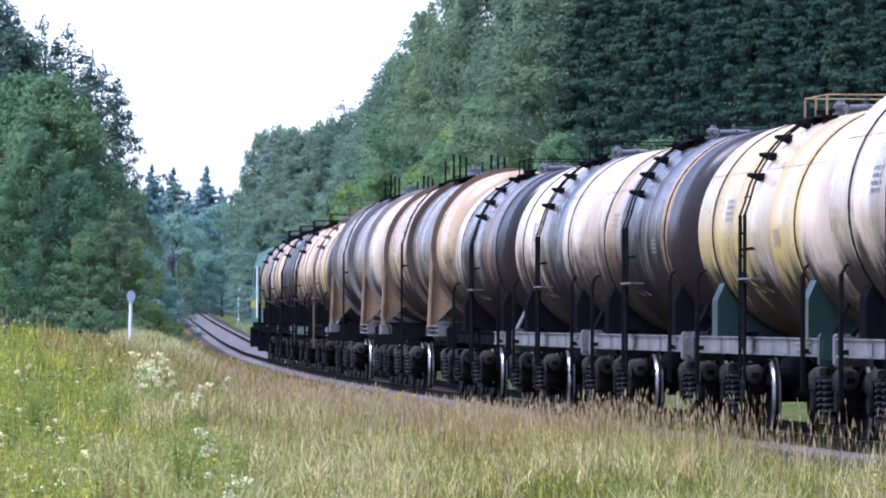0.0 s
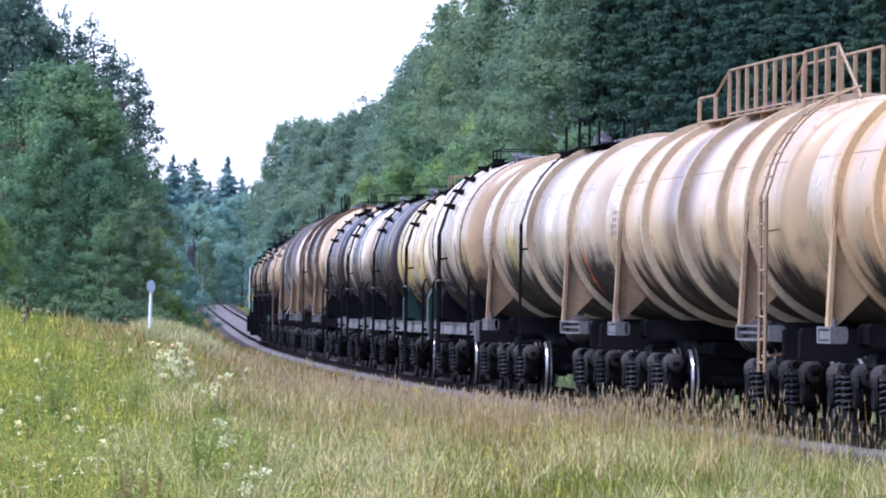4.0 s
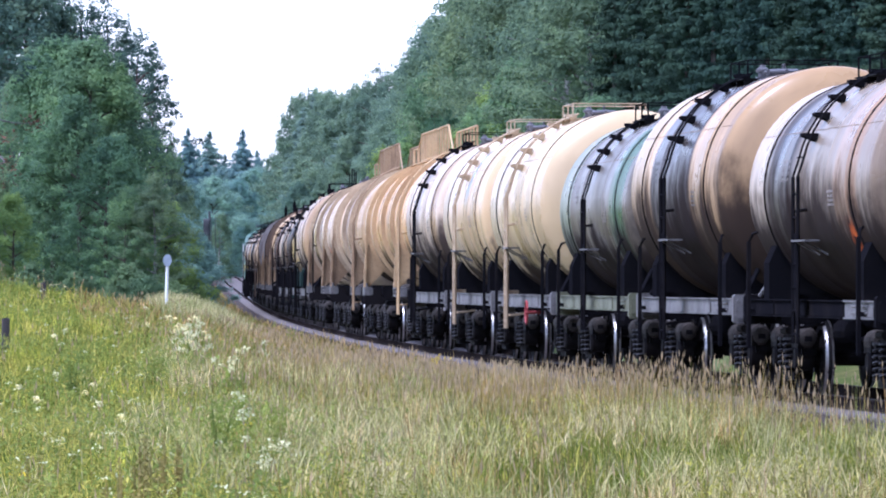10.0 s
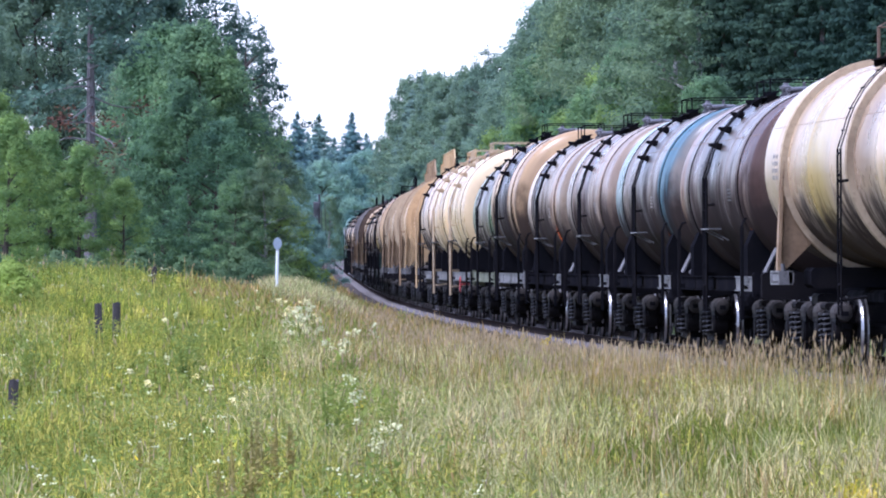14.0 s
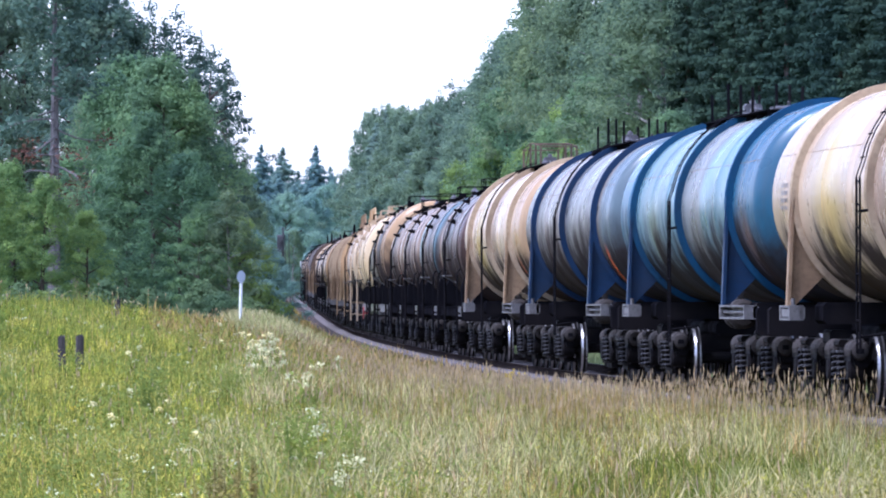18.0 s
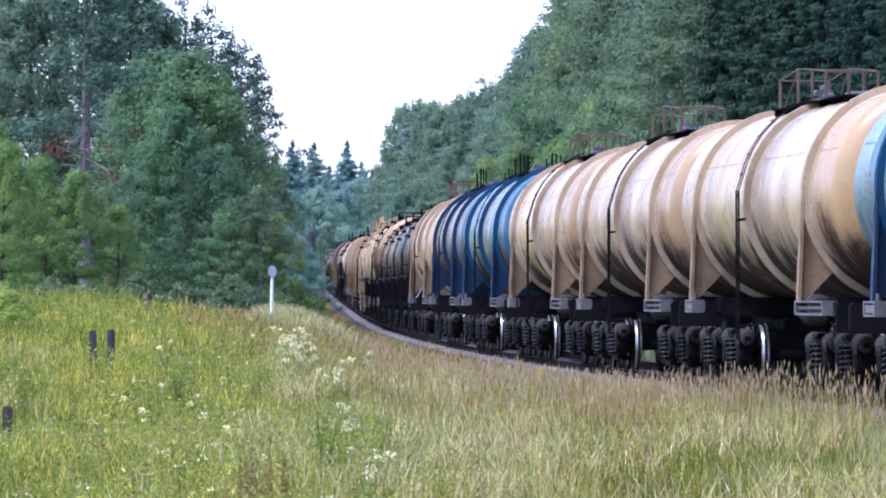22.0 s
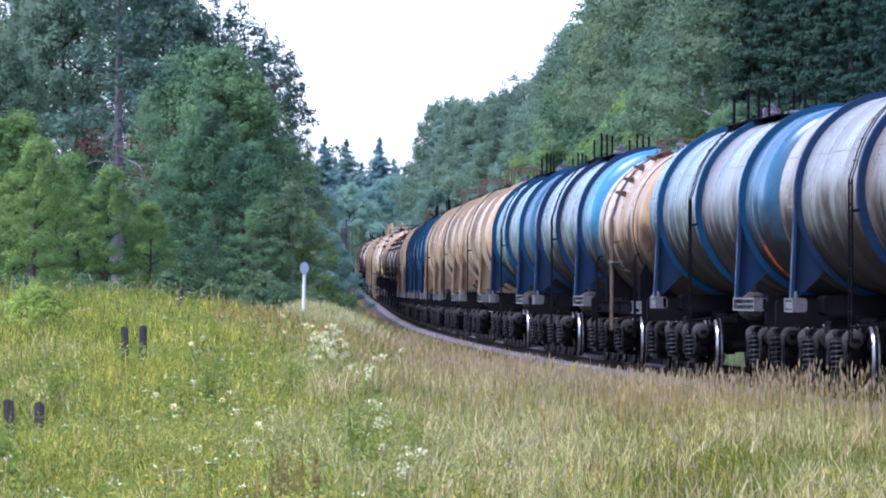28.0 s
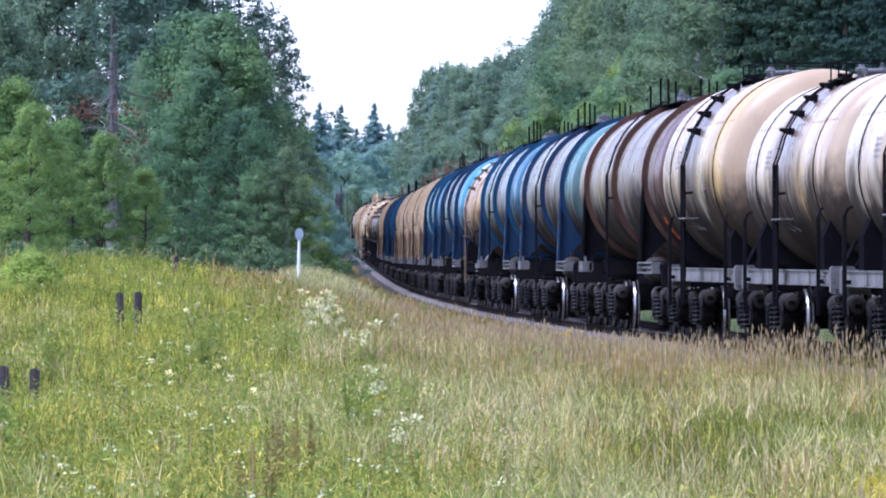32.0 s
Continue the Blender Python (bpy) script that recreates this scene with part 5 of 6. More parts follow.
def crown_mesh(name, verts, mat):
    q = np.arange(len(verts), dtype=np.int32).reshape(-1, 4)
    return fast_mesh(name, verts, q, [mat])


def limb(shape, a, b, r0, r1, rng, bend=0.12, n=5):
    a, b = np.array(a, float), np.array(b, float)
    off = rng.normal(size=3) * np.linalg.norm(b - a) * bend
    pts, rs = [], []
    for i in range(n + 1):
        k = i / n
        pts.append(a + (b - a) * k + off * math.sin(k * math.pi) * 0.5)
        rs.append(r0 + (r1 - r0) * k)
    shape.tube(pts, rs, 6)
    return pts


def broadleaf(seed, height, radius, low, leaf_mat, bark_mat, clumps, per, size, gappy=0.0, tip=0.35):
    """A broad-leaved tree: trunk, limbs, and boughs of leaves in an uneven crown."""
    rng = np.random.default_rng(seed)
    w = thing("tree", "leafy broad-leaved tree", "tree", "trees")
    s = Shape()
    lean = rng.normal(size=2) * height * 0.02
    trunk = limb(s, (0, 0, -0.6), (lean[0], lean[1], height * 0.93), height * 0.016 + 0.03, 0.02, rng, 0.03, 8)
    tips = []
    count = 16
    for i in range(count):
        k = low + (0.9 - low) * (i + rng.uniform(0, 0.8)) / count
        p = trunk[int(k * 8)] * (1 - (k * 8) % 1) + trunk[min(8, int(k * 8) + 1)] * ((k * 8) % 1)
        a = rng.uniform(0, math.tau)
        prof = radius * (math.sin(math.pi * min(1.0, (k - low) / (1 - low) * 0.8 + 0.18)) ** 0.7)
        reach = prof * rng.uniform(0.65, 1.0)
        q = p + np.array([math.cos(a) * reach, math.sin(a) * reach, reach * rng.uniform(0.25, 0.8)])
        limb(s, p, q, height * 0.006 + 0.01, 0.008, rng)
        tips += [(p + (q - p) * f) for f in (0.55, 0.8, 1.0)]
    part("trunk", s.mesh("trunk", [bark_mat], True), w)
    pts, face = [], []
    tips = np.array(tips)

    def bough(centre, spread, tall, count):
        off = np.clip(rng.normal(size=(count, 3)), -1.5, 1.5)
        pts.append(centre + off * np.array([spread, spread, spread * tall]))
        away = np.array([centre[0] - lean[0] * centre[2] / height, centre[1] - lean[1] * centre[2] / height, 0.0])
        face.append(off + away / (np.linalg.norm(away) + 0.3) * 0.7 + np.array([0, 0, 0.75]))

    for c in range(clumps):
        if c < len(tips):
            centre = tips[c]
        else:
            k = rng.uniform(0, 1) ** 0.85
            z = height * (low * 0.7 + (1.0 - low * 0.7) * k)
            prof = radius * (np.sin(np.pi * np.clip(k * (1 - tip) + tip * 0.62, 0, 1)) ** 0.8) * (1.0 - 0.72 * max(0.0, k - 0.55) / 0.45)
            a = rng.uniform(0, math.tau)
            wob = 1 + 0.28 * math.sin(3 * a + z * 0.9 + seed) + 0.18 * math.sin(z * 2.3 + 5 * a)
            rr = prof * wob * (1.0 - 0.5 * rng.uniform(0, 1) ** 2)
            centre = np.array([math.cos(a) * rr + lean[0] * k, math.sin(a) * rr + lean[1] * k, z])
        if gappy and rng.uniform() < gappy:
            continue
        bough(centre, rng.uniform(0.22, 0.5) * (0.5 + radius * 0.16) * (0.72 if gappy > 0.4 else 1.0), 0.6, int(per * 1.2))
    # upright shoots break the outline of the crown
    for c in range(22):
        k = rng.uniform(0.5, 1.0)
        prof = radius * 0.85 * (1.0 - k * k) ** 0.5
        a = rng.uniform(0, math.tau)
        foot = np.array([math.cos(a) * prof + lean[0] * k, math.sin(a) * prof + lean[1] * k, height * (0.4 + 0.55 * k)])
        rise = height * rng.uniform(0.04, 0.1)
        for f in (0.1, 0.4, 0.7, 1.0):
            bough(foot + np.array([0, 0, rise * f]), (0.3 - 0.2 * f) * (0.6 + radius * 0.12), 1.3, int(per * (0.55 - 0.35 * f)))
    part("crown", crown_mesh("crown", cards(rng, np.concatenate(pts), size * 0.9, face=np.concatenate(face)), leaf_mat), w)
    return w


def spruce(seed, height, spread, mat, step=0.38, size=0.12, ragged=0.2, taper=0.8):
    """A spruce: whorls of drooping boughs hung with needle sprays."""
    rng = np.random.default_rng(seed)
    w = thing("tree", "tall dark green spruce tree", "tree", "trees")
    s = Shape().tube([(0, 0, -0.6), (0, 0, height * 0.5), (0, 0, height)], [height * 0.014, height * 0.008, 0.015], 7)
    pts, face, z = [], [], height * 0.06
    while z < height * 0.985:
        k = z / height
        reach = spread * (1 - k) ** taper + (0.12 if taper < 1 else 0.03)
        for i in range(9 if k < 0.85 else 5):
            a = rng.uniform(0, math.tau)
            r = reach * rng.uniform(1 - ragged * 2.2, 1 + ragged * 0.6)
            droop = r * rng.uniform(0.15, 0.6) * (1.2 - k)
            zb = z + rng.uniform(-1.0, 1.0) * step * 1.3 * min(1.0, 3.0 * (1 - k))
            n = max(6, int(r * 14))
            f = np.linspace(0.15, 1, n)[:, None]
            line = np.concatenate([np.cos(a) * r * f, np.sin(a) * r * f, zb - droop * f + 0.25 * droop * f ** 3], 1)
            for _ in range(4):
                jit = rng.normal(size=(n, 3)) * np.array([0.13, 0.13, 0.1]) * (0.6 + 0.25 * r) * min(1.0, 0.25 + r)
                jit[:, 2] -= np.abs(jit[:, 2]) * 0.7
                pts.append(line + jit)
                face.append(jit * 4.0 + np.array([math.cos(a) * 0.9, math.sin(a) * 0.9, 0.55]))
        z += step * rng.uniform(0.8, 1.2)
    part("trunk", s.mesh("trunk", [M["bark_dark"]], True), w)
    part("crown", crown_mesh("crown", cards(rng, np.concatenate(pts), size, 0.6, 2.3, np.concatenate(face)), mat), w)
    return w


def pine_tree(seed, height):
    """An old pine: bare grey trunk, dead lower branches, a broken crown."""
    rng = np.random.default_rng(seed)
    w = thing("tree", "tall pine with bare trunk and dead lower branches", "tree", "trees")
    s = Shape()
    limb(s, (0, 0, -0.6), (0.3, 0, height), 0.36, 0.07, rng, 0.02, 8)
    pts, dead = [], []
    for i in range(26):
        k = 0.33 + 0.65 * i / 26
        a, p = rng.uniform(0, math.tau), np.array([0.3 * k, 0, height * k])
        reach = (3.3 if k < 0.6 else 3.0 * (1.15 - k) + 0.8) * rng.uniform(0.6, 1.1)
        q = p + np.array([math.cos(a) * reach, math.sin(a) * reach, reach * (rng.uniform(-0.5, 0.0) if k < 0.6 else rng.uniform(0.1, 0.5))])
        limb(s, p, q, 0.06 * (1.3 - k) + 0.012, 0.012, rng, 0.2)
        if k > 0.55:
            for f in (0.5, 0.75, 1.0):
                pts.append(p + (q - p) * f + rng.normal(size=(75, 3)) * np.array([0.5, 0.5, 0.3]))
        else:
            dead.append(q + rng.normal(size=(60, 3)) * np.array([0.45, 0.45, 0.25]))
    part("trunk", s.mesh("trunk", [M["bark_pine"]], True), w)
    part("crown", crown_mesh("crown", cards(rng, np.concatenate(pts), 0.2, 0.8, 1.6), M["pine"]), w)
    tagged(part("dead_foliage", crown_mesh("dead_foliage", cards(rng, np.concatenate(dead), 0.11, 0.8, 2.4), M["dead"]), w, "rust-brown dead twigs"), kind="stuff")
    return w


def bush(seed, height, radius, mat, clumps=46, per=40, size=0.13):
    rng = np.random.default_rng(seed)
    w = thing("bush", "low leafy green bush", "bush", "bushes")
    s, pts, face = Shape(), [], []
    for i in range(9):
        a = rng.uniform(0, math.tau)
        limb(s, (0, 0, -0.3), (math.cos(a) * radius * 0.7, math.sin(a) * radius * 0.7, height * rng.uniform(0.6, 0.95)), 0.03, 0.006, rng)
    part("stem", s.mesh("stem", [M["bark_dark"]]), w)
    for i in range(clumps):
        a, k = rng.uniform(0, math.tau), rng.uniform(0, 1)
        r = radius * math.sqrt(max(0.05, 1 - k ** 2.2)) * rng.uniform(0.5, 1.05)
        off = rng.normal(size=(per, 3))
        pts.append(np.array([math.cos(a) * r, math.sin(a) * r, height * k * 0.95]) + off * radius * 0.12)
        face.append(off + np.array([math.cos(a) * 0.6, math.sin(a) * 0.6, 0.8]))
    part("foliage", crown_mesh("foliage", cards(rng, np.concatenate(pts), size, face=np.concatenate(face)), mat), w)
    return w


LENS = 11974.0


def spot(px, dist):
    """Sideways place at a distance along the view, px being 784 straight ahead."""
    return (px - 784) * dist / LENS


KINDS = {
    "birch_a": broadleaf(11, 14, 3.0, 0.16, M["birch"], M["bark_birch"], 187, 80, 0.136),
    "birch_b": broadleaf(12, 15, 2.6, 0.2, M["birch"], M["bark_birch"], 175, 77, 0.136, 0.06),
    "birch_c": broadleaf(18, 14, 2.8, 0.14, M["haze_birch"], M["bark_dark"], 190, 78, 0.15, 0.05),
    "young": broadleaf(13, 9, 2.3, 0.1, M["young"], M["bark_dark"], 165, 80, 0.11),
    "alder_a": broadleaf(14, 12, 3.3, 0.06, M["alder"], M["bark_dark"], 212, 87, 0.143),
    "alder_b": broadleaf(15, 13, 3.0, 0.08, M["alder"], M["bark_dark"], 200, 87, 0.143),
    "aspen": broadleaf(16, 16, 2.4, 0.3, M["aspen"], M["bark_dark"], 120, 62, 0.13, 0.45),
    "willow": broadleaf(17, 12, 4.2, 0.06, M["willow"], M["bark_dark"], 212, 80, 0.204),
    "spruce_a": spruce(21, 20, 3.0, M["spruce"]),
    "spruce_b": spruce(22, 22, 2.6, M["spruce"], ragged=0.3),
    "spruce_c": spruce(23, 17, 3.2, M["spruce"], ragged=0.25),
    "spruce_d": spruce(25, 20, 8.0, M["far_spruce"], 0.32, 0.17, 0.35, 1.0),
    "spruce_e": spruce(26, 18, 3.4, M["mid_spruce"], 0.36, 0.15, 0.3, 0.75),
    "pine": pine_tree(24, 19),
    "bush_a": bush(31, 1.3, 0.9, M["bush_leaf"], 60, 60, 0.08),
    "bush_b": bush(32, 2.6, 1.5, M["hedge"], 70, 44, 0.16),
    "bush_d": bush(34, 2.4, 1.6, M["hedge"], 80, 60, 0.13),
    "bush_c": bush(33, 2.2, 1.6, M["young"], 70, 44, 0.15),
}
LABELS = {
    "birch": "mid-green birch with a loose leafy crown", "young": "bright green young birch at the wood's edge", "alder": "dense dark green alder at the wood's edge",
    "aspen": "thin-crowned aspen with sky between its boughs", "willow": "rounded willow in full leaf, tinted for haze", "spruce": "tall dark green spruce in the wood", "pine": "tall pine with bare trunk and dead lower branches", "bush": "low leafy green bush in the grass",
}
tree_rng = random.Random(5)


def plant(kind, px, dist, top, lean=0.0):
    """A tree at a bearing and distance, so tall that its top stands that many metres above the rail head."""
    x = spot(px, dist)
    z = float(ground_z(x, dist))
    base = KINDS[kind]
    tall = {"birch_a": 14, "birch_b": 15, "birch_c": 14, "young": 9, "alder_a": 12, "alder_b": 13, "aspen": 16, "willow": 12, "spruce_a": 20, "spruce_b": 22, "spruce_c": 17, "spruce_d": 20, "spruce_e": 18, "pine": 19, "bush_a": 1.3, "bush_b": 2.6, "bush_c": 2.2, "bush_d": 2.4}[kind]
    k = (top - z) / tall
    t = copy_thing(base, pose(x, dist, z, 0, lean, tree_rng.uniform(0, 360)))
    wide = k * tree_rng.uniform(0.92, 1.12) if k < 1.2 else k * 0.9
    t.scale = (wide, wide, k)
    tagged(t, LABELS[kind.split("_")[0]])
    return t


def top_at(py, dist):
    return 1.49 + (512.6 - py) * dist / LENS


def slope_dist(px, py, lift):
    """How far off a thing of that height stands whose top shows at that bearing and height."""
    ds = np.arange(40, 200, 0.5)
    return float(ds[np.argmin(np.abs(ground_z((px - 784) * ds / LENS, ds) + lift - top_at(py, ds)))])


# wood on the left: kind, bearing, distance, bearing height of the top
LEFT = [
    ("alder_a", 438, 300, 150), ("alder_b", 415, 295, 95), ("alder_a", 350, 300, 90), ("alder_b", 385, 290, 190), ("alder_a", 440, 285, 260), ("alder_b", 462, 310, 265),
    ("alder_a", 330, 292, 240), ("birch_b", 300, 320, 100), ("aspen", 470, 335, 52), ("aspen", 492, 330, 75), ("aspen", 425, 335, 5), ("aspen", 380, 335, -10), ("aspen", 508, 350, 165),
    ("birch_a", 512, 282, 328), ("willow", 556, 320, 394), ("willow", 590, 345, 438), ("young", 528, 286, 375), ("alder_b", 462, 282, 350),
    ("pine", 207, 284, -90), ("pine", 262, 335, -70), ("spruce_c", 330, 350, -10), ("spruce_a", 160, 360, 0),
    ("young", 15, 262, 205), ("young", 55, 258, 250), ("young", -40, 262, 200), ("young", 95, 268, 330), ("young", 140, 270, 275), ("young", 185, 268, 300), ("birch_a", 240, 292, 335), ("young", 262, 270, 360), ("birch_b", -80, 280, 120),
    ("birch_c", 110, 340, -60), ("birch_c", 60, 345, -25), ("birch_a", 10, 330, 70), ("birch_b", -45, 330, 20), ("birch_c", 160, 345, -70), ("aspen", 20, 350, -40), ("birch_b", -110, 300, 60), ("birch_c", 275, 335, -60), ("aspen", 300, 350, -60), ("birch_b", 345, 345, 30), ("spruce_b", 245, 380, -40), ("spruce_a", 60, 400, 20), ("spruce_b", -30, 410, -30), ("alder_b", 285, 300, 340), ("alder_a", 215, 290, 390), ("alder_b", 60, 285, 380), ("alder_a", -20, 285, 360),
]
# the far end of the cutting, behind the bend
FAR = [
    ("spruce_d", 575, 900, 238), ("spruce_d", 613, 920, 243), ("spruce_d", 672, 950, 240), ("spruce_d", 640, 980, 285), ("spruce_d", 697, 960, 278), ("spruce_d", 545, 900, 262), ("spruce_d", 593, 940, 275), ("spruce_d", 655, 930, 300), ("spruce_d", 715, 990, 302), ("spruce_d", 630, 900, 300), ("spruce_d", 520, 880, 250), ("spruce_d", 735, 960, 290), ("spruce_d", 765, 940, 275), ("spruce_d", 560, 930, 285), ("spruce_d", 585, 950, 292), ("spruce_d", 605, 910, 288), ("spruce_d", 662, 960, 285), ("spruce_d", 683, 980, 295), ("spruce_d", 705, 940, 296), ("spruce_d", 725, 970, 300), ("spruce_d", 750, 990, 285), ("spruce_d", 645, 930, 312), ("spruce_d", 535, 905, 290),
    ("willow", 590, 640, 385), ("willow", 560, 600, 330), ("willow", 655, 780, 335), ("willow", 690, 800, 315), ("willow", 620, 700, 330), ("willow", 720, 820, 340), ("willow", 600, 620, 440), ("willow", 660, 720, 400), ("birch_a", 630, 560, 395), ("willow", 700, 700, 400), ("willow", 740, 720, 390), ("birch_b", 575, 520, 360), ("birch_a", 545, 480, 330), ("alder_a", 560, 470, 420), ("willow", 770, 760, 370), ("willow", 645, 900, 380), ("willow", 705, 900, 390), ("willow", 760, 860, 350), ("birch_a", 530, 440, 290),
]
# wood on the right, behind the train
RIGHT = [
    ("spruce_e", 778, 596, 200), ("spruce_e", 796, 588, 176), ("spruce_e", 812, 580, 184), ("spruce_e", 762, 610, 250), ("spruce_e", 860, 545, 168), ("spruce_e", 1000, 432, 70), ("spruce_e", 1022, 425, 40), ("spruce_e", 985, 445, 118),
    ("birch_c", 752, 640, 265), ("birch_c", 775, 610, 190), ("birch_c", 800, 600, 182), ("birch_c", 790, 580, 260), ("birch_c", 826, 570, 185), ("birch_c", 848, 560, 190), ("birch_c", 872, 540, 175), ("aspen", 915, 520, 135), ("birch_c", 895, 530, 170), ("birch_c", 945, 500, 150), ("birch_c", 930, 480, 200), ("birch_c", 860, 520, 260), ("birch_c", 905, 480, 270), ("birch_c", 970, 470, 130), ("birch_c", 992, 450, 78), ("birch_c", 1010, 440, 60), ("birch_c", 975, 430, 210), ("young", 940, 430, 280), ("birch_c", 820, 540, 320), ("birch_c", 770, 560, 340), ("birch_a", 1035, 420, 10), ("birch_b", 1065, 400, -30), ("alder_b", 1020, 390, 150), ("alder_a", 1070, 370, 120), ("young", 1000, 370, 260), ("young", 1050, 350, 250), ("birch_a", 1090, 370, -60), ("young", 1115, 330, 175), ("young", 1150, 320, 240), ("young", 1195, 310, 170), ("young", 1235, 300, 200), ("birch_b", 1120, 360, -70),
    ("birch_a", 1165, 350, -60), ("birch_b", 1215, 340, -70), ("spruce_c", 1140, 380, -90), ("alder_a", 1100, 320, 210), ("alder_b", 1180, 310, 130), ("birch_a", 1260, 325, -60),
    ("birch_b", 1250, 300, -60), ("birch_a", 1300, 292, -60), ("spruce_c", 1330, 280, -100), ("spruce_a", 1375, 275, -160), ("spruce_b", 1415, 270, -170), ("spruce_c", 1460, 262, -150), ("spruce_a", 1505, 258, -180), ("spruce_b", 1555, 252, -190), ("spruce_c", 1600, 248, -150), ("spruce_a", 1650, 244, -180), ("spruce_b", 1700, 240, -190), ("spruce_c", 1755, 236, -150), ("spruce_a", 1810, 232, -190), ("spruce_b", 1870, 228, -190), ("spruce_c", 1930, 226, -160), ("spruce_a", 1990, 222, -190), ("spruce_a", 2060, 220, -190),
    ("spruce_b", 1270, 340, -160), ("spruce_a", 1340, 330, -170), ("spruce_b", 1400, 320, -180), ("spruce_a", 1480, 310, -190), ("spruce_b", 1540, 300, -200), ("spruce_a", 1620, 295, -200), ("spruce_b", 1690, 290, -200), ("spruce_a", 1770, 285, -200), ("spruce_b", 1850, 280, -200), ("spruce_a", 1940, 275, -200), ("spruce_b", 2020, 270, -200),
    ("alder_a", 1300, 262, 190), ("alder_b", 1390, 250, 230), ("alder_a", 1470, 240, 200), ("alder_b", 1570, 230, 240), ("alder_a", 1670, 222, 220), ("alder_b", 1780, 215, 250), ("alder_a", 1890, 208, 220), ("alder_b", 2000, 204, 230),
    ("spruce_a", 1198, 350, -385), ("spruce_b", 1244, 348, -427), ("spruce_c", 1278, 347, -418), ("spruce_a", 1311, 349, -382), ("spruce_b", 1346, 343, -420), ("spruce_c", 1389, 346, -426), ("spruce_a", 1429, 336, -414), ("spruce_b", 1463, 336, -397), ("spruce_c", 1486, 325, -403), ("spruce_a", 1535, 327, -438), ("spruce_b", 1569, 325, -437), ("spruce_c", 1609, 318, -415), ("spruce_a", 1634, 316, -394), ("spruce_b", 1665, 312, -400), ("spruce_c", 1706, 309, -412), ("spruce_a", 1753, 309, -412), ("spruce_b", 1778, 308, -430), ("spruce_c", 1822, 309, -413), ("spruce_a", 1856, 307, -417), ("spruce_b", 1892, 297, -434), ("spruce_c", 1931, 291, -428), ("spruce_a", 1965, 297, -427), ("spruce_b", 2003, 293, -413), ("spruce_c", 2032, 287, -397),
]
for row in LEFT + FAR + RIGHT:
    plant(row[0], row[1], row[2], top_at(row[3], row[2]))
# low growth along the wood's edge and single bushes in the meadow
EDGE = [("bush_d", 505, 270, 1.6), ("bush_d", 540, 280, 1.5), ("bush_d", 568, 300, 1.4), ("bush_d", 590, 326, 1.4), ("bush_d", 440, 266, 1.2), ("bush_c", 545, 300, 2.2), ("bush_b", 505, 286, 1.9), ("bush_b", 470, 272, 2.0), ("bush_b", 380, 262, 1.8), ("bush_b", 300, 258, 2.1), ("bush_b", 215, 255, 1.8), ("bush_b", 150, 250, 2.0), ("bush_b", 40, 248, 1.9), ("bush_b", -40, 246, 2.1), ("bush_c", 870, 420, 3.2), ("bush_c", 960, 380, 3.0), ("bush_b", 1040, 330, 2.8), ("bush_c", 1230, 270, 3.2), ("bush_a", 57, 148, 1.6)]
for kind, px, dist, top in EDGE:
    plant(kind, px, dist, top)
for px, py, tall in ((-66, 742, 0.8), (-30, 760, 0.6), (-90, 750, 0.8), (70, 520, 0.9)):
    dist = slope_dist(px, py, tall * 0.9)
    plant("bush_a", px, dist, float(ground_z(spot(px, dist), dist)) + tall)
for base in KINDS.values():
    for ob in (*base.children_recursive, base):
        bpy.data.objects.remove(ob)


# ---- signs and posts ----
def at_ground(px, dist):
    x = spot(px, dist)
    return x, dist, float(ground_z(x, dist))


def line_sign():
    x, y, z = at_ground(537.5, 186)
    z = top_at(474, 186) - 1.57
    w = thing("trackside_sign", "white trackside post with a round grey metal plate", "sign")
    part("post", Shape().tube([(0, 0, -1.6), (0.0, 0, 0.7), (0.02, 0, 1.42)], 0.045, 10).mesh("post", [M["white"]], True), w, "white painted post")
    out = [(0.02 + 0.118 * math.cos(a) * (1.0 if math.sin(a) > 0 else 1.0 - 0.3 * math.sin(a) ** 2), 1.55 + 0.175 * math.sin(a)) for a in [k * math.tau / 28 for k in range(28)]]
    part("plate", Shape().plate(out, 0.02, axis="y", at=-0.06).mesh("plate", [M["sign_back"]]), w, "rounded grey plate")
    part("clamp", Shape().box((0.02, 0.0, 1.5), (0.14, 0.07, 0.05), bevel=0.01).box((0.02, 0.0, 1.62), (0.14, 0.07, 0.05), bevel=0.01).mesh("clamp", [M["mast"]]), w)
    w.matrix_basis = pose(x, y, z)


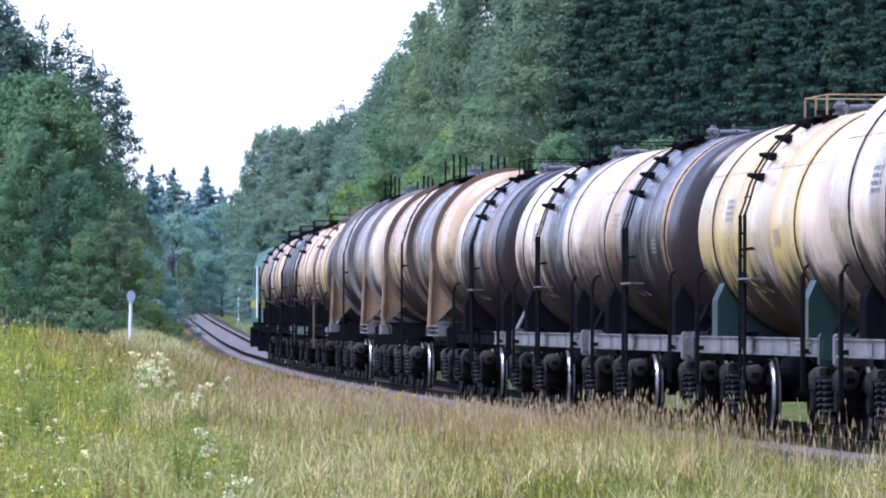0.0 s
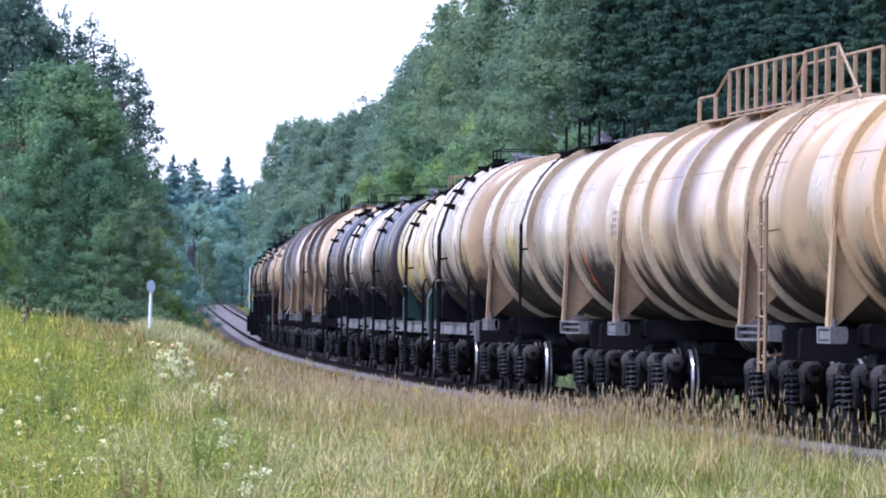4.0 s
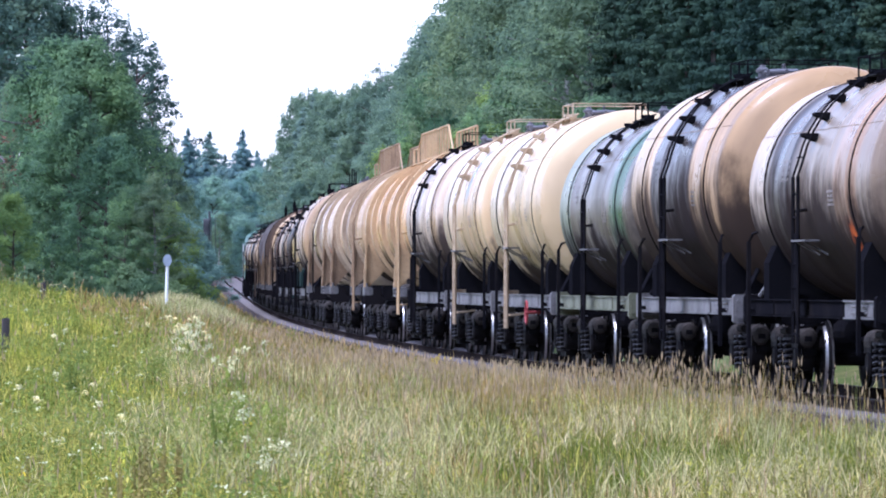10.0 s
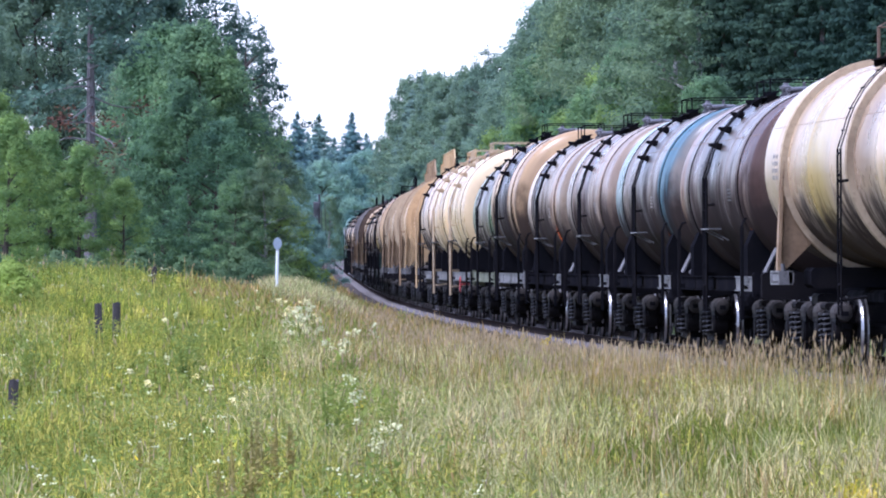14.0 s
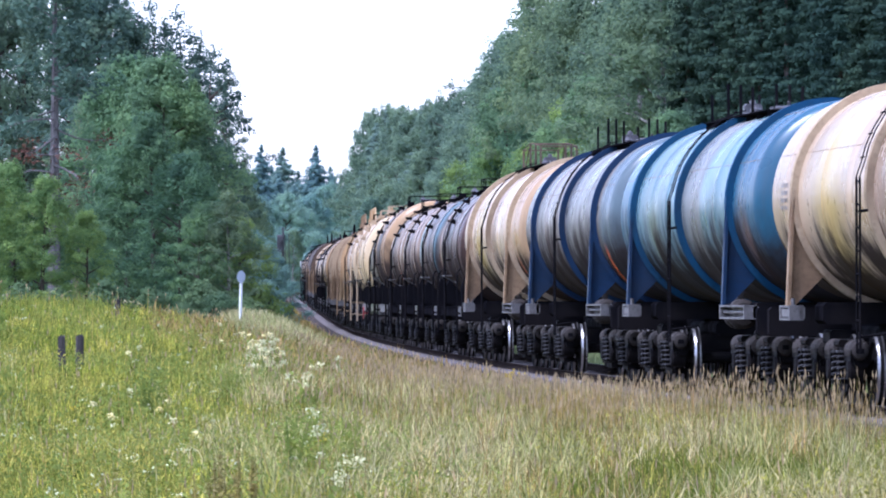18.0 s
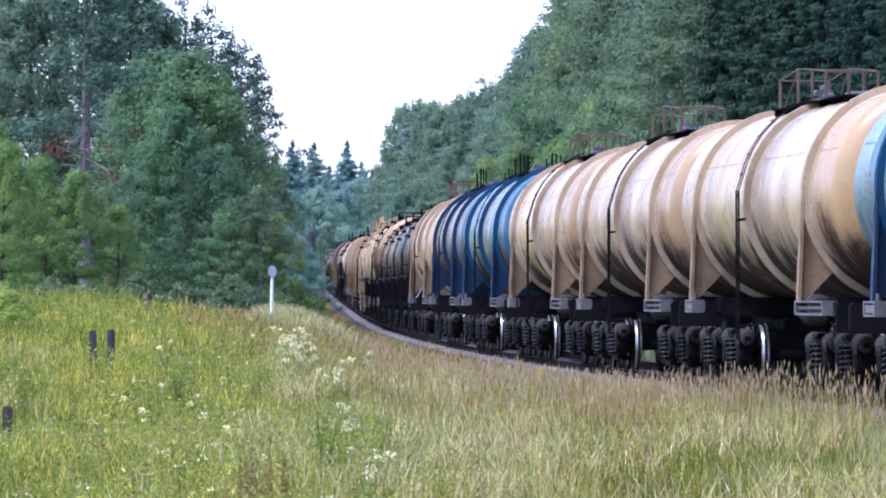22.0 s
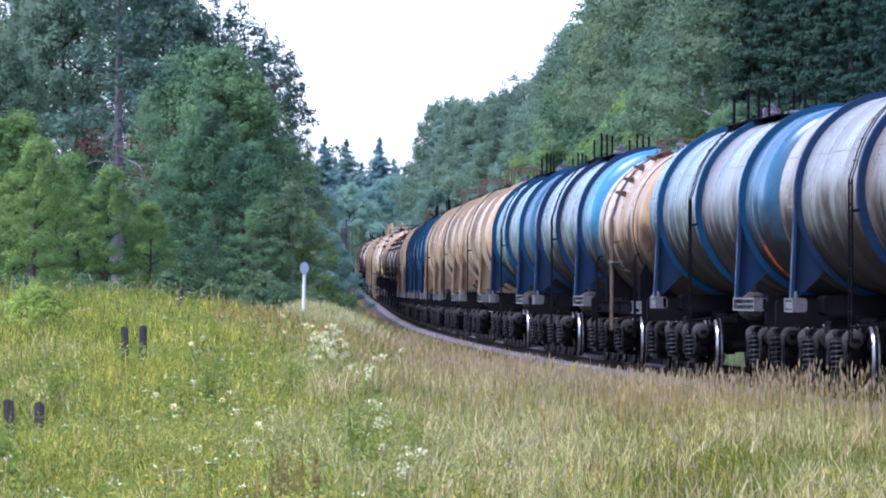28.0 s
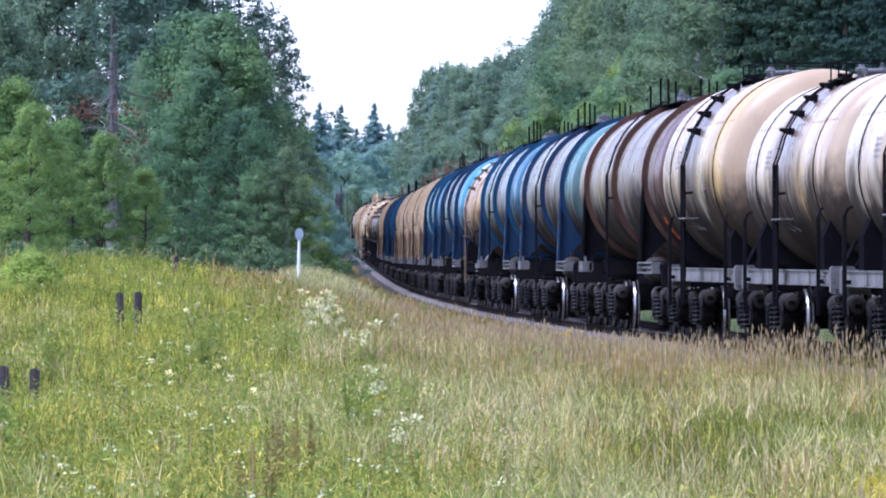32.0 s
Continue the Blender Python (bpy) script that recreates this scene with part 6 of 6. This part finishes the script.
def signal():
    dist = 430
    x, y, z = at_ground(613, dist)
    w = thing("railway_signal", "dark lattice mast with a two-lamp signal head", "signal")
    h = top_at(388, dist) - z
    part("mast", Shape().tube([(0, 0, -0.3), (0, 0, h)], 0.07, 8).mesh("mast", [M["mast"]]), w)
    part("signal_head", Shape().box((-0.2, -0.05, h - 1.0), (0.36, 0.2, 1.05), bevel=0.08).mesh("signal_head", [M["mast"]]), w, "grey-backed signal head")
    for k in (0, 1):
        part("lamp_hood", Shape().lathe([(-0.35, 0.14), (-0.1, 0.13), (-0.1, 0.0)], 14, "y", (-0.2, 0, h - 0.85 - k * 0.6)).mesh("lamp_hood", [M["mast"]]), w)
    part("ladder", Shape().tube([(0.25, 0.1, 0), (0.1, 0.1, h - 0.4)], 0.025, 5).tube([(0.5, 0.1, 0), (0.35, 0.1, h - 0.4)], 0.025, 5).mesh("ladder", [M["mast"]]), w)
    part("base_box", Shape().box((0, 0, 0.3), (0.5, 0.5, 0.8), bevel=0.05).mesh("base_box", [M["mast"]]), w)
    w.matrix_basis = pose(x, y, z)


def small_marker():
    dist = 600
    x, y, z = at_ground(729, dist)
    w = thing("distance_post", "small white post with a short crosspiece", "sign")
    h = top_at(461, dist) - z
    part("post", Shape().tube([(0, 0, -0.2), (0, 0, h)], 0.08, 8).mesh("post", [M["white"]]), w)
    part("crosspiece", Shape().box((0, -0.08, h), (0.36, 0.06, 0.22), bevel=0.02).mesh("crosspiece", [M["white"]]), w)
    w.matrix_basis = pose(x, y, z)


def old_post(px, dist, top, width, tilt):
    """A stub of an old timber post with a split, weathered top."""
    x, y, z = at_ground(px, dist)
    h = top - z
    s = Shape()
    ring = [(-0.5, -0.42), (0.0, -0.5), (0.48, -0.4), (0.5, 0.1), (0.42, 0.48), (-0.1, 0.5), (-0.5, 0.36)]
    n, verts, faces = len(ring), [], []
    for k, zz in enumerate((-0.4, h * 0.5, h - 0.04)):
        verts += [(a * width * (1 - 0.03 * k), b * width, zz + (0.025 * math.sin(i * 2.1) if k == 2 else 0)) for i, (a, b) in enumerate(ring)]
    verts.append((0, 0, h - 0.045))
    for k in range(2):
        faces += [[k * n + i, k * n + (i + 1) % n, (k + 1) * n + (i + 1) % n, (k + 1) * n + i] for i in range(n)]
    faces += [[2 * n + i, 2 * n + (i + 1) % n, 3 * n] for i in range(n)]
    s.add(verts, faces)
    ob = new("old_post", s.mesh("old_post", [M["old_wood"]]))
    tagged(ob, "short weathered grey timber post in the grass", "post", "old timber posts")
    ob.matrix_basis = pose(x, y, z, 0, tilt, tree_rng.uniform(0, 20))


line_sign()
signal()
small_marker()
for px, dist, py, width, tilt in ((222, 116, 575, 0.13, -1), (252, 116, 574, 0.13, 1), (22, slope_dist(22, 752, 0.42), 703, 0.13, -4), (67, slope_dist(67, 752, 0.42), 708, 0.13, 2), (320, 165, 512, 0.13, 0), (10, 170, 506, 0.12, 2)):
    old_post(px, dist, top_at(py, dist), width, tilt)


# ---- grass ----
def blades(rng, x, y, height, width, lean):
    """Bent blades: a quad and a pointed quad each."""
    n = len(x)
    z = ground_z(x, y) - 0.05
    a = rng.uniform(0, math.tau, n)
    dx, dy = np.cos(a), np.sin(a)
    t = rng.uniform(0, math.tau, n)
    lx, ly = np.cos(t) * lean * height, np.sin(t) * lean * height
    base = np.stack([x, y, z], 1)
    side = np.stack([dx * width / 2, dy * width / 2, np.zeros(n)], 1)
    mid = base + np.stack([lx * 0.3, ly * 0.3, height * 0.6], 1)
    tip = base + np.stack([lx, ly, height * (1 - 0.25 * lean)], 1)
    v = np.stack([base - side, base + side, mid + side * 0.8, mid - side * 0.8, tip + side * 0.12, tip - side * 0.12], 1).reshape(-1, 3)
    i = np.arange(n)[:, None] * 6
    q = np.concatenate([i + np.array([[0, 1, 2, 3]]), i + np.array([[3, 2, 4, 5]])], 1).reshape(-1, 4)
    return v, q, tip


def scatter(rng, n, y0, y1, left, right, power=1.0):
    """Points over the strip of meadow before the track, nearer ones thicker."""
    y = y0 + (y1 - y0) * rng.uniform(0, 1, n) ** power
    x = rng.uniform(0, 1, n) * (right - left) * y + left * y
    keep = x < track_x(y) - 2.1
    return x[keep], y[keep]


def tussocks(rng, x, y, each=16, spread=0.12):
    """Draws points together into tussocks. Gives their places and a height factor: tussocks differ, and are tallest in the middle."""
    n = len(x)
    of = rng.integers(0, max(1, n // each), n)
    off = rng.normal(size=(n, 2)) * spread * rng.uniform(0.5, 1.6, n // each)[of][:, None]
    tall = rng.uniform(0.55, 1.15, n // each)[of] * (1.0 - 0.5 * np.clip(np.hypot(off[:, 0], off[:, 1]) / (2.5 * spread), 0, 1))
    return x[of] + off[:, 0], y[of] + off[:, 1], tall


def ripe_edge(x, y):
    """Below zero on the green side, above on the strip of ripe grass along the track."""
    u = x - track_x(y)
    return u + 5.6 + np.clip(170 - y, -60, 140) * 0.046 - 0.5 + 0.6 * np.sin(x * 0.8 + y * 0.13) + 0.4 * np.sin(y * 0.31 - x * 1.7)


def meadow():
    rng = np.random.default_rng(77)
    x, y = scatter(rng, 250000, 34, 250, -0.095, 0.115, 1.25)
    x, y, tall = tussocks(rng, x, y)
    e = ripe_edge(x, y) + rng.normal(size=len(x)) * 0.6
    lush_patch = (y > 58) & (y < 96) & (x > 0.036 * y) & (np.sin(x * 1.3) + np.sin(y * 0.35 + x) > -0.5)
    green = (e < 0) | (lush_patch & (rng.uniform(0, 1, len(x)) < 0.8)) | (rng.uniform(0, 1, len(x)) < 0.42 * (1 - smooth(y, 66, 100)) + 0.12)
    patch = 0.5 + 0.5 * np.sin(x * 0.9 + 2) * np.cos(y * 0.21) + 0.25 * np.sin(x * 2.3 + y * 0.6)
    for name, sel, mat, h0, h1, label in (("meadow_grass", green, "grass", 0.25, 0.55, "lush green uncut meadow grass"), ("ripe_grass", ~green, "straw", 0.35, 0.72, "ripe straw-coloured grass along the track")):
        n = int(sel.sum())
        h = rng.uniform(h0, h1, n) * (0.85 + 0.4 * np.clip(patch[sel], 0, 1)) * tall[sel]
        v, q, tip = blades(rng, x[sel], y[sel], h, rng.uniform(0.007, 0.017, n) * (0.6 + y[sel] / 130), rng.uniform(0.05, 0.45, n))
        tagged(new(name, fast_mesh(name, v, q, [M[mat]])), label, "grass", kind="stuff")
    # green undergrowth below the ripe stalks
    x, y = scatter(rng, 110000, 34, 200, -0.09, 0.115, 1.2)
    sel = ripe_edge(x, y) > -99
    n = int(sel.sum())
    v, q, _ = blades(rng, x[sel], y[sel], rng.uniform(0.2, 0.5, n), rng.uniform(0.01, 0.02, n) * (0.7 + y[sel] / 110), rng.uniform(0.1, 0.6, n))
    tagged(new("undergrowth", fast_mesh("undergrowth", v, q, [M["under"]])), "green undergrowth between ripe stalks", "grass", kind="stuff")
    # a dark lush patch in the near grass beside the track
    py = rng.uniform(58, 94, 16000)
    px = rng.uniform(0.036, 0.09, len(py)) * py
    keep = (px < track_x(py) - 3.2) & (np.sin(px * 1.3) + np.sin(py * 0.35 + px) > -0.4)
    px, py = px[keep], py[keep]
    v, q, _ = blades(rng, px, py, rng.uniform(0.25, 0.55, len(px)), rng.uniform(0.008, 0.02, len(px)), rng.uniform(0.05, 0.4, len(px)))
    tagged(new("lush_grass", fast_mesh("lush_grass", v, q, [M["under"]])), "dark lush grass patch beside the track", "grass", kind="stuff")
    # flowering stalks with feathery seed heads
    x, y = scatter(rng, 72000, 34, 215, -0.09, 0.115, 1.05)
    ey = np.concatenate([rng.uniform(60, 150, 6000), rng.uniform(58, 98, 3000)])
    ex = track_x(ey) - rng.uniform(2.5, 5.4, len(ey))
    # a stand of tall bleached grass on the hump beside the sign
    hy = rng.uniform(172, 222, 9000)
    hx = track_x(hy) - rng.uniform(3.2, 9.0, len(hy))
    x, y = np.concatenate([x, ex, hx]), np.concatenate([y, ey, hy])
    e = ripe_edge(x, y)
    chance = rng.uniform(0, 1, len(x))
    near_lush = (y > 58) & (y < 92) & (x > 0.036 * y) & (x < track_x(y) - 3.6)
    sel = ((e + rng.normal(size=len(x)) * 1.0 > 0.3) & (~near_lush | (rng.uniform(0, 1, len(x)) < 0.25)) & (chance < (0.1 + 0.9 * smooth(y, 62, 100)) * np.clip(0.62 + 0.55 * np.sin(x * 2.3 + 1.4 * np.sin(y * 0.17)) * np.sin(y * 0.41 + x), 0.12, 1))) | (chance < 0.03)
    x, y, n = x[sel], y[sel], int(sel.sum())
    near_track = np.clip((x - track_x(y) + 9) / 6, 0, 1)
    h = rng.uniform(0.38, 0.88, n) * (1 - 0.25 * near_track * smooth(y, 88, 108)) + 0.3 * near_track * (1 - smooth(y, 88, 108)) * rng.uniform(0, 1, n)
    v, q, tip = blades(rng, x, y, h, np.full(n, 0.006) * (0.7 + y / 90), rng.uniform(0.0, 0.14, n))
    d = rng.normal(size=(n, 3)) * 0.1 + np.array([0, 0, 1.0])
    d /= np.linalg.norm(d, axis=1)[:, None]
    s = np.cross(d, rng.normal(size=(n, 3)))
    s /= np.linalg.norm(s, axis=1)[:, None]
    ln, wd = rng.uniform(0.07, 0.15, n)[:, None], (rng.uniform(0.004, 0.009, n) * (0.7 + y / 110))[:, None]
    hv = np.stack([tip - d * ln * 0.5, tip + s * wd, tip + d * ln * 0.6, tip - s * wd], 1).reshape(-1, 3)
    verts = np.concatenate([v, hv])
    quads = np.concatenate([q, np.arange(len(hv)).reshape(-1, 4) + len(v)])
    fm = np.concatenate([np.zeros(len(q), np.int32), np.ones(len(hv) // 4, np.int32)])
    tagged(new("seed_stalks", fast_mesh("seed_stalks", verts, quads, [M["straw"], M["seed"]], fm)), "tall grass stalks with pinkish seed heads", "grass", kind="stuff")
    hy = rng.uniform(176, 216, 14000)
    hu = rng.uniform(3.4, 6.6, len(hy))
    hx = track_x(hy) - hu
    v, q, _ = blades(rng, hx, hy, rng.uniform(0.4, 0.9, len(hy)) * np.clip((hu - 2.6) / 2.0, 0.45, 1), rng.uniform(0.012, 0.03, len(hy)), rng.uniform(0.05, 0.5, len(hy)))
    tagged(new("bleached_grass", fast_mesh("bleached_grass", v, q, [M["tuft"]])), "tall bleached grass on a hump by the track", "grass", kind="stuff")
    # rougher verge grass that runs along both sides of the track into the distance
    vy = rng.uniform(140, 560, 30000)
    vs = np.where(rng.uniform(0, 1, len(vy)) < 0.6, -rng.uniform(2.0, 9.0, len(vy)), rng.uniform(2.2, 9.0, len(vy)))
    vx = track_x(vy) + vs
    h = rng.uniform(0.35, 0.75, len(vy))
    v, q, _ = blades(rng, vx, vy, h, rng.uniform(0.03, 0.07, len(vy)), rng.uniform(0.1, 0.5, len(vy)))
    fm = np.repeat((vs < -0.5).astype(np.int32), 2)
    tagged(new("verge_grass", fast_mesh("verge_grass", v, q, [M["verge"], M["straw"]], fm)), "rough verge grass beside the distant track", "grass", kind="stuff")
    # pale bent tufts, and low broad-leaved herbs that mottle the green
    cx, cy = scatter(rng, 5200, 36, 120, -0.09, 0.115, 0.9)
    keep = np.sin(cx * 1.7 + 1.3 * np.sin(cy * 0.35)) + np.sin(cy * 0.9 + cx * 0.6) + rng.normal(size=len(cx)) * 0.4 > 0.1
    cx, cy = cx[keep], cy[keep]
    n = 24
    x = (cx[:, None] + rng.normal(size=(len(cx), n)) * 0.11).ravel()
    y = (cy[:, None] + rng.normal(size=(len(cx), n)) * 0.11).ravel()
    near = np.repeat(rng.uniform(0, 1, len(cx)) < np.where(ripe_edge(cx, cy) > -1.0, 0.85, 0.06), n)
    x, y = x[near], y[near]
    v, q, _ = blades(rng, x, y, rng.uniform(0.35, 0.78, len(x)), rng.uniform(0.007, 0.017, len(x)), rng.uniform(0.1, 0.55, len(x)))
    tagged(new("pale_tufts", fast_mesh("pale_tufts", v, q, [M["tuft"]])), "pale bent grass tufts in the meadow", "grass", kind="stuff")
    cx, cy = scatter(rng, 2600, 36, 185, -0.095, 0.1, 1.1)
    keep = ripe_edge(cx, cy) < 1.0
    cx, cy = cx[keep], cy[keep]
    n = 44
    size = np.repeat(rng.uniform(0.12, 0.4, len(cx)), n)
    x = np.repeat(cx, n) + rng.normal(size=len(size)) * size
    y = np.repeat(cy, n) + rng.normal(size=len(size)) * size
    z = ground_z(x, y) + rng.uniform(0.12, 0.52, len(x)) * (0.7 + size)
    v = cards(rng, np.stack([x, y, z], 1), 0.026, 0.9, 2.6)
    tagged(new("low_herbs", crown_mesh("low_herbs", v, M["herb"])), "low broad-leaved herbs among the grass", "plant", kind="stuff")
    # lush clumps of bright leaves
    cx, cy = scatter(rng, 1700, 36, 165, -0.095, 0.11, 1.05)
    keep = (ripe_edge(cx, cy) < -0.4) | ((cy < 92) & (np.sin(cx * 1.9 + 0.7) * np.cos(cy * 0.23 + 0.4) > 0.15))
    cx, cy = cx[keep], cy[keep]
    n = 40
    size = np.repeat(rng.uniform(0.15, 0.55, len(cx)), n)
    x = np.repeat(cx, n) + rng.normal(size=len(size)) * size
    y = np.repeat(cy, n) + rng.normal(size=len(size)) * size
    z = ground_z(x, y) + rng.uniform(0.2, 0.6, len(x))
    v = cards(rng, np.stack([x, y, z], 1), 0.02, 1.4, 3.6)
    tagged(new("lush_clumps", crown_mesh("lush_clumps", v, M["lush"])), "lush yellow-green leaf clumps in the meadow", "plant", kind="stuff")
    # scattered small blossom
    for name, count, mat, label in (("white_blossom", 420, "petal", "scattered small white meadow blossom"), ("yellow_blossom", 45, "yellow", "scattered small yellow meadow blossom")):
        cx, cy = scatter(rng, count, 40, 175, -0.09, 0.06, 1.0)
        keep = ripe_edge(cx, cy) < 0.5
        cx, cy = cx[keep], cy[keep]
        p = np.stack([cx, cy, ground_z(cx, cy) + rng.uniform(0.4, 0.62, len(cx))], 1)
        p = np.repeat(p, 7, 0) + rng.normal(size=(len(p) * 7, 3)) * np.array([0.03, 0.03, 0.014])
        tagged(new(name, crown_mesh(name, cards(rng, p, 0.026, 0.4, 1.1), M[mat])), label, "flower", kind="stuff")


meadow()


def unseen_belt():
    """An unseen wall behind and beside the camera, added to block low sky light."""
    rng = np.random.default_rng(3)
    ring = []
    for k in range(150):
        a = radians(18 + 324 * k / 149)
        r = 105 + 30 * math.sin(k * 0.37) + rng.uniform(-6, 6)
        x, y = math.sin(a) * r, math.cos(a) * r
        if a < radians(60):
            x, y = x + 60, y
        if a > radians(300):
            x, y = x - 75, y
        ring.append((x, y))
    verts, faces = [], []
    for x, y in ring:
        z = float(ground_z(x, y))
        out = Vector((x, y, 0)).normalized()
        top = rng.uniform(15, 22)
        for h, b in ((-1.0, 0.0), (top * 0.35, -1.5), (top * 0.7, 0.5), (top, 4.0)):
            verts.append((x + out.x * b, y + out.y * b, z + h))
    for i in range(len(ring) - 1):
        faces += [[i * 4 + j, (i + 1) * 4 + j, (i + 1) * 4 + j + 1, i * 4 + j + 1] for j in range(3)]
    ob = new("backdrop", mesh_from("backdrop", verts, faces, [M["belt"]]))
    tagged(ob, "unseen wall added round the clearing to block low sky light", "wood", kind="structure")


unseen_belt()


# ---- flowers and tall herbs ----
def umbel_plant(seed, stems, height, size):
    rng = np.random.default_rng(seed)
    w = thing("umbel_flower", "white umbel flowers on green stems in the grass", "flower", "white flowers")
    s, pts, green = Shape(), [], []
    for i in range(stems):
        a, r = rng.uniform(0, math.tau), rng.uniform(0, 0.11)
        top = np.array([math.cos(a) * r * 1.6, math.sin(a) * r * 1.6, height * rng.uniform(0.75, 1.05)])
        s.tube([(math.cos(a) * r * 0.3, math.sin(a) * r * 0.3, -0.1), tuple(top * np.array([0.7, 0.7, 0.6])), tuple(top)], 0.006, 4)
        disc = rng.normal(size=(26, 3)) * np.array([size, size, size * 0.9])
        pts.append(top + disc)
        green.append(np.array([0, 0, height * 0.3]) + rng.normal(size=(20, 3)) * np.array([0.12, 0.12, height * 0.2]))
    part("stem", s.mesh("stem", [M["herb"]]), w)
    part("foliage", crown_mesh("foliage", cards(rng, np.concatenate(green), 0.07), M["herb"]), w)
    tagged(part("flower_head", crown_mesh("flower_head", cards(rng, np.concatenate(pts), 0.03, 0.3, 1.1), M["petal"]), w, "flat white flower heads"), kind="stuff")
    return w


def herb_plant(seed, height, radius, name, label, mat, count, size, spike=False):
    rng = np.random.default_rng(seed)
    w = thing(name, label, "plant", "tall herbs")
    s, pts = Shape(), []
    for i in range(9):
        a = rng.uniform(0, math.tau)
        top = (math.cos(a) * radius * rng.uniform(0.3, 1), math.sin(a) * radius * rng.uniform(0.3, 1), height * rng.uniform(0.55 if spike else 0.7, 1.05))
        foot = 0.85 if spike else 0.0
        s.tube([(top[0] * foot, top[1] * foot, -0.1), (top[0] * max(foot, 0.5), top[1] * max(foot, 0.5), top[2] * 0.55), top], [0.01, 0.008, 0.004], 4)
        f = rng.uniform(0.35 if spike else 0.15, 1.0, count)[:, None]
        pts.append(np.array(top) * (np.concatenate([foot + (1 - foot) * f, foot + (1 - foot) * f, f], 1) if spike else f) + rng.normal(size=(count, 3)) * (0.014 if spike else radius * 0.22))
    tagged(part("stem", s.mesh("stem", [mat]), w), kind="stuff")
    part("foliage", crown_mesh("foliage", cards(rng, np.concatenate(pts), size), mat), w)
    return w


UMBELS = [umbel_plant(41, 3, 0.68, 0.024), umbel_plant(42, 5, 0.74, 0.026), umbel_plant(43, 1, 0.6, 0.026)]
HERB = herb_plant(44, 0.75, 0.24, "meadow_herb", "dark green bushy herb in the meadow", M["herb"], 60, 0.032)
SORREL = herb_plant(45, 0.66, 0.12, "sorrel", "olive-brown sorrel stalks gone to seed", M["sorrel"], 60, 0.02, True)
GOLD = herb_plant(46, 0.5, 0.16, "yellow_flower", "patch of bright yellow blossom in the grass", M["yellow"], 40, 0.03)
spots = random.Random(9)


def sow(base, px, py, dist=None, lift=0.6, big=1.0):
    """Puts a plant where its top shows at that bearing and height over the meadow's slope."""
    if dist is None:
        dist = slope_dist(px, py, lift)
    x, y, z = at_ground(px, dist)
    if x > track_x(y) - 2.2:
        return
    t = copy_thing(base, pose(x, y, z, 0, spots.uniform(-5, 5), spots.uniform(0, 360)))
    k = spots.uniform(0.8, 1.15) * big
    t.scale = (k, k, k)


for i in range(26):
    sow(UMBELS[i % 3], 581 + spots.uniform(-28, 30), 610 + spots.uniform(-16, 20))
for i in range(8):
    sow(UMBELS[i % 3], 660 + spots.uniform(-70, 55), 690 + spots.uniform(-60, 110))
for i in range(10):
    sow(UMBELS[2 if i % 2 else 0], spots.uniform(-90, 620), spots.uniform(545, 860))
for i in range(4):
    sow(UMBELS[2], spots.uniform(480, 600), spots.uniform(545, 580))
sow(UMBELS[1], 713, 840, lift=0.5)
for px, py in ((722, 735), (735, 745), (640, 745), (625, 760), (385, 640), (372, 655), (95, 665), (760, 600), (690, 570), (520, 640)):
    sow(HERB, px, py)
for px, py in ((492, 808), (505, 815), (516, 826), (548, 813), (538, 824), (490, 845), (472, 862), (452, 880), (462, 893), (300, 800)):
    sow(SORREL, px, py, lift=0.62, big=1.05)
for i in range(5):
    sow(GOLD, 1556 + spots.uniform(-24, 24), 914 + spots.uniform(-8, 14), lift=0.4, big=0.8)
for px, py in ((1020, 655), (1035, 640), (1290, 640)):
    sow(GOLD, px, py, lift=0.45)
for base in (*UMBELS, HERB, SORREL, GOLD):
    for ob in (*base.children_recursive, base):
        bpy.data.objects.remove(ob)


# ---- what moves ----
def head_at(t):
    """Arc length of the coupling behind the locomotive."""
    return -10.6 + 14.625 * t - 0.0018 * t * t


def motions():
    for wagon, back in moving:
        half = 6.9 if "long" in wagon["label"] else 3.9
        rows = []
        for i in range(33):
            s = head_at(float(i)) - back
            xa, ya, za, _ = track(s + half)
            xb, yb, zb, _ = track(s - half)
            turn = math.degrees(math.atan2(ya - yb, xa - xb))
            tilt = -math.degrees(math.atan2(za - zb, 2 * half))
            rows.append((float(i), pose((xa + xb) / 2, (ya + yb) / 2, (za + zb) / 2, 0, tilt, turn)))
        walk(wagon, rows)


motions()
